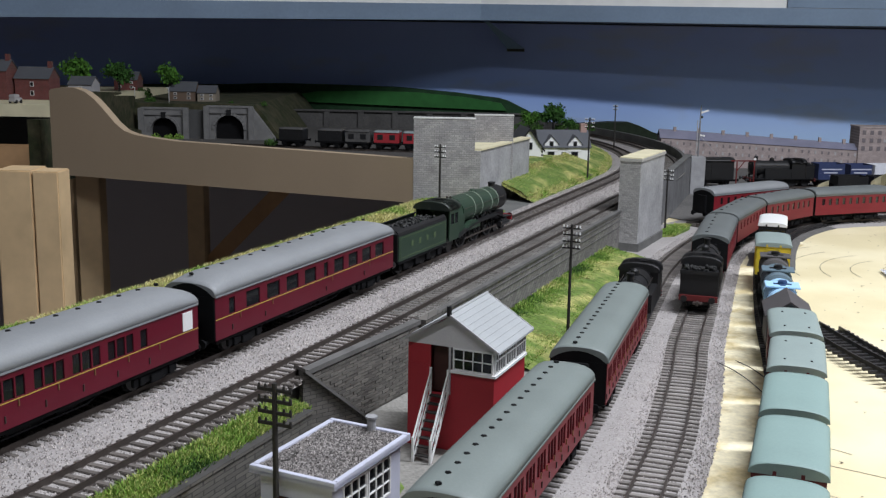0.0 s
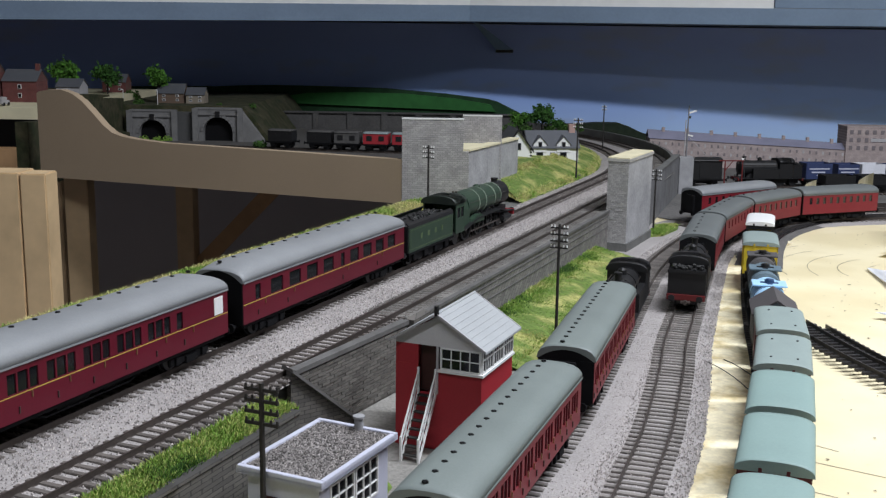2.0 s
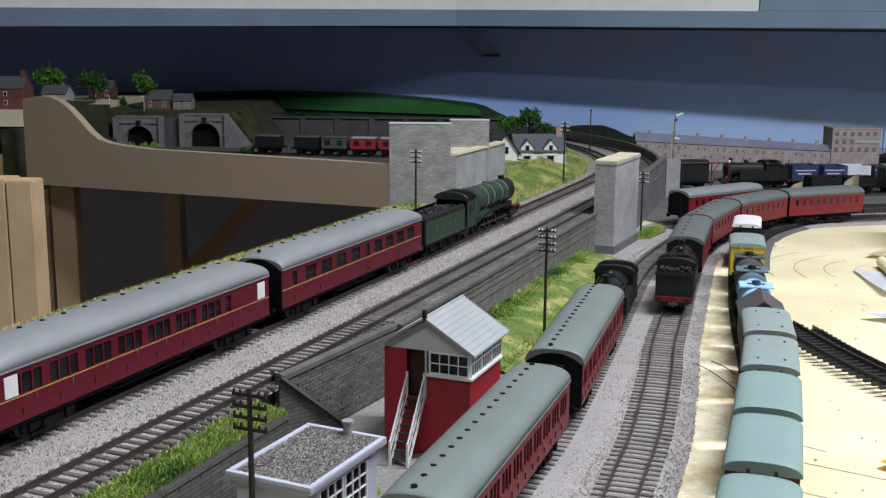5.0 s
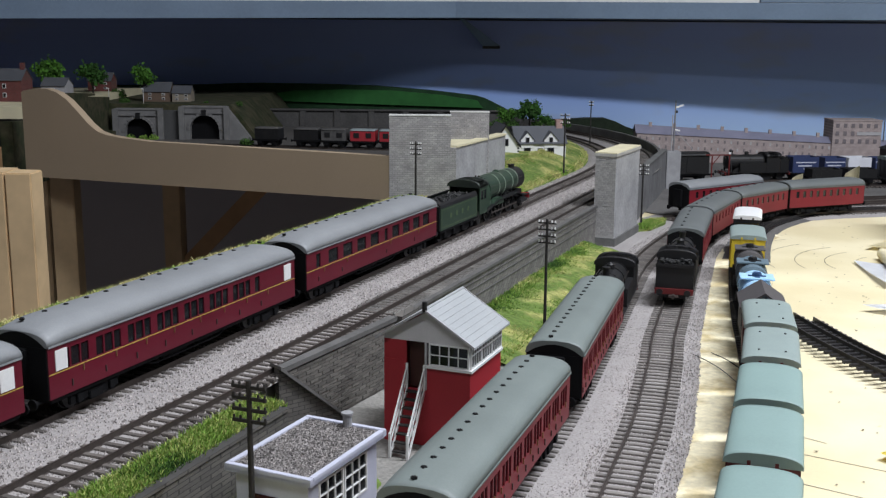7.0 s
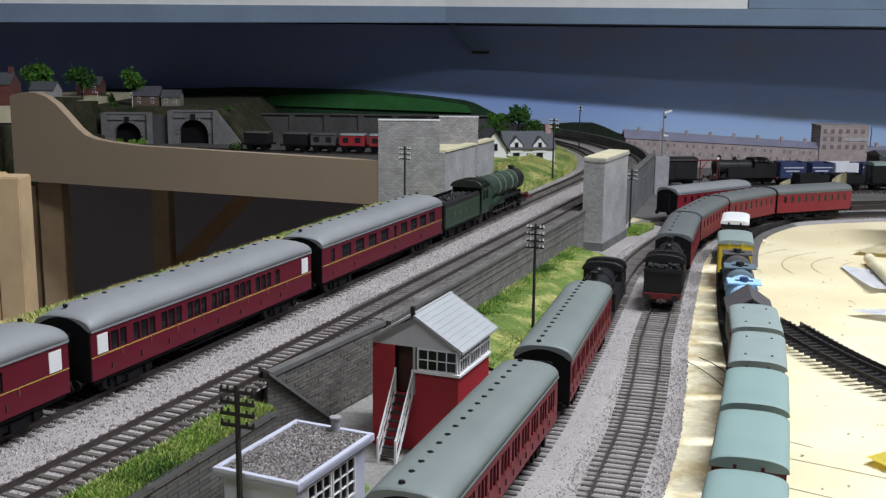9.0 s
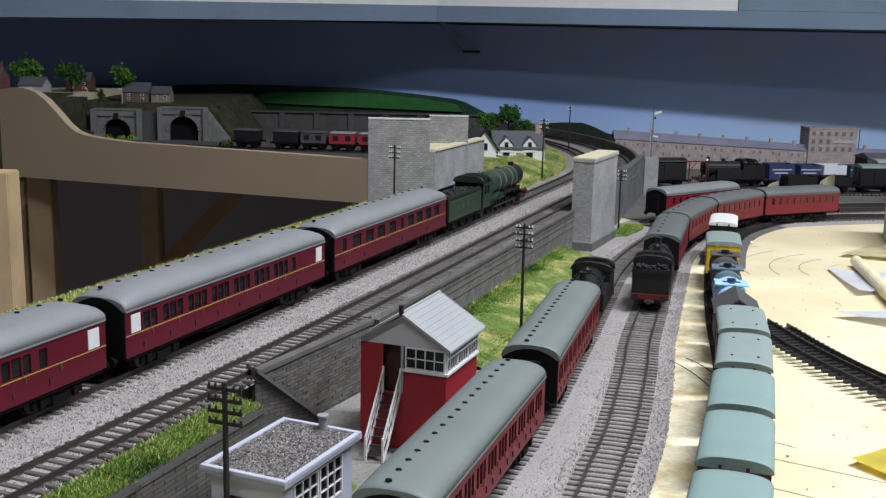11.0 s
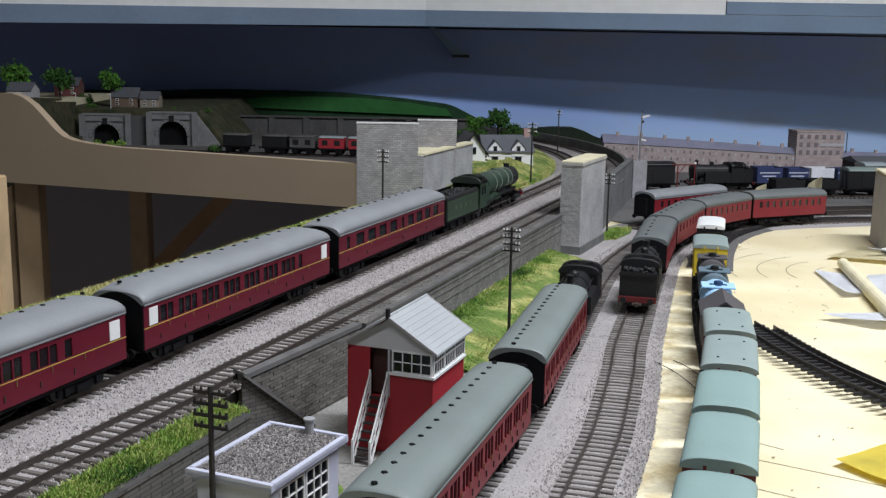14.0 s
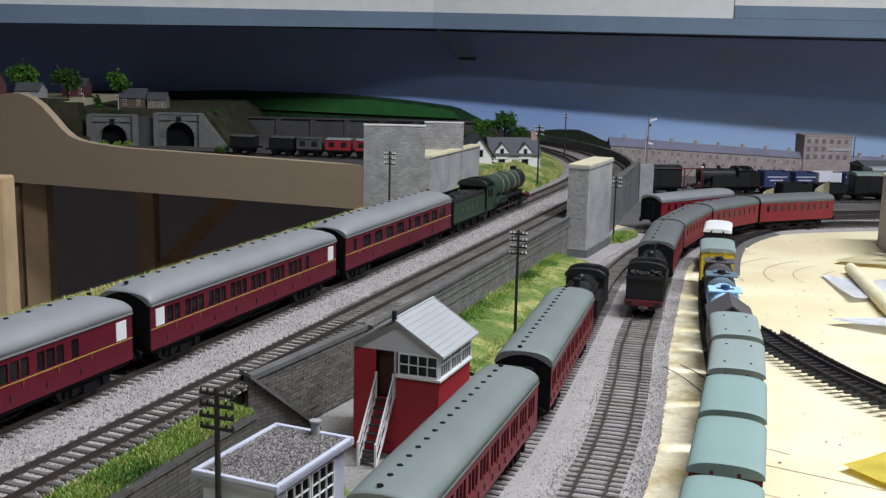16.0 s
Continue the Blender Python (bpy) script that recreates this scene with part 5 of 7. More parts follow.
ST_OUT = [(-SL, 0.0), (-SL, 0.0020), (0.0, 0.0350), (0.0, 0.0310)]
st = part("staircase", prismed(ST_OUT, "x", 0.0140, 0.0148), WHITE, bx, "white outside staircase")
part("stringer", prismed(ST_OUT, "x", 0.0245, 0.0253), WHITE, st)
for i in range(8):
    y, z = -SL + 0.0015 + 0.0027 * i, 0.0032 + 0.0041 * i
    part("tread", boxed(0.0148, 0.0245, y - 0.0010, y + 0.0022, z - 0.0006, z + 0.0002), DARK_WOOD, st)
for x in (0.0144, 0.0249):
    part("handrail", prismed([(-SL - 0.0015, 0.0115), (-SL - 0.0015, 0.0135), (0.0, 0.0470), (0.0, 0.0450)], "x", x - 0.0004, x + 0.0004), WHITE, st)
    part("midrail", prismed([(-SL - 0.0010, 0.0068), (-SL - 0.0010, 0.0080), (0.0, 0.0415), (0.0, 0.0402)], "x", x - 0.0003, x + 0.0003), WHITE, st)
    part("newel", boxed(x - 0.0006, x + 0.0006, -SL - 0.0018, -SL - 0.0006, 0.0, 0.0142), WHITE, st)
    part("newel", boxed(x - 0.0006, x + 0.0006, -0.0012, 0.0, 0.0330, 0.0475), WHITE, st)
    for k in range(1, 4):
        y = -SL + 0.0056 * k
        part("baluster", boxed(x - 0.0003, x + 0.0003, y - 0.0004, y + 0.0004, 0.0020 + (y + SL) * 1.45, 0.0125 + (y + SL) * 1.45), WHITE, st)

# ---- lamp hut ----
corner = Vector((-0.0593, 0.4208))
hut = thing("lamp_hut", pose(corner.x, corner.y, -0.0055, 0, 0, -24.5), "small lilac-white hut with gravel flat roof", "hut")
HW, HD, HH = -0.0437, 0.0672, 0.0455
for q in ((HW + 0.0035, -0.0035, 0.0035, 0.0047, 0, HH - 0.003), (HW + 0.0035, HW + 0.0047, 0.0047, HD - 0.0035, 0, HH - 0.003), (HW + 0.0047, -0.0035, HD - 0.0047, HD - 0.0035, 0, HH - 0.003), (-0.0047, -0.0035, 0.0047, 0.0120, 0, HH - 0.003), (-0.0047, -0.0035, 0.0540, HD - 0.0047, 0, HH - 0.003), (-0.0047, -0.0035, 0.0120, 0.0540, 0, 0.0200), (-0.0047, -0.0035, 0.0120, 0.0540, 0.0395, HH - 0.003)):
    part("wall", boxed(*q), LILAC, hut)
lattice(hut, 0.0120, 0.0325, 0.0200, 0.0395, 3, 3, "y", -0.0030, -0.0046)
lattice(hut, 0.0335, 0.0540, 0.0200, 0.0395, 3, 3, "y", -0.0030, -0.0046)
part("door", boxed(HW + 0.0130, HW + 0.0250, 0.0026, 0.0036, 0, 0.0330, 0.0002), mat("dark_red_door", (0.06, 0.012, 0.012), 0.6), hut, "dark red door")
part("roof_slab", boxed(HW, 0, 0, HD, HH - 0.003, HH - 0.0012), LILAC, hut)
for nm, q in (("parapet", (HW, 0, 0, 0.0026)), ("parapet", (HW, 0, HD - 0.0026, HD)), ("parapet", (HW, HW + 0.0026, 0.0026, HD - 0.0026)), ("parapet", (-0.0026, 0, 0.0026, HD - 0.0026))):
    part(nm, boxed(*q, HH - 0.0030, HH + 0.0004, 0.0002), LILAC, hut, "pale lilac roof edge")
part("gravel_bed", boxed(HW + 0.0026, -0.0026, 0.0026, HD - 0.0026, HH - 0.0012, HH - 0.0006), GRAVEL, hut, "grey gravel roofing")
rnd = random.Random(8)
vs, fs = [], []
for i in range(5200):
    p = Vector((rnd.uniform(HW + 0.0030, -0.0030), rnd.uniform(0.003, HD - 0.003), HH - 0.0006 + rnd.uniform(0, 0.0003)))
    s, k = rnd.uniform(0.0004, 0.0009), len(vs)
    e = Euler((rnd.random() * 6, rnd.random() * 6, rnd.random() * 6)).to_matrix()
    vs += [tuple(p + e @ Vector(v) * s) for v in ((1, 0, -0.5), (-0.6, 0.8, -0.5), (-0.6, -0.8, -0.5), (0, 0, 0.9))]
    fs += [(k, k + 1, k + 2), (k, k + 1, k + 3), (k + 1, k + 2, k + 3), (k + 2, k, k + 3)]
me = bpy.data.meshes.new("gravel")
me.from_pydata(vs, [], fs)
me.materials.append(island_mat("gravel_chip", (0.25, 0.23, 0.22), 0.7))
tagged(part("gravel", me, None, hut, "loose grey roofing gravel"), kind="stuff")
part("chimney_pot", tube(tubed((HW * 0.44, HD - 0.0035, HH - 0.001), (HW * 0.44, HD - 0.0035, HH + 0.0062), 0.0022, n=14), (HW * 0.44, HD - 0.0035, HH + 0.0056), (HW * 0.44, HD - 0.0035, HH + 0.0066), 0.0029, n=14), CONCRETE, hut, "grey stub chimney")

# ---- white cottage ----
SLATE = mat("dark_slate_roof", (0.10, 0.105, 0.118), 0.75, vary=0.12)
ct = thing("cottage", pose(0.0890, 1.560, 0.0465, 0, 0, 9), "white two-storey cottage with slate roof, gabled wing and two dormers", "cottage")
CW, CD, CE, CR = 0.0740, 0.0460, 0.0255, 0.0460
b = boxed(0, CW, 0, CD, -0.006, CE)
prism(b, [(0, CE), (CD, CE), (CD / 2, CR - 0.0012)], "x", 0, CW)
part("wall", b, WHITE, ct)
for sgn in (0, 1):
    a, c = ((-0.003, CE - 0.0026), (CD / 2, CR)) if not sgn else ((CD + 0.003, CE - 0.0026), (CD / 2, CR))
    part("roof_slope", prismed([a, c, (c[0], c[1] + 0.0014), (a[0], a[1] + 0.0014)], "x", -0.002, CW + 0.002), SLATE, ct)
    part("bargeboard", prismed([(a[0], a[1] - 0.001), (c[0], c[1] - 0.001), (c[0], c[1] + 0.0018), (a[0], a[1] + 0.0018)], "x", -0.0032, -0.0018), SOOT, ct, "black bargeboard")
for x in (0.0165, 0.0515):
    d = part("dormer", prismed([(x - 0.0098, CE - 0.008), (x + 0.0098, CE - 0.008), (x + 0.0098, CE + 0.0034), (x, CE + 0.0140), (x - 0.0098, CE + 0.0034)], "y", -0.0010, 0.0170), WHITE, ct, "white gabled dormer")
    for s in (-1, 1):
        part("dormer_roof", prismed([(x + s * 0.0114, CE + 0.0020), (x, CE + 0.0146), (x, CE + 0.0160), (x + s * 0.0114, CE + 0.0034)], "y", -0.0025, 0.0180), SLATE, d)
    part("window", boxed(x - 0.0032, x + 0.0032, -0.0016, -0.0009, CE - 0.0010, CE + 0.0075), LIGHT_GREY, d)
    part("pane", boxed(x - 0.0024, x + 0.0024, -0.0019, -0.0015, CE - 0.0004, CE + 0.0068), GLASS, d)
    part("window", boxed(x - 0.0050, x + 0.0050, -0.0010, 0.0002, 0.0085, 0.0178), SLATE, ct)
    part("pane", boxed(x - 0.0040, x + 0.0040, -0.0014, -0.0009, 0.0094, 0.0170), GLASS, ct)
part("door", boxed(0.0320, 0.0390, -0.0008, 0.0004, 0.0, 0.0170), SLATE, ct)
part("chimney", box(boxed(CW - 0.0100, CW - 0.001, CD / 2 - 0.004, CD / 2 + 0.004, CE, CR + 0.0100, 0.0003), CW - 0.0105, CW - 0.0005, CD / 2 - 0.0045, CD / 2 + 0.0045, CR + 0.0085, CR + 0.0105), mat("pinkish_chimney", (0.42, 0.28, 0.25), 0.9), ct, "pinkish brick chimney")
WX0, WX1, WE, WR, WY = -0.0410, -0.0010, 0.0235, 0.0515, -0.0240
wm = (WX0 + WX1) / 2
wg = part("gabled_wing", prismed([(WX0, -0.006), (WX1, -0.006), (WX1, WE), (wm, WR - 0.0012), (WX0, WE)], "y", WY, CD), WHITE, ct, "white gabled wing")
for sx, xe in ((-1, WX0 - 0.0025), (1, WX1 + 0.0025)):
    sl = [(xe, WE - 0.0030), (wm, WR), (wm, WR + 0.0014), (xe, WE - 0.0016)]
    part("roof_slope", prismed(sl, "y", WY - 0.002, CD + 0.002), SLATE, wg)
    part("bargeboard", prismed([(x, z + (-0.0012 if i < 2 else 0.0006)) for i, (x, z) in enumerate(sl)], "y", WY - 0.0034, WY - 0.0020), SOOT, wg, "black bargeboard")
part("window", boxed(wm - 0.0045, wm + 0.0045, WY - 0.0008, WY + 0.0004, 0.0230, 0.0330), SLATE, wg)
part("pane", boxed(wm - 0.0036, wm + 0.0036, WY - 0.0012, WY - 0.0007, 0.0238, 0.0322), GLASS, wg)
for k in range(6):
    part("quoin", boxed(WX1 - 0.0024, WX1 + 0.0004, WY - 0.0004, WY + 0.0022, 0.0005 + 0.0045 * k, 0.0026 + 0.0045 * k), SOOT, ct)

# ---- left side: fascia, timbers and the town ----
fas = thing("fascia_board", pose(0, 0, 0), "raw fibreboard fascia with a curved raised end", "fascia", kind="structure")
fa, fb = Vector((-0.0725, 1.200)), Vector((-0.5720, 1.4225))
e = (fb - fa)
FL = e.length
e.normalize()
prof = [(0, 0.0400), (FL, 0.0345), (FL, 0.1455), (FL - 0.004, 0.1480), (FL - 0.022, 0.1510), (FL - 0.044, 0.1515), (FL - 0.062, 0.1470), (FL - 0.078, 0.1380), (FL - 0.096, 0.1230), (FL - 0.112, 0.1085), (FL - 0.126, 0.0995), (FL - 0.142, 0.0955), (FL - 0.165, 0.0930), (FL - 0.21, 0.0905), (0, 0.0900)]
b = bmesh.new()
nn = Vector((-e.y, e.x)) * -0.012
lo = [b.verts.new((*(fa + e * s), z)) for s, z in prof]
hi = [b.verts.new((*(fa + e * s + nn), z)) for s, z in prof]
b.faces.new(lo)
b.faces.new(list(reversed(hi)))
for i in range(len(prof)):
    j = (i + 1) % len(prof)
    b.faces.new((lo[i], hi[i], hi[j], lo[j]))
bmesh.ops.recalc_face_normals(b, faces=b.faces)
part("panel", b, MDF, fas)
part("back_batten", prismed([tuple(fa + e * 0.01 + nn), tuple(fb + nn), tuple(fb + nn * 3), tuple(fa + e * 0.01 + nn * 3)], "z", 0.0420, 0.0600), PINE, fas)


def timber(x0, x1, y0, y1, z1, label, z0=-0.9, m_=PINE):
    t = thing("timber_post", pose((x0 + x1) / 2, (y0 + y1) / 2, z0), label, "timber post", "timber legs")
    part("post", boxed((x0 - x1) / 2, (x1 - x0) / 2, (y0 - y1) / 2, (y1 - y0) / 2, 0, z1 - z0, 0.0012), m_, t)
    return t


PINE_B = mat("redder_pine_timber", (0.50, 0.30, 0.15), 0.6, grain=60, vary=0.08, blotch=14, blot=0.18)
timber(-0.4600, -0.4245, 1.000, 1.040, 0.0936, "pale planed pine post beside a second post")
timber(-0.4235, -0.3985, 1.000, 1.030, 0.0930, "pale planed pine post with straight grain")
t = timber((-0.5563, 1.4600, 0.0131)[0], (-0.5239, 1.4600, 0.0137)[0], 1.46, 1.49, 0.036, "knotty pine leg under the fascia with a notched top")
timber(-0.6500, -0.6215, 1.62, 1.66, 0.03, "dark shaded timber leg under the layout")
timber(-0.4895, -0.4610, 1.78, 1.82, 0.03, "dark shaded timber leg under the layout")
br = thing("diagonal_brace", pose(0, 0, 0), "dark diagonal timber brace under the layout", "timber brace")
q0, q1 = Vector((-0.3304, 1.8000, -0.0334)), Vector((-0.4897, 1.8000, -0.1996))
d = (q1 - q0).normalized()
k = Vector((-d.z, 0, d.x)) * 0.013
part("brace", prismed([(v.x, v.z) for v in (q0 - k - d * 0.03, q0 + k - d * 0.03, q1 + k + d * 0.35, q1 - k + d * 0.35)], "y", 1.80, 1.825), PINE_B, br)
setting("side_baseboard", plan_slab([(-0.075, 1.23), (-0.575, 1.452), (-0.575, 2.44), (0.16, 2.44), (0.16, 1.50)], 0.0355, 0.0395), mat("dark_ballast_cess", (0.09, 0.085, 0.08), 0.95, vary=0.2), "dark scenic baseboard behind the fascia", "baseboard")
sb = thing("side_board", pose(0, 0, 0), "cream-edged town baseboard over a dark recess", "baseboard", kind="structure")
part("top_board", boxed(-1.5, (-0.6339, 1.6000, 0.1032)[0], 1.60, 2.2, 0.0965, 0.1145), CARD, sb)
part("lower_beam", boxed(-1.5, (-0.6375, 1.6000, 0.0352)[0], 1.605, 1.64, 0.0120, 0.0510), PINE_B, sb)
# black sheet behind the gap paints in the shade below the town board
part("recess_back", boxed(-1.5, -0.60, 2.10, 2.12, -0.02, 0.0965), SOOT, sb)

BRICK_RED = brick_mat("small_red_brick", (0.15, 0.045, 0.042), (0.19, 0.06, 0.055), (0.12, 0.075, 0.065), 0.003, 0.0011, (radians(90), 0, 0), 0.0001)


def house(x, y, z, w, d, eave, ridge, wall, roof, label, wins=2, turn=0, chim=True, door=True):
    t = thing("house", pose(x, y, z, 0, 0, turn), label, "house", "town houses")
    b = boxed(0, w, 0, d, -0.004, eave)
    prism(b, [(0, eave), (d, eave), (d / 2, ridge)], "x", 0.0005, w - 0.0005)
    part("wall", b, wall, t)
    for sgn in (0, 1):
        a, c = ((-0.002, eave - 0.001), (d / 2, ridge)) if not sgn else ((d + 0.002, eave - 0.001), (d / 2, ridge))
        part("roof_slope", prismed([a, c, (c[0], c[1] + 0.001), (a[0], a[1] + 0.001)], "x", -0.001, w + 0.001), roof, t)
    for i in range(wins):
        for zz in (eave * 0.62, eave * 0.2):
            cx = w * (i + 0.5) / wins
            f = part("window", boxed(cx - 0.0030, cx + 0.0030, -0.0006, 0.0004, zz, zz + eave * 0.22), WHITE, t)
            part("pane", boxed(cx - 0.0022, cx + 0.0022, -0.0009, -0.0005, zz + 0.0007, zz + eave * 0.22 - 0.0007), GLASS, f)
    if chim:
        part("chimney", boxed(w - 0.009, w - 0.002, d / 2 - 0.003, d / 2 + 0.003, ridge - 0.004, ridge + 0.010), wall, t)
    return t


house(-0.800, 1.70, 0.1145, 0.050, 0.045, 0.046, 0.062, BRICK_RED, SLATE, "red brick town house in shade", 1)
house(-0.746, 1.72, 0.1145, 0.056, 0.045, 0.034, 0.051, BRICK_RED, SLATE, "red brick house with slate roof", 1)
house(-0.690, 1.80, 0.1145, 0.040, 0.04, 0.022, 0.034, LIGHT_GREY, SLATE, "low white rendered house", 1, chim=False)
car = thing("parked_van", pose(-0.705, 1.625, 0.1147, 0, 0, 80), "small pale van parked at the town edge", "van")
part("body", box(boxed(-0.010, 0.010, -0.0055, 0.0055, 0.0025, 0.0085, 0.001), -0.010, 0.004, -0.005, 0.005, 0.0085, 0.0135, 0.001), LIGHT_GREY, car)
for x in (-0.006, 0.006):
    for y in (-0.0052, 0.0052):
        part("wheel", tubed((x, y - 0.0008, 0.0028), (x, y + 0.0008, 0.0028), 0.0028, n=12), SOOT, car)

# hill and tunnel mouths
POR = mat("grey_portal_stone", (0.20, 0.197, 0.195), 0.9, vary=0.12, blotch=50, blot=0.2)
hill = bmesh.new()
hx = [(-0.66, 0.105), (-0.60, 0.100), (-0.52, 0.100), (-0.47, 0.101), (-0.40, 0.100), (-0.385, 0.085), (-0.355, 0.045), (-0.34, 0.028)]
prism(hill, [(-0.66, 0.01)] + hx + [(-0.34, 0.01)], "y", 1.916, 2.40)
HILLM = mat("scrubby_hill", (0.028, 0.036, 0.012), 0.95, grain=120, vary=0.35, bump=0.002, second=(0.06, 0.055, 0.028))
setting("hill", hill, HILLM, "dark scrubby hill over the tunnels", "hill")
spur = bmesh.new()
prism(spur, [(1.70, 0.131), (1.92, 0.118), (1.92, 0.01), (1.70, 0.01)], "x", -0.668, -0.640)
prism(spur, [(1.62, 0.130), (1.92, 0.112), (1.92, 0.01), (1.62, 0.01)], "x", -0.640, -0.615)
prism(spur, [(1.45, 0.105), (1.60, 0.096), (1.92, 0.05), (1.92, 0.01), (1.45, 0.01)], "x", -0.615, -0.598)
setting("hill_spur", spur, HILLM, "grassy bank falling behind the raised fascia", "hill")


def tunnel_portal(x0, x1, z0, z1, ax0, ax1, crown, label):
    t = thing("tunnel_portal", pose(0, 1.9, 0), label, "tunnel portal", "tunnel portals", "structure")
    mid, r = (ax0 + ax1) / 2, (ax1 - ax0) / 2
    spring = crown - r
    arc = [(mid + r * math.cos(math.pi * i / 12), spring + r * math.sin(math.pi * i / 12)) for i in range(13)]
    b = bmesh.new()
    prism(b, [(x0, z0), (ax0, z0), (ax0, spring), (x0, spring)], "y", 0, 0.014)
    prism(b, [(ax1, z0), (x1, z0), (x1, spring), (ax1, spring)], "y", 0, 0.014)
    for i in range(12):
        p, q = arc[i], arc[i + 1]
        prism(b, [p, (x1 + (x0 - x1) * i / 12, z1), (x1 + (x0 - x1) * (i + 1) / 12, z1), q], "y", 0, 0.014)
    prism(b, [(x1, spring), (x1, z1), (ax1, spring)], "y", 0, 0.014)
    prism(b, [(x0, spring), (ax0, spring), (x0, z1)], "y", 0, 0.014)
    part("face", b, POR, t)
    part("cornice", boxed(x0 - 0.001, x1 + 0.001, -0.003, 0.014, z1 - 0.0100, z1 - 0.0075), POR, t)
    part("parapet", boxed(x0 - 0.001, x1 + 0.001, -0.0015, 0.014, z1, z1 + 0.003), POR, t)
    for x in (x0, x1):
        part("buttress", boxed(x - 0.005, x + 0.005, -0.006, 0.0, z0, z1 + 0.002, 0.0006), POR, t)
    for i in range(12):
        a0_, a1_ = math.pi * i / 12, math.pi * (i + 1) / 12
        part("voussoir", prismed([(mid + k * math.cos(a), spring + k * math.sin(a)) for a, k in ((a0_ + 0.02, r), (a1_ - 0.02, r), (a1_ - 0.02, r + 0.005), (a0_ + 0.02, r + 0.005))], "y", -0.002, 0.0), POR, t)
    part("keystone", boxed(mid - 0.004, mid + 0.004, -0.004, 0.0, crown - 0.001, crown + 0.010), SOOT, t)
    # flat black sheet across the arch, standing in for the darkness inside the bore
    part("tunnel_lining", boxed(ax0 - 0.001, ax1 + 0.001, 0.012, 0.016, z0, crown + 0.001), BLACK, t, "black sheet standing in for the dark bore")
    return t


tunnel_portal(-0.599, -0.519, 0.028, 0.0905, -0.5835, -0.5350, 0.0760, "grey stone tunnel portal of a single bore")
tunnel_portal(-0.482, -0.4025, 0.020, 0.0955, -0.4685, -0.4165, 0.0825, "larger grey stone tunnel portal with keystone")
setting("portal_link_wall", boxed(-0.519, -0.482, 1.906, 1.916, 0.02, 0.0900), mat("dark_link_stone", (0.085, 0.085, 0.085), 0.9, vary=0.15), "darker stone wall between the tunnel mouths", "wall")
setting("portal_wing_wall", prismed([(-0.402, 0.02), (-0.402, 0.097), (-0.362, 0.045), (-0.355, 0.02)], "y", 1.898, 1.910), POR, "sloping stone wing wall of the tunnel", "wall")
for i, (x, y, r) in enumerate(((-0.545, 1.80, 0.010), (-0.522, 1.80, 0.009), (-0.508, 1.81, 0.009), (-0.345, 1.78, 0.012), (-0.29, 1.62, 0.010))):
    bush(x, y, 0.03 + (0.018 if i < 3 else 0.014), r, 30 + i, leaf=LUSH if i != 3 else DEEP)
house(-0.575, 1.99, 0.1005, 0.050, 0.035, 0.018, 0.034, mat("brown_render", (0.16, 0.11, 0.08), 0.9), SLATE, "dark roofed cottage above the tunnels", 2, chim=False)
house(-0.520, 1.985, 0.1005, 0.034, 0.03, 0.016, 0.028, mat("cream_render", (0.28, 0.24, 0.19), 0.9), SLATE, "cream rendered house above the tunnels", 2, chim=False)
house(-0.700, 2.06, 0.1145, 0.045, 0.035, 0.020, 0.034, BRICK_RED, SLATE, "distant red brick house", 2, chim=False)
for i, (x, z0, z1) in enumerate(((-0.7490, 0.112, 0.1750), (-0.6700, 0.108, 0.1680), (-0.5765, 0.100, 0.1670))):
    leafy_tree("tree", x, 2.0, z0, z1 - z0, 0.052 if i != 2 else 0.044, "bright green broadleaf model tree on the hill", 40 + i)
for i, (x, y, z, h, w_) in enumerate(((-0.640, 2.05, 0.105, 0.035, 0.05), (-0.60, 1.96, 0.10, 0.022, 0.04), (-0.450, 1.95, 0.098, 0.014, 0.04), (-0.395, 1.97, 0.096, 0.018, 0.03))):
    bush(x, y, z, h * 0.5, 60 + i, "dark green shrub on the hillside", DEEP)
for x in (-0.622, -0.560):
    t = thing("street_lamp", pose(x, 1.94, 0.100), "slender white street lamp on the hill", "street lamp")
    part("column", tubed((0, 0, 0), (0, 0, 0.026), 0.0006, n=6), WHITE, t)
    part("lamp_head", boxed(-0.004, 0.0005, -0.0006, 0.0006, 0.0255, 0.0270), WHITE, t)

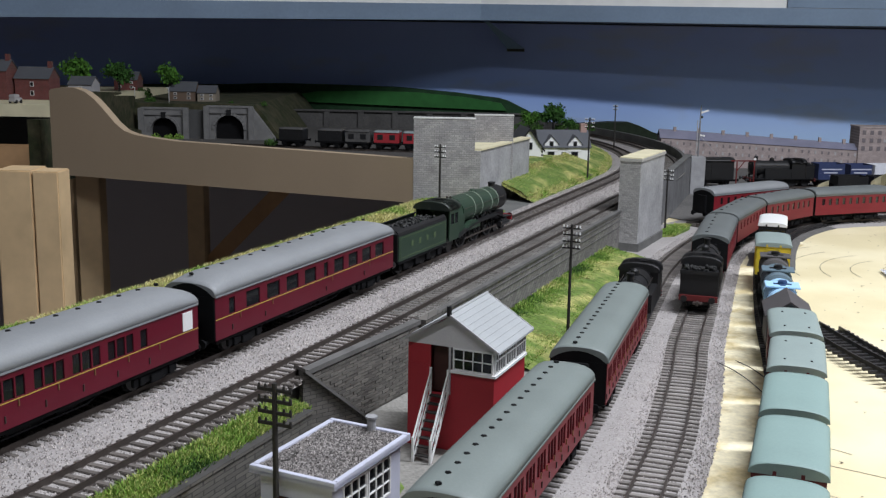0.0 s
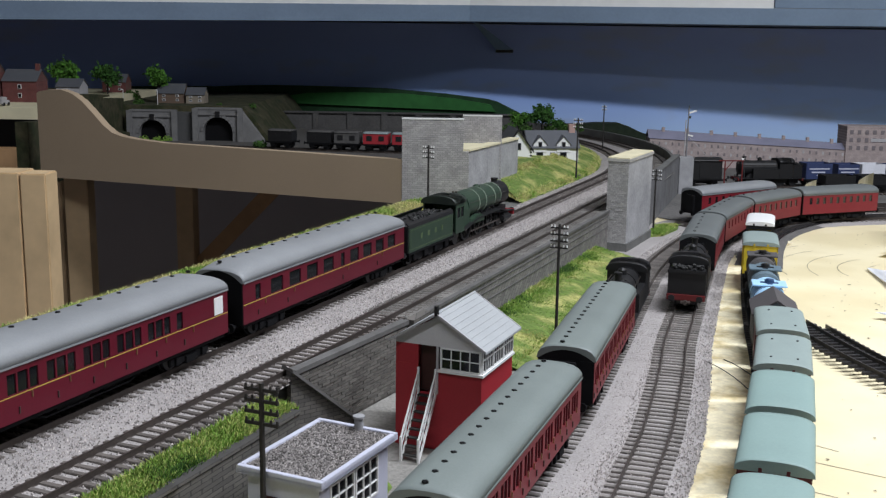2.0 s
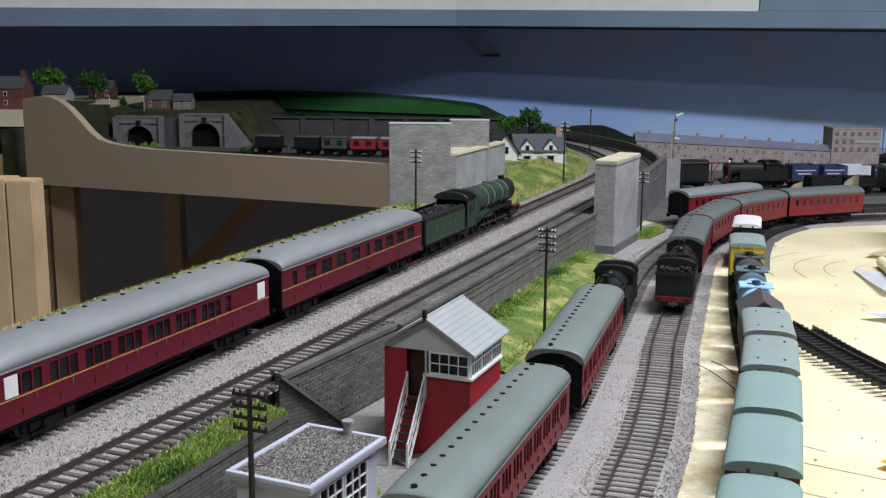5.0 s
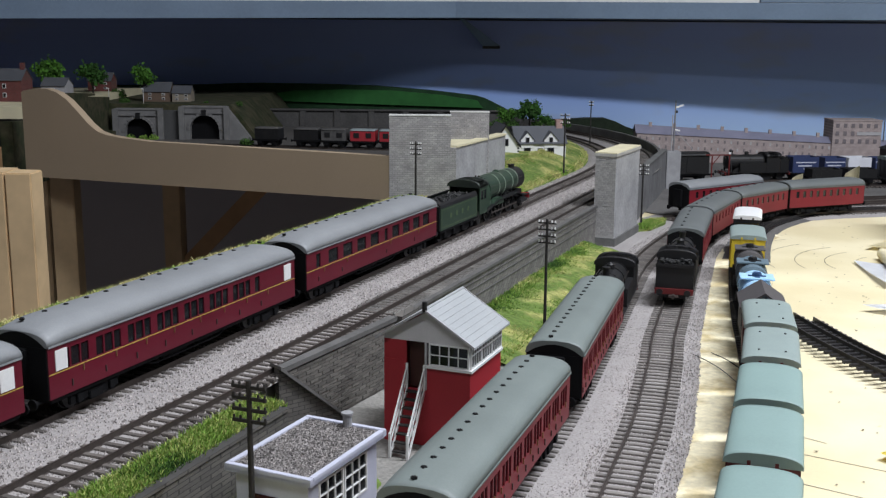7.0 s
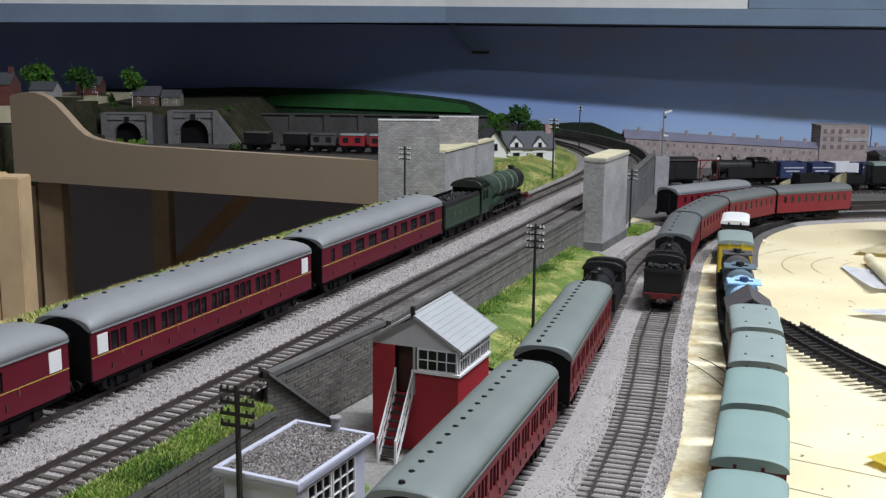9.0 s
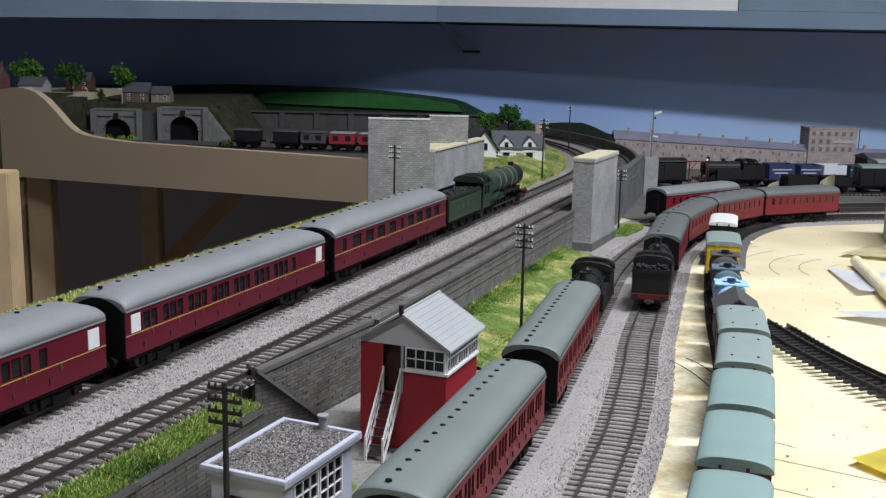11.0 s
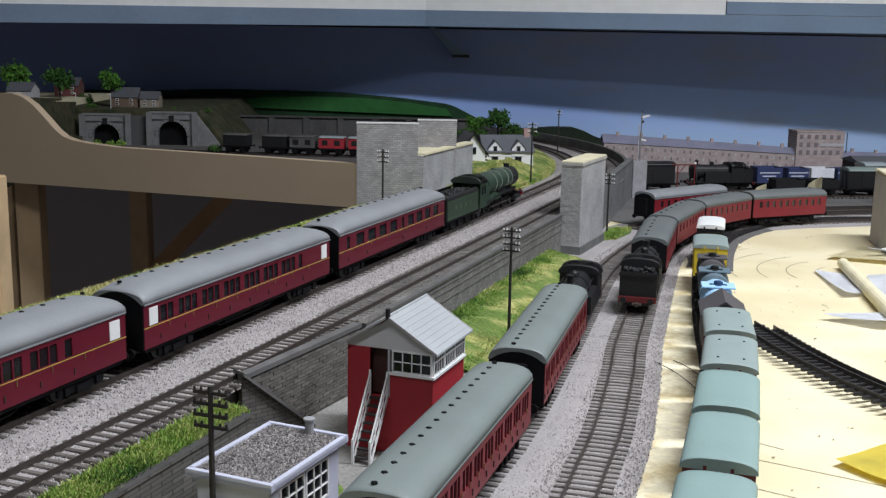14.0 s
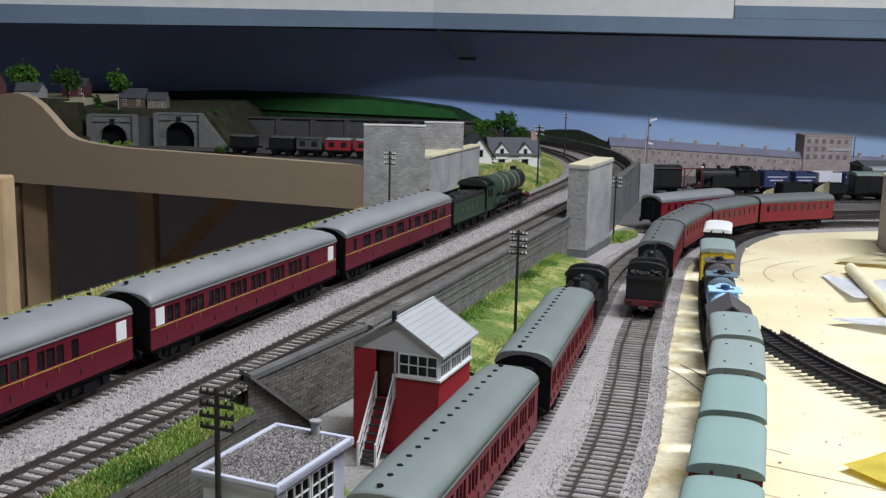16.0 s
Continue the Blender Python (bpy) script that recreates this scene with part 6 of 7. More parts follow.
# ---- backscene and upper deck ----
def sky_mat():
    m = bpy.data.materials.new("painted_sky")
    m.use_nodes = True
    nt = m.node_tree
    b = nt.nodes["Principled BSDF"]
    b.inputs["Roughness"].default_value = 0.9
    b.inputs["Specular IOR Level"].default_value = 0.03
    tc, sp = nt.nodes.new("ShaderNodeTexCoord"), nt.nodes.new("ShaderNodeSeparateXYZ")
    nt.links.new(tc.outputs["Object"], sp.inputs[0])
    mr = nt.nodes.new("ShaderNodeMapRange")
    mr.inputs["From Min"].default_value, mr.inputs["From Max"].default_value = 0.0, 0.22
    nt.links.new(sp.outputs["Z"], mr.inputs["Value"])
    cr = nt.nodes.new("ShaderNodeValToRGB")
    for pos, c in ((0.0, (0.50, 0.68, 0.97)), (1.0, (0.33, 0.42, 0.80)), (0.42, (0.37, 0.53, 0.96))):
        el = cr.color_ramp.elements.new(pos) if 0 < pos < 1 else cr.color_ramp.elements[int(pos)]
        el.color = (*c, 1)
    nt.links.new(mr.outputs["Result"], cr.inputs["Fac"])
    mp, n = nt.nodes.new("ShaderNodeMapping"), nt.nodes.new("ShaderNodeTexNoise")
    mp.inputs["Scale"].default_value = (5, 1, 14)
    n.inputs["Scale"].default_value, n.inputs["Detail"].default_value = 1.0, 3
    nt.links.new(tc.outputs["Object"], mp.inputs["Vector"])
    nt.links.new(mp.outputs["Vector"], n.inputs["Vector"])
    r2 = nt.nodes.new("ShaderNodeMapRange")
    r2.inputs["From Min"].default_value, r2.inputs["From Max"].default_value = 0.56, 0.70
    r2.inputs["To Max"].default_value = 0.35
    nt.links.new(n.outputs["Fac"], r2.inputs["Value"])
    mx = nt.nodes.new("ShaderNodeMix")
    mx.data_type = "RGBA"
    mx.inputs["B"].default_value = (0.42, 0.42, 0.46, 1)
    nt.links.new(r2.outputs["Result"], mx.inputs["Factor"])
    nt.links.new(cr.outputs["Color"], mx.inputs["A"])
    nt.links.new(mx.outputs["Result"], b.inputs["Base Color"])
    return m


setting("backdrop", boxed(-2.4, 2.4, 2.45, 2.46, -0.02, 0.257), sky_mat(), "painted blue sky backscene with soft clouds", "backscene")
DECK_BLUE = mat("slate_blue_deck_paint", (0.17, 0.24, 0.34), 0.5, grain=200, vary=0.06, blot=0.12, blotch=8)
dk = thing("upper_deck", pose(0, 0, 0), "upper deck with slate-blue painted edge and white facing", "deck", kind="structure")


def skew(x0, x1, y0, y1, z0, z1):
    """A length of the deck, whose front edge runs at a slant to the backscene."""
    f = lambda x: 2.234 - 0.09 * x if x > 0 else 2.234 + 0.42 * max(x, -1.1)
    drop = lambda x: 0.016 * min(max(-x, 0), 1.1)
    cuts = [x for x in (x0, -1.1, 0.0, x1) if x0 <= x <= x1]
    bm = bmesh.new()
    ring = []
    for x in sorted(set(cuts)):
        ring.append([bm.verts.new((x, f(x) + y, z - drop(x))) for y, z in ((y0, z0), (y1, z0), (y1, z1), (y0, z1))])
    for a, b in zip(ring, ring[1:]):
        for i in range(4):
            bm.faces.new((a[i], b[i], b[(i + 1) % 4], a[(i + 1) % 4]))
    bm.faces.new(ring[0])
    bm.faces.new(list(reversed(ring[-1])))
    bmesh.ops.recalc_face_normals(bm, faces=bm.faces)
    return bm


part("deck_edge", skew(-2.3, 2.4, 0, 0.018, 0.2596, 0.2917), DECK_BLUE, dk)
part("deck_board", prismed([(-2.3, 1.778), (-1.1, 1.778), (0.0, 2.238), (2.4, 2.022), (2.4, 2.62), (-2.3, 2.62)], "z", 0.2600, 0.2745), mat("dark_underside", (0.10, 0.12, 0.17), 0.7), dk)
split = 0.600
part("white_facing", skew(-2.3, split, 0.006, 0.022, 0.2917, 0.3585), WHITE, dk, "white painted facing board")
part("blue_step", skew(split + 0.001, 2.4, 0.001, 0.022, 0.2927, 0.3169), DECK_BLUE, dk)
part("step_top", skew(split + 0.001, 2.4, 0.004, 0.022, 0.3174, 0.3585), WHITE, dk)
b0, b1, b2 = Vector((0.0064, 2.3000, 0.2681)), Vector((0.0973, 2.4000, 0.2021)), Vector((0.0600, 2.4000, 0.2015))
bk = thing("shelf_bracket", pose(0, 0, 0), "grey-blue triangular bracket under the deck", "bracket")
bm = bmesh.new()
tri = [Vector((b0.x, 2.305, 0.2602)), Vector((b0.x + 0.008, 2.305, 0.2602)), b1, b2]
for o in (0, 0.010):
    tri2 = [bm.verts.new(v + Vector((0, o, 0))) for v in tri]
    bm.faces.new(tri2)
vsl = list(bm.verts)
for i in range(4):
    bm.faces.new((vsl[i], vsl[(i + 1) % 4], vsl[4 + (i + 1) % 4], vsl[4 + i]))
bmesh.ops.recalc_face_normals(bm, faces=bm.faces)
part("brace", bm, DECK_BLUE, bk)
part("foot", boxed(b2.x, b1.x, 2.40, 2.449, b1.z - 0.006, b1.z), SOOT, bk)

HILL_DARK, HILL_GREEN = mat("painted_dark_green_hill", (0.015, 0.055, 0.02), 0.9, grain=60, vary=0.3, blot=0.2), mat("painted_bright_field", (0.03, 0.15, 0.035), 0.9, grain=60, vary=0.12)
setting("hill_backscene", prismed([(-0.80, 0.02), (-0.80, 0.108), (-0.563, 0.112), (-0.50, 0.115), (-0.436, 0.1165), (-0.33, 0.1155), (-0.185, 0.1130), (-0.05, 0.103), (0.045, 0.0925), (0.066, 0.087), (0.085, 0.078), (0.142, 0.050), (0.16, 0.02)], "y", 2.420, 2.449), HILL_DARK, "painted dark green hills on the backscene", "backscene")
setting("field_backscene", prismed([(-0.40, 0.078), (-0.405, 0.094), (-0.36, 0.101), (-0.25, 0.104), (-0.14, 0.103), (-0.03, 0.094), (0.05, 0.082), (0.062, 0.066), (-0.1, 0.07)], "y", 2.412, 2.4205), HILL_GREEN, "painted bright green field on the backscene", "backscene")
GREYW = mat("grey_stone_print", (0.085, 0.082, 0.08), 0.9, grain=250, vary=0.2, blotch=30, blot=0.25)
cw = thing("cutting_wall", pose(0, 0, 0), "dark grey stone cutting wall behind the far wagons", "retaining wall", kind="structure")
part("wall_face", boxed(-0.40, 0.135, 2.20, 2.215, 0.01, 0.0720), GREYW, cw)
for x in np.linspace(-0.38, 0.11, 8):
    part("pilaster", boxed(float(x) - 0.006, float(x) + 0.006, 2.196, 2.20, 0.01, 0.0735), GREYW, cw)
part("coping", boxed(-0.40, 0.135, 2.195, 2.217, 0.0720, 0.0745), GREYW, cw)
setting("dark_bank", prismed([(0.066, -0.0004), (0.066, 0.0436), (0.132, 0.0414), (0.1815, 0.0436), (0.2277, 0.0436), (0.286, 0.048), (0.33, 0.048), (0.3575, 0.0392), (0.3817, 0.0277), (0.4136, 0.0172), (0.44, -0.0004), (0.4565, -0.0224), (0.4565, -0.029), (0.066, -0.029)], "y", 2.37, 2.405), mat("black_green_bank", (0.012, 0.022, 0.012), 0.95, grain=100, vary=0.4, bump=0.002), "dark overgrown bank beyond the curve", "bank")
for i, (x, y, z, h, w_) in enumerate(((0.146, 2.12, 0.045, 0.050, 0.050), (0.102, 2.14, 0.040, 0.042, 0.038), (0.178, 2.13, 0.045, 0.026, 0.026))):
    leafy_tree("tree", x, y, z, h, w_, "rounded green model tree on the skyline", 51 + i, 1100)
for i, x in enumerate((0.06, 0.085, 0.115, 0.16, 0.19, 0.215)):
    bush(x, 2.125, 0.050, 0.014, 70 + i, "dark green hedge bush on the skyline", DEEP)


def little_wagon(m, L, paint, label, high=0.0330, group="far goods stock", bars=None):
    t = thing("open_wagon", m, label, "railway wagon", group)
    wagon_base(t, L)
    for sx in (-1, 1):
        planked_side(t, sx * 0.0145, -L / 2 + 0.004, L / 2 - 0.004, 0.0115, high, 5, paint)
        part("end_wall", boxed(-0.0145, 0.0145, *sorted((sx * (L / 2 - 0.004), sx * (L / 2 - 0.003))), 0.0115, high), paint, t)
    part("floor_board", boxed(-0.014, 0.014, -L / 2 + 0.004, L / 2 - 0.004, 0.0115, high - 0.004), COAL, t)
    for sx in (-1, 1):
        for k, (z0, z1, y0, y1) in enumerate(bars or ()):
            part("lettering_bar", boxed(*sorted((sx * 0.0149, sx * 0.0152)), y0, y1, z0, z1), LILAC, t)
    return t


# far wagons under the hill
FAR = Path([(-0.42, 1.80), (-0.2, 1.76), (0.0, 1.74), (0.1, 1.74)])
railway_track(FAR, 0.0, FAR.length, 0.0425, "shaded siding track behind the fascia")
for s, col, lab in ((0.115, SOOT, "dark wagon in shade behind the fascia"), (0.182, SOOT, "dark wagon in shade behind the fascia"), (0.228, GREYW, "grey wagon in shade behind the fascia"), (0.276, BOXRED, "red wagon behind the fascia"), (0.324, BOXRED, "red wagon behind the fascia")):
    p, a = FAR.at(s)
    tw = thing("goods_wagon", pose(p.x, p.y, 0.0425, 0, 0, a), lab, "railway wagon", "far wagons behind the fascia")
    wagon_base(tw, 0.045)
    part("body", boxed(-0.014, 0.014, -0.0205, 0.0205, 0.0115, 0.0285, 0.0006), col, tw)
    part("roof", roof_mesh(0.041, 0.029, 0.0285, 0.0025), ROOF_PALE if col is BOXRED else GREYW, tw, smooth=True)
    for y in (-0.010, 0.010):
        part("hatch", boxed(0.0138, 0.0146, y - 0.0045, y + 0.0045, 0.0170, 0.0250), SOOT, tw)

# terrace row and mill
STONE_ROW = brick_mat("dull_pink_stone_row", (0.40, 0.33, 0.32), (0.46, 0.38, 0.36), (0.33, 0.28, 0.275), 0.006, 0.003, (radians(90), 0, 0), 0.0001)
DIM_PANE = mat("dusty_window_print", (0.19, 0.165, 0.175), 0.7)
MAUVE_SLATE = mat("mauve_slate_print", (0.22, 0.22, 0.30), 0.85, vary=0.1, blotch=30, blot=0.12)
NEARER = Matrix.Translation((0, 0, 0.0334)) @ Matrix.Scale(0.851, 4)
row = thing("terrace_row", NEARER @ pose(0, 2.35, 0), "long dull stone terrace with mauve slate roof and chimneys", "terraced houses")
part("wall", prismed([(0.397, -0.045), (0.397, 0.0193), (0.66, 0.0075), (0.92, -0.0040), (1.25, -0.010), (1.25, -0.045)], "y", 0.0, 0.05), STONE_ROW, row)
bm = bmesh.new()
for x0, x1, z0, z1, h0, h1 in ((0.394, 0.66, 0.0193, 0.0075, 0.017, 0.014), (0.66, 0.925, 0.0075, -0.0040, 0.014, 0.010), (0.925, 1.25, -0.004, -0.010, 0.010, 0.009)):
    v = [bm.verts.new(p) for p in ((x0, -0.002, z0 - 0.001), (x1, -0.002, z1 - 0.001), (x1, 0.02, z1 + h1), (x0, 0.02, z0 + h0), (x0, 0.045, z0), (x1, 0.045, z1))]
    bm.faces.new((v[0], v[1], v[2], v[3]))
    bm.faces.new((v[3], v[2], v[5], v[4]))
part("roof", bm, MAUVE_SLATE, row)
for i in range(12):
    x = 0.4285 + 0.0525 * i
    z = 0.037 - (x - 0.372) * 0.0545
    part("chimney", boxed(x - 0.0030, x + 0.0030, 0.016, 0.022, z - 0.008, z + 0.007), STONE_ROW, row)
for i in range(43):
    x = 0.404 + 0.0142 * i
    top = 0.0205 - (x - 0.372) * 0.0455
    for k in (0.0075, 0.024):
        part("window", boxed(x - 0.0018, x + 0.0018, -0.0008, 0.0006, top - k - 0.0065, top - k), DIM_PANE if (i + int(k * 1000)) % 3 else LIGHT_GREY, row)
ml = thing("mill_building", NEARER @ pose(0.820, 2.345, 0), "square stone mill above the terrace", "mill")
part("wall", boxed(0, 0.105, 0, 0.06, -0.045, 0.0480), STONE_ROW, ml)
part("parapet", boxed(-0.001, 0.106, -0.001, 0.061, 0.0480, 0.0510), STONE_ROW, ml)
part("pale_band", boxed(0.052, 0.104, -0.0012, 0.0, 0.0180, 0.0250), LIGHT_GREY, ml, "pale painted sign band")
for i in range(6):
    for k in range(3):
        part("window", boxed(0.006 + 0.0165 * i, 0.0135 + 0.0165 * i, -0.0010, 0.0006, 0.034 - 0.017 * k, 0.043 - 0.017 * k), DIM_PANE, ml)
part("flue", tubed((0.118, 0.02, -0.01), (0.118, 0.02, 0.047), 0.0012, n=8), SLATE, ml)
wh = thing("goods_warehouse", pose(0.755, 1.835, -0.006), "dark brick warehouse at the yard edge", "warehouse")
part("wall", boxed(0, 0.20, 0, 0.08, 0, 0.040), mat("dark_warehouse_brick", (0.06, 0.045, 0.045), 0.9), wh)
part("roof", prismed([(-0.003, 0.040), (0.083, 0.040), (0.04, 0.050)], "x", -0.003, 0.203), SLATE, wh)
part("window", boxed(0.010, 0.022, -0.001, 0.001, 0.020, 0.034), LIGHT_GREY, wh)

# yard stock
NAVY = mat("navy_wagon_paint", (0.03, 0.045, 0.12), 0.6)
PALEVAN = mat("off_white_van_paint", (0.72, 0.73, 0.78), 0.6)
BEIGE = mat("beige_hut_paint", (0.42, 0.38, 0.33), 0.7)


def yard_pose(x, off=0.0):
    s = min(range(len(YARD.p)), key=lambda i: abs(YARD.p[i].x - x))
    p, a = YARD.at(YARD.s[s], off)
    return pose(p.x, p.y, 0, 0, 0, a)


van(yard_pose(0.3740), 0.070, SOOT, SOOT, "grimy black van at the end of the far yard", top=0.0400)
tank_engine(yard_pose(0.4830) @ pose(0, 0, 0, 0, 0, 180), "black engine in the far yard with red buffer beam")
BARS = ((0.0270, 0.0288, -0.017, 0.017), (0.0215, 0.0235, -0.013, 0.010), (0.0170, 0.0182, -0.004, 0.014))
little_wagon(yard_pose(0.5630), 0.050, NAVY, "navy open wagon with white lettering bars", 0.0365, bars=BARS)
little_wagon(yard_pose(0.6095), 0.042, NAVY, "navy open wagon with white lettering bars", 0.0350, bars=BARS)
tw = little_wagon(yard_pose(0.6540), 0.046, PALEVAN, "white open wagon in the far yard", 0.0350)
little_wagon(yard_pose(0.6975), 0.040, NAVY, "navy open wagon in the far yard", 0.0340, bars=BARS[:1])
van(yard_pose(0.7450), 0.054, BEIGE, ROOF_PALE, "beige goods van in the far yard")
van(yard_pose(0.8020), 0.058, PALEVAN, ROOF_PALE, "white goods van in the far yard")
lg = thing("loading_gauge", pose(0.4150, 1.668, -0.005, 0, 0, 8), "spindly dull red loading gauge frame in the yard", "loading gauge")
for x in (-0.016, 0.012):
    part("post", tubed((x, 0, 0), (x, 0, 0.050), 0.0011, n=8), BEAM_RED, lg)
part("top_beam", boxed(-0.026, 0.014, -0.0010, 0.0010, 0.0490, 0.0508, 0.0002), BEAM_RED, lg)
part("brace", tubed((-0.016, 0, 0.034), (-0.004, 0, 0.049), 0.0007, n=6), BEAM_RED, lg)
part("lamp", boxed(0.0100, 0.0140, -0.0014, 0.0014, 0.0508, 0.0540, 0.0004), WHITE, lg)
YARD2 = Path([(0.50, 1.665), (0.7, 1.685), (0.95, 1.70)])
railway_track(YARD2, 0.0, YARD2.length, 0, "near yard track in dark ballast")
for x, col, lab in ((0.575, SOOT, "black mineral wagon in the yard"), (0.632, SOOT, "black mineral wagon in the yard")):
    p, a = YARD2.at(x - 0.50)
    little_wagon(pose(p.x, p.y, 0, 0, 0, a), 0.054, col, lab, 0.0250)
p, a = YARD2.at(0.20)
van(pose(p.x, p.y, 0, 0, 0, a), 0.075, SOOT, mat("grey_green_van_roof", (0.20, 0.25, 0.23), 0.6), "dark van with grey-green roof")
hs = thing("platelayers_hut", pose(0.700, 1.600, -0.005, 0, 0, -10), "small brown hut with grey pitched roof", "hut")
part("wall", boxed(0, 0.042, 0, 0.03, 0, 0.022), mat("brown_hut_wall", (0.16, 0.07, 0.06), 0.8), hs)
for a, c in (((-0.003, 0.021), (0.015, 0.034)), ((0.033, 0.021), (0.015, 0.034))):
    part("roof_slope", prismed([a, c, (c[0], c[1] + 0.0012), (a[0], a[1] + 0.0012)], "x", -0.003, 0.045), GREYW, hs)
part("window", boxed(0.012, 0.020, -0.001, 0.0005, 0.008, 0.016), LIGHT_GREY, hs)
for x, y in ((0.690, 1.545), (0.745, 1.552), (0.800, 1.556)):
    little_wagon(pose(x, y - 0.012, 0.0, 0, 0, -84), 0.052, SOOT, "black flat-sided wagon at the siding end", 0.0200)
for x, y, turn, s in ((0.463, 1.452, 30, 1.0), (0.590, 1.600, -20, 0.9)):
    cd = thing("card_offcut", pose(x, y, -0.005, 0, 0, turn), "curled cream card offcut standing in the yard", "card offcut")
    bm = bmesh.new()
    rows_ = []
    for i in range(7):
        q = i / 6
        rows_.append([bm.verts.new((-0.014 * s + 0.028 * s * q, 0.006 * math.sin(q * 3), 0)), bm.verts.new((-0.008 * s + 0.022 * s * q, 0.010 * math.sin(q * 3), (0.034 + 0.014 * q) * s))])
    for a_, b_ in zip(rows_, rows_[1:]):
        bm.faces.new((a_[0], b_[0], b_[1], a_[1]))
    bmesh.ops.solidify(bm, geom=bm.faces[:], thickness=0.0006)
    part("card", bm, CARD, cd)

# ---- loose things on the cream board ----
for off in (-0.0085, 0.0085):
    mid = Path([(0.2765, 0.850), (0.2850, 0.785), (0.3030, 0.705), (0.335, 0.625), (0.38, 0.54)])
    loose = Path([mid.at(mid.length * k / 6, off)[0] for k in range(7)])
    railway_track(loose, 0, loose.length, 0.0004 if off < 0 else 0.0046, "loose black flexible track lying on the board", steel=DARK_TRACK, sleeper=PLASTIC_SLEEPER, pitch=0.0078)
PAPER = mat("white_paper", (0.82, 0.83, 0.86), 0.8, vary=0.02)
CREAMP = mat("cream_sheet", (0.80, 0.73, 0.50), 0.8, vary=0.03)


def sheet(corners, material, label, lift, name="paper_sheet", under=None):
    """A thin sheet with lifted corners: corners are plan points, lift their heights."""
    t = thing(name, pose(0, 0, 0), label, name.replace("_", " "))
    bm = bmesh.new()
    n = 8
    g = []
    for i in range(n + 1):
        row_ = []
        for j in range(n + 1):
            u, v = i / n, j / n
            w4 = ((1 - u) * (1 - v), u * (1 - v), u * v, (1 - u) * v)
            x = sum(k * c[0] for k, c in zip(w4, corners))
            y = sum(k * c[1] for k, c in zip(w4, corners))
            z = -0.0056 + sum(k ** 1.5 * l for k, l in zip(w4, lift)) + 0.0006 * noise.noise((x * 60, y * 60, 3))
            row_.append(bm.verts.new((x, y, max(z, -0.0056))))
        g.append(row_)
    for i in range(n):
        for j in range(n):
            bm.faces.new((g[i][j], g[i + 1][j], g[i + 1][j + 1], g[i][j + 1]))
    bmesh.ops.solidify(bm, geom=bm.faces[:], thickness=-0.0007)
    bmesh.ops.recalc_face_normals(bm, faces=bm.faces)
    part("sheet", bm, material, t, smooth=False)
    return t


sheet([(0.401, 0.978), (0.437, 0.992), (0.455, 1.085), (0.415, 1.098)], PAPER, "curled white paper sheet lying on the board", (0.007, 0.004, 0.001, 0.003))
sheet([(0.425, 0.935), (0.60, 0.98), (0.60, 1.12), (0.462, 1.078)], PAPER, "flat white paper sheet on the board", (0.001, 0.001, 0.003, 0.002))
sheet([(0.349, 0.896), (0.388, 0.862), (0.56, 0.88), (0.50, 0.930)], PAPER, "stiff white card lifted off the board", (0.006, 0.009, 0.008, 0.005))
sheet([(0.455, 1.170), (0.56, 1.120), (0.70, 1.20), (0.535, 1.262)], CREAMP, "torn cream sheet with a ragged edge", (0.004, 0.010, 0.006, 0.001))
sheet([(0.500, 1.175), (0.60, 1.170), (0.64, 1.20), (0.54, 1.195)], PAPER, "white paper scrap on the cream sheet", (0.014, 0.014, 0.014, 0.014))
sheet([(0.236, 0.564), (0.262, 0.520), (0.42, 0.60), (0.37, 0.655)], mat("lemon_card", (0.80, 0.68, 0.12), 0.7, vary=0.03), "lemon-yellow card with grey edge", (0.004, 0.006, 0.006, 0.004))
tb = thing("cardboard_tube", pose(0, 0, 0), "rolled cream card tube lying among papers", "card tube")
part("roll", tubed((0.4525, 1.118, 0.0005), (0.408, 0.885, 0.0015), 0.0058, 0.0072, 16), CREAMP, tb)
bxm = thing("metal_box", pose(0.5320, 1.195, -0.0058, 0, 0, -12), "plain grey metal box standing on the board", "metal box")
part("case", boxed(0, 0.09, 0, 0.10, 0, 0.088, 0.0015), LIGHT_GREY, bxm)
part("lid", boxed(-0.001, 0.091, -0.001, 0.101, 0.088, 0.0905, 0.0008), CARD, bxm)
PENCIL = mat("pencil_line", (0.22, 0.19, 0.14), 0.9)


def pencil(knots, w=0.00035):
    return ribbon(Path(knots), 0, Path(knots).length, (-w, w), (-0.00578, -0.00578), 0.006)


for i, r in enumerate((0.055, 0.085, 0.115, 0.145, 0.175)):
    cx, cy = 0.470, 1.085
    pts = [(cx - r * math.cos(a), cy + r * math.sin(a) * 0.95) for a in np.linspace(-0.25 + 0.05 * i, 1.0 + 0.06 * (i % 3), 8)]
    tagged(part("pencil_mark", pencil([(float(a), float(b_)) for a, b_ in pts]), PENCIL), "curved pencil line drawn on the board", "pencil line", "", "stuff")
for a, b_ in (((0.190, 0.575), (0.30, 0.505)), ((0.176, 0.535), (0.27, 0.47)), ((0.20, 0.60), (0.215, 0.588))):
    tagged(part("pencil_mark", pencil([a, ((a[0] + b_[0]) / 2, (a[1] + b_[1]) / 2 + 0.001), b_], 0.0003), PENCIL), "faint straight pencil line on the board", "pencil line", "", "stuff")
rnd = random.Random(77)
vs, fs = [], []
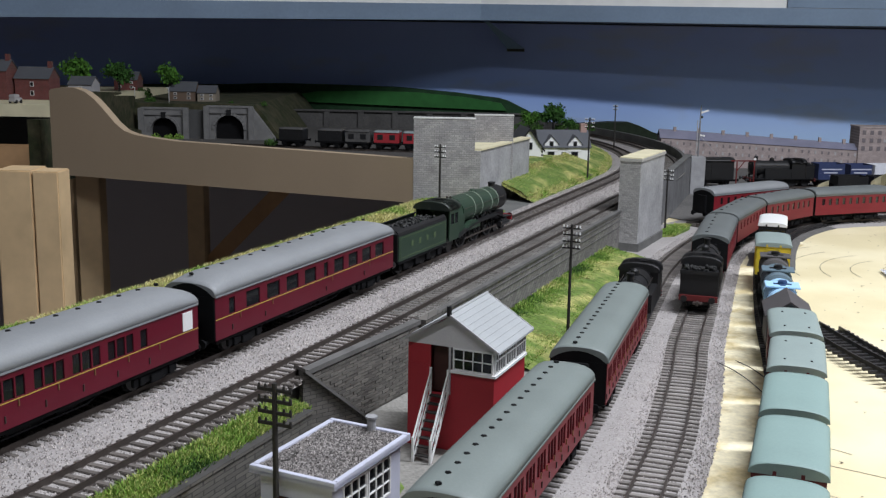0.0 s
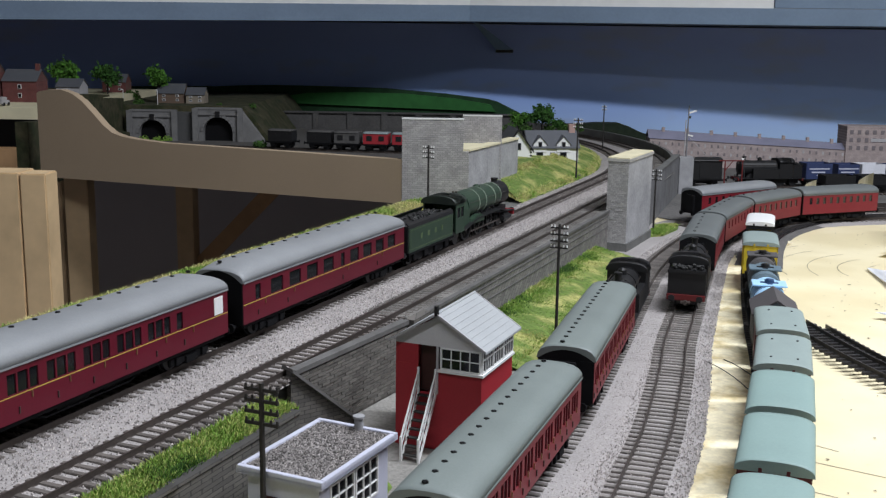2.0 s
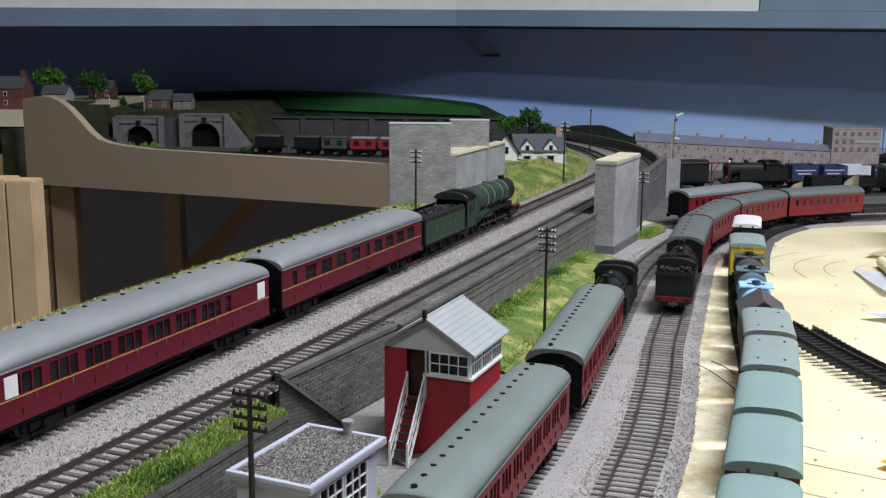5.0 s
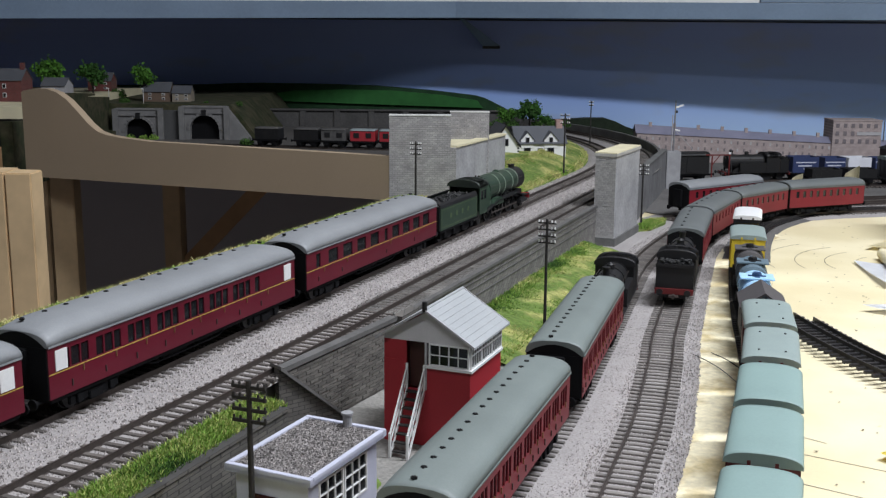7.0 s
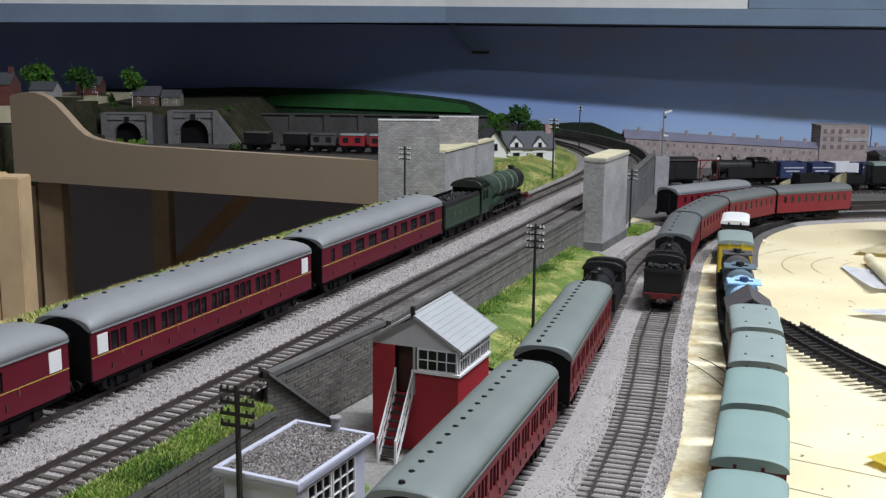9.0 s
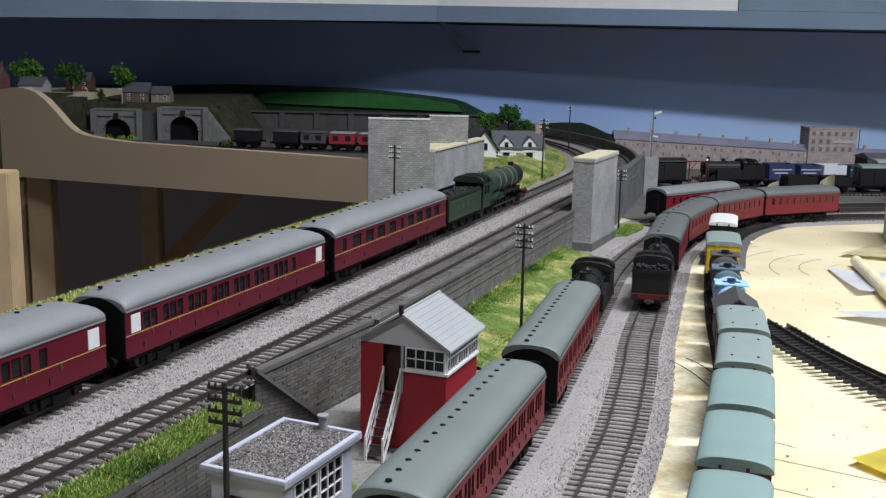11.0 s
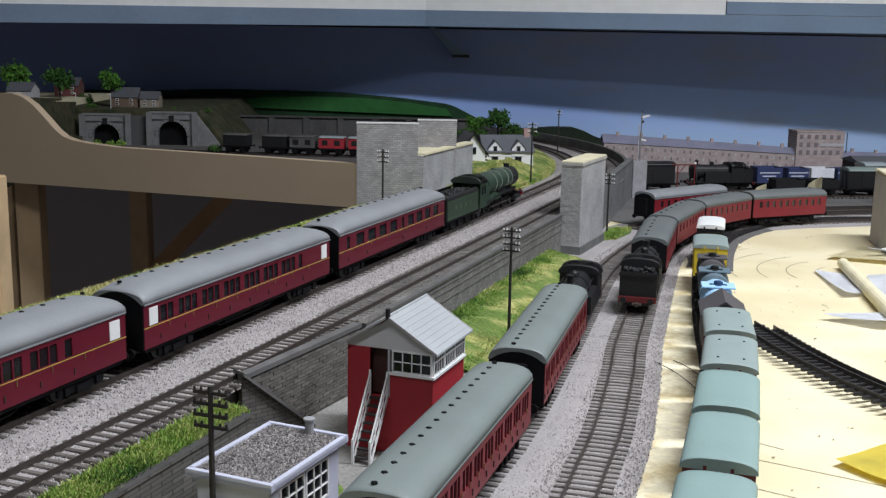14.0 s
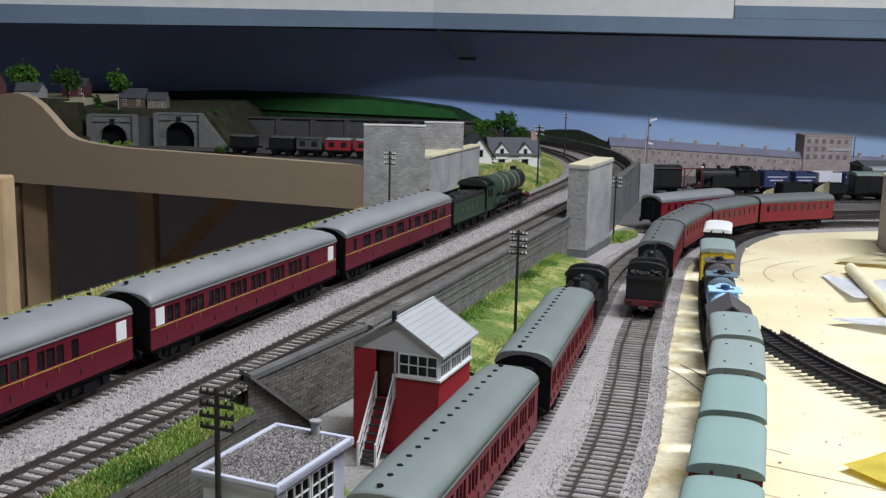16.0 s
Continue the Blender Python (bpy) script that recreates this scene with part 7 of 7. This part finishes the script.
for i in range(700):
    x, y = rnd.uniform(0.2, 0.75), rnd.uniform(0.5, 1.35)
    k, s, a = len(vs), rnd.uniform(0.0003, 0.0012), rnd.random() * 6
    vs += [(x + s * math.cos(a + q) * (1 if q % 3 else 2), y + s * math.sin(a + q), -0.0054 + 0.0003 * (q == 2)) for q in (0, 2, 4)]
    fs.append((k, k + 1, k + 2))
me = bpy.data.meshes.new("debris")
me.from_pydata(vs, [], fs)
me.materials.append(island_mat("dark_crumb", (0.16, 0.13, 0.09), 0.6))
tagged(new("debris", me), "scattered dark crumbs and glue specks on the board", "debris", "", "stuff")
for knots in (((0.171, 0.770), (0.182, 0.735), (0.189, 0.700), (0.192, 0.675)), ((0.190, 0.765), (0.197, 0.735), (0.203, 0.715))):
    wp = Path(knots)
    bm = bmesh.new()
    for i in range(10):
        a_, _ = wp.at(wp.length * i / 10)
        b_, _ = wp.at(wp.length * (i + 1) / 10)
        tube(bm, (a_.x, a_.y, -0.0050 + 0.002 * math.sin(i / 10 * 3.1)), (b_.x, b_.y, -0.0050 + 0.002 * math.sin((i + 1) / 10 * 3.1)), 0.00035, n=5)
    tagged(part("feed_wire", bm, SOOT), "thin black feed wire lying on the sand strip", "wire", "feed wires")

# loose chips in the ballast
def chips(name, path, a, b, o0, o1, z, n, seed, label, crown=0.0, stone=None):
    rs = np.random.RandomState(seed)
    s, o = a + rs.rand(n) * (b - a), o0 + rs.rand(n) * (o1 - o0)
    base = np.array([tuple(path.at(float(i), float(j))[0]) for i, j in zip(s, o)])
    r = 0.00035 + rs.rand(n) * 0.0004
    tet = np.array([(1, 0, -0.5), (-0.6, 0.8, -0.5), (-0.6, -0.8, -0.5), (0, 0, 0.9)])
    ang = rs.rand(n) * 6.28
    c, d = np.cos(ang), np.sin(ang)
    v = np.repeat(tet[None], n, 0) * (r[:, None, None]) * (0.7 + 0.6 * rs.rand(n, 4, 1))
    v = np.stack([v[..., 0] * c[:, None] - v[..., 1] * d[:, None], v[..., 0] * d[:, None] + v[..., 1] * c[:, None], v[..., 2]], -1)
    v[..., :2] += base[:, None, :]
    v[..., 2] += z + rs.rand(n)[:, None] * 0.0004 + (crown * np.clip(1 - np.abs(o - 0.03) / 0.03, 0, 1))[:, None]
    f = (np.array([(0, 1, 2), (0, 1, 3), (1, 2, 3), (2, 0, 3)])[None] + 4 * np.arange(n)[:, None, None]).reshape(-1, 3)
    me = bpy.data.meshes.new(name)
    me.from_pydata(v.reshape(-1, 3).tolist(), [], f.tolist())
    me.materials.append(stone or CHIP)
    return tagged(new(name, me), label, "ballast", "", "stuff")


CHIP = island_mat("granite_chip", (0.42, 0.385, 0.37), 0.6)
chips("ballast_chips", MAIN_DOWN, 0.1, 1.40, -0.026, 0.042, ZM - 0.0036, 38000, 91, "loose pale granite chips between the main line rails", 0.0007)
chips("ballast_chips", MAIN_DOWN, 0.1, 0.53, 0.040, 0.073, ZM - 0.0038, 9000, 94, "loose pale granite chips along the up line")
chips("ballast_chips", MAIN_DOWN, 0.5, 1.40, 0.040, 0.081, ZM - 0.0032, 20000, 95, "grimy dark chips along the up line", stone=island_mat("grimy_chip", (0.16, 0.15, 0.14), 0.7))
chips("ballast_chips", SIDING_B, 0.1, 1.15, -0.035, 0.0275, -0.0040, 30000, 92, "loose pale granite chips along the siding")
chips("ballast_chips", SIDING_A, 0.1, 1.15, -0.026, 0.048, -0.0040, 20000, 93, "loose pale granite chips along the siding")


def motions():
    run = [(0, -0.172), (0.5, -0.162), (1, -0.1525), (1.5, -0.142), (2, -0.131), (2.5, -0.121), (3, -0.110), (3.5, -0.099), (4, -0.0885), (4.5, -0.080), (5, -0.0715), (5.5, -0.063), (6, -0.0550), (6.5, -0.047), (7, -0.0385), (7.5, -0.0295), (8, -0.0200), (8.5, -0.0105), (9, 0), (9.5, 0.0098), (10, 0.0192), (10.5, 0.0285), (11, 0.0370), (11.5, 0.0452), (12, 0.0530), (12.5, 0.0592), (13, 0.0632), (13.5, 0.0648), (14, 0.065), (15, 0.065), (16, 0.065)]
    turn = math.degrees(math.atan2(-U.x, U.y))

    def go(ob, s0):
        walk(ob, [(t, pose(*main_at(s0 + d), ZM, 0, 0, turn)) for t, d in run])

    for t, s, hs in EXPRESS:
        go(t, s)
    go(TENDER, 0.012)
    go(ENGINE, 0.112)
    for w, x, y in DRIVERS:
        walk(w, [(t, pose(x, y, 0.0128, -math.degrees(d / 0.0128))) for t, d in run])


motions()
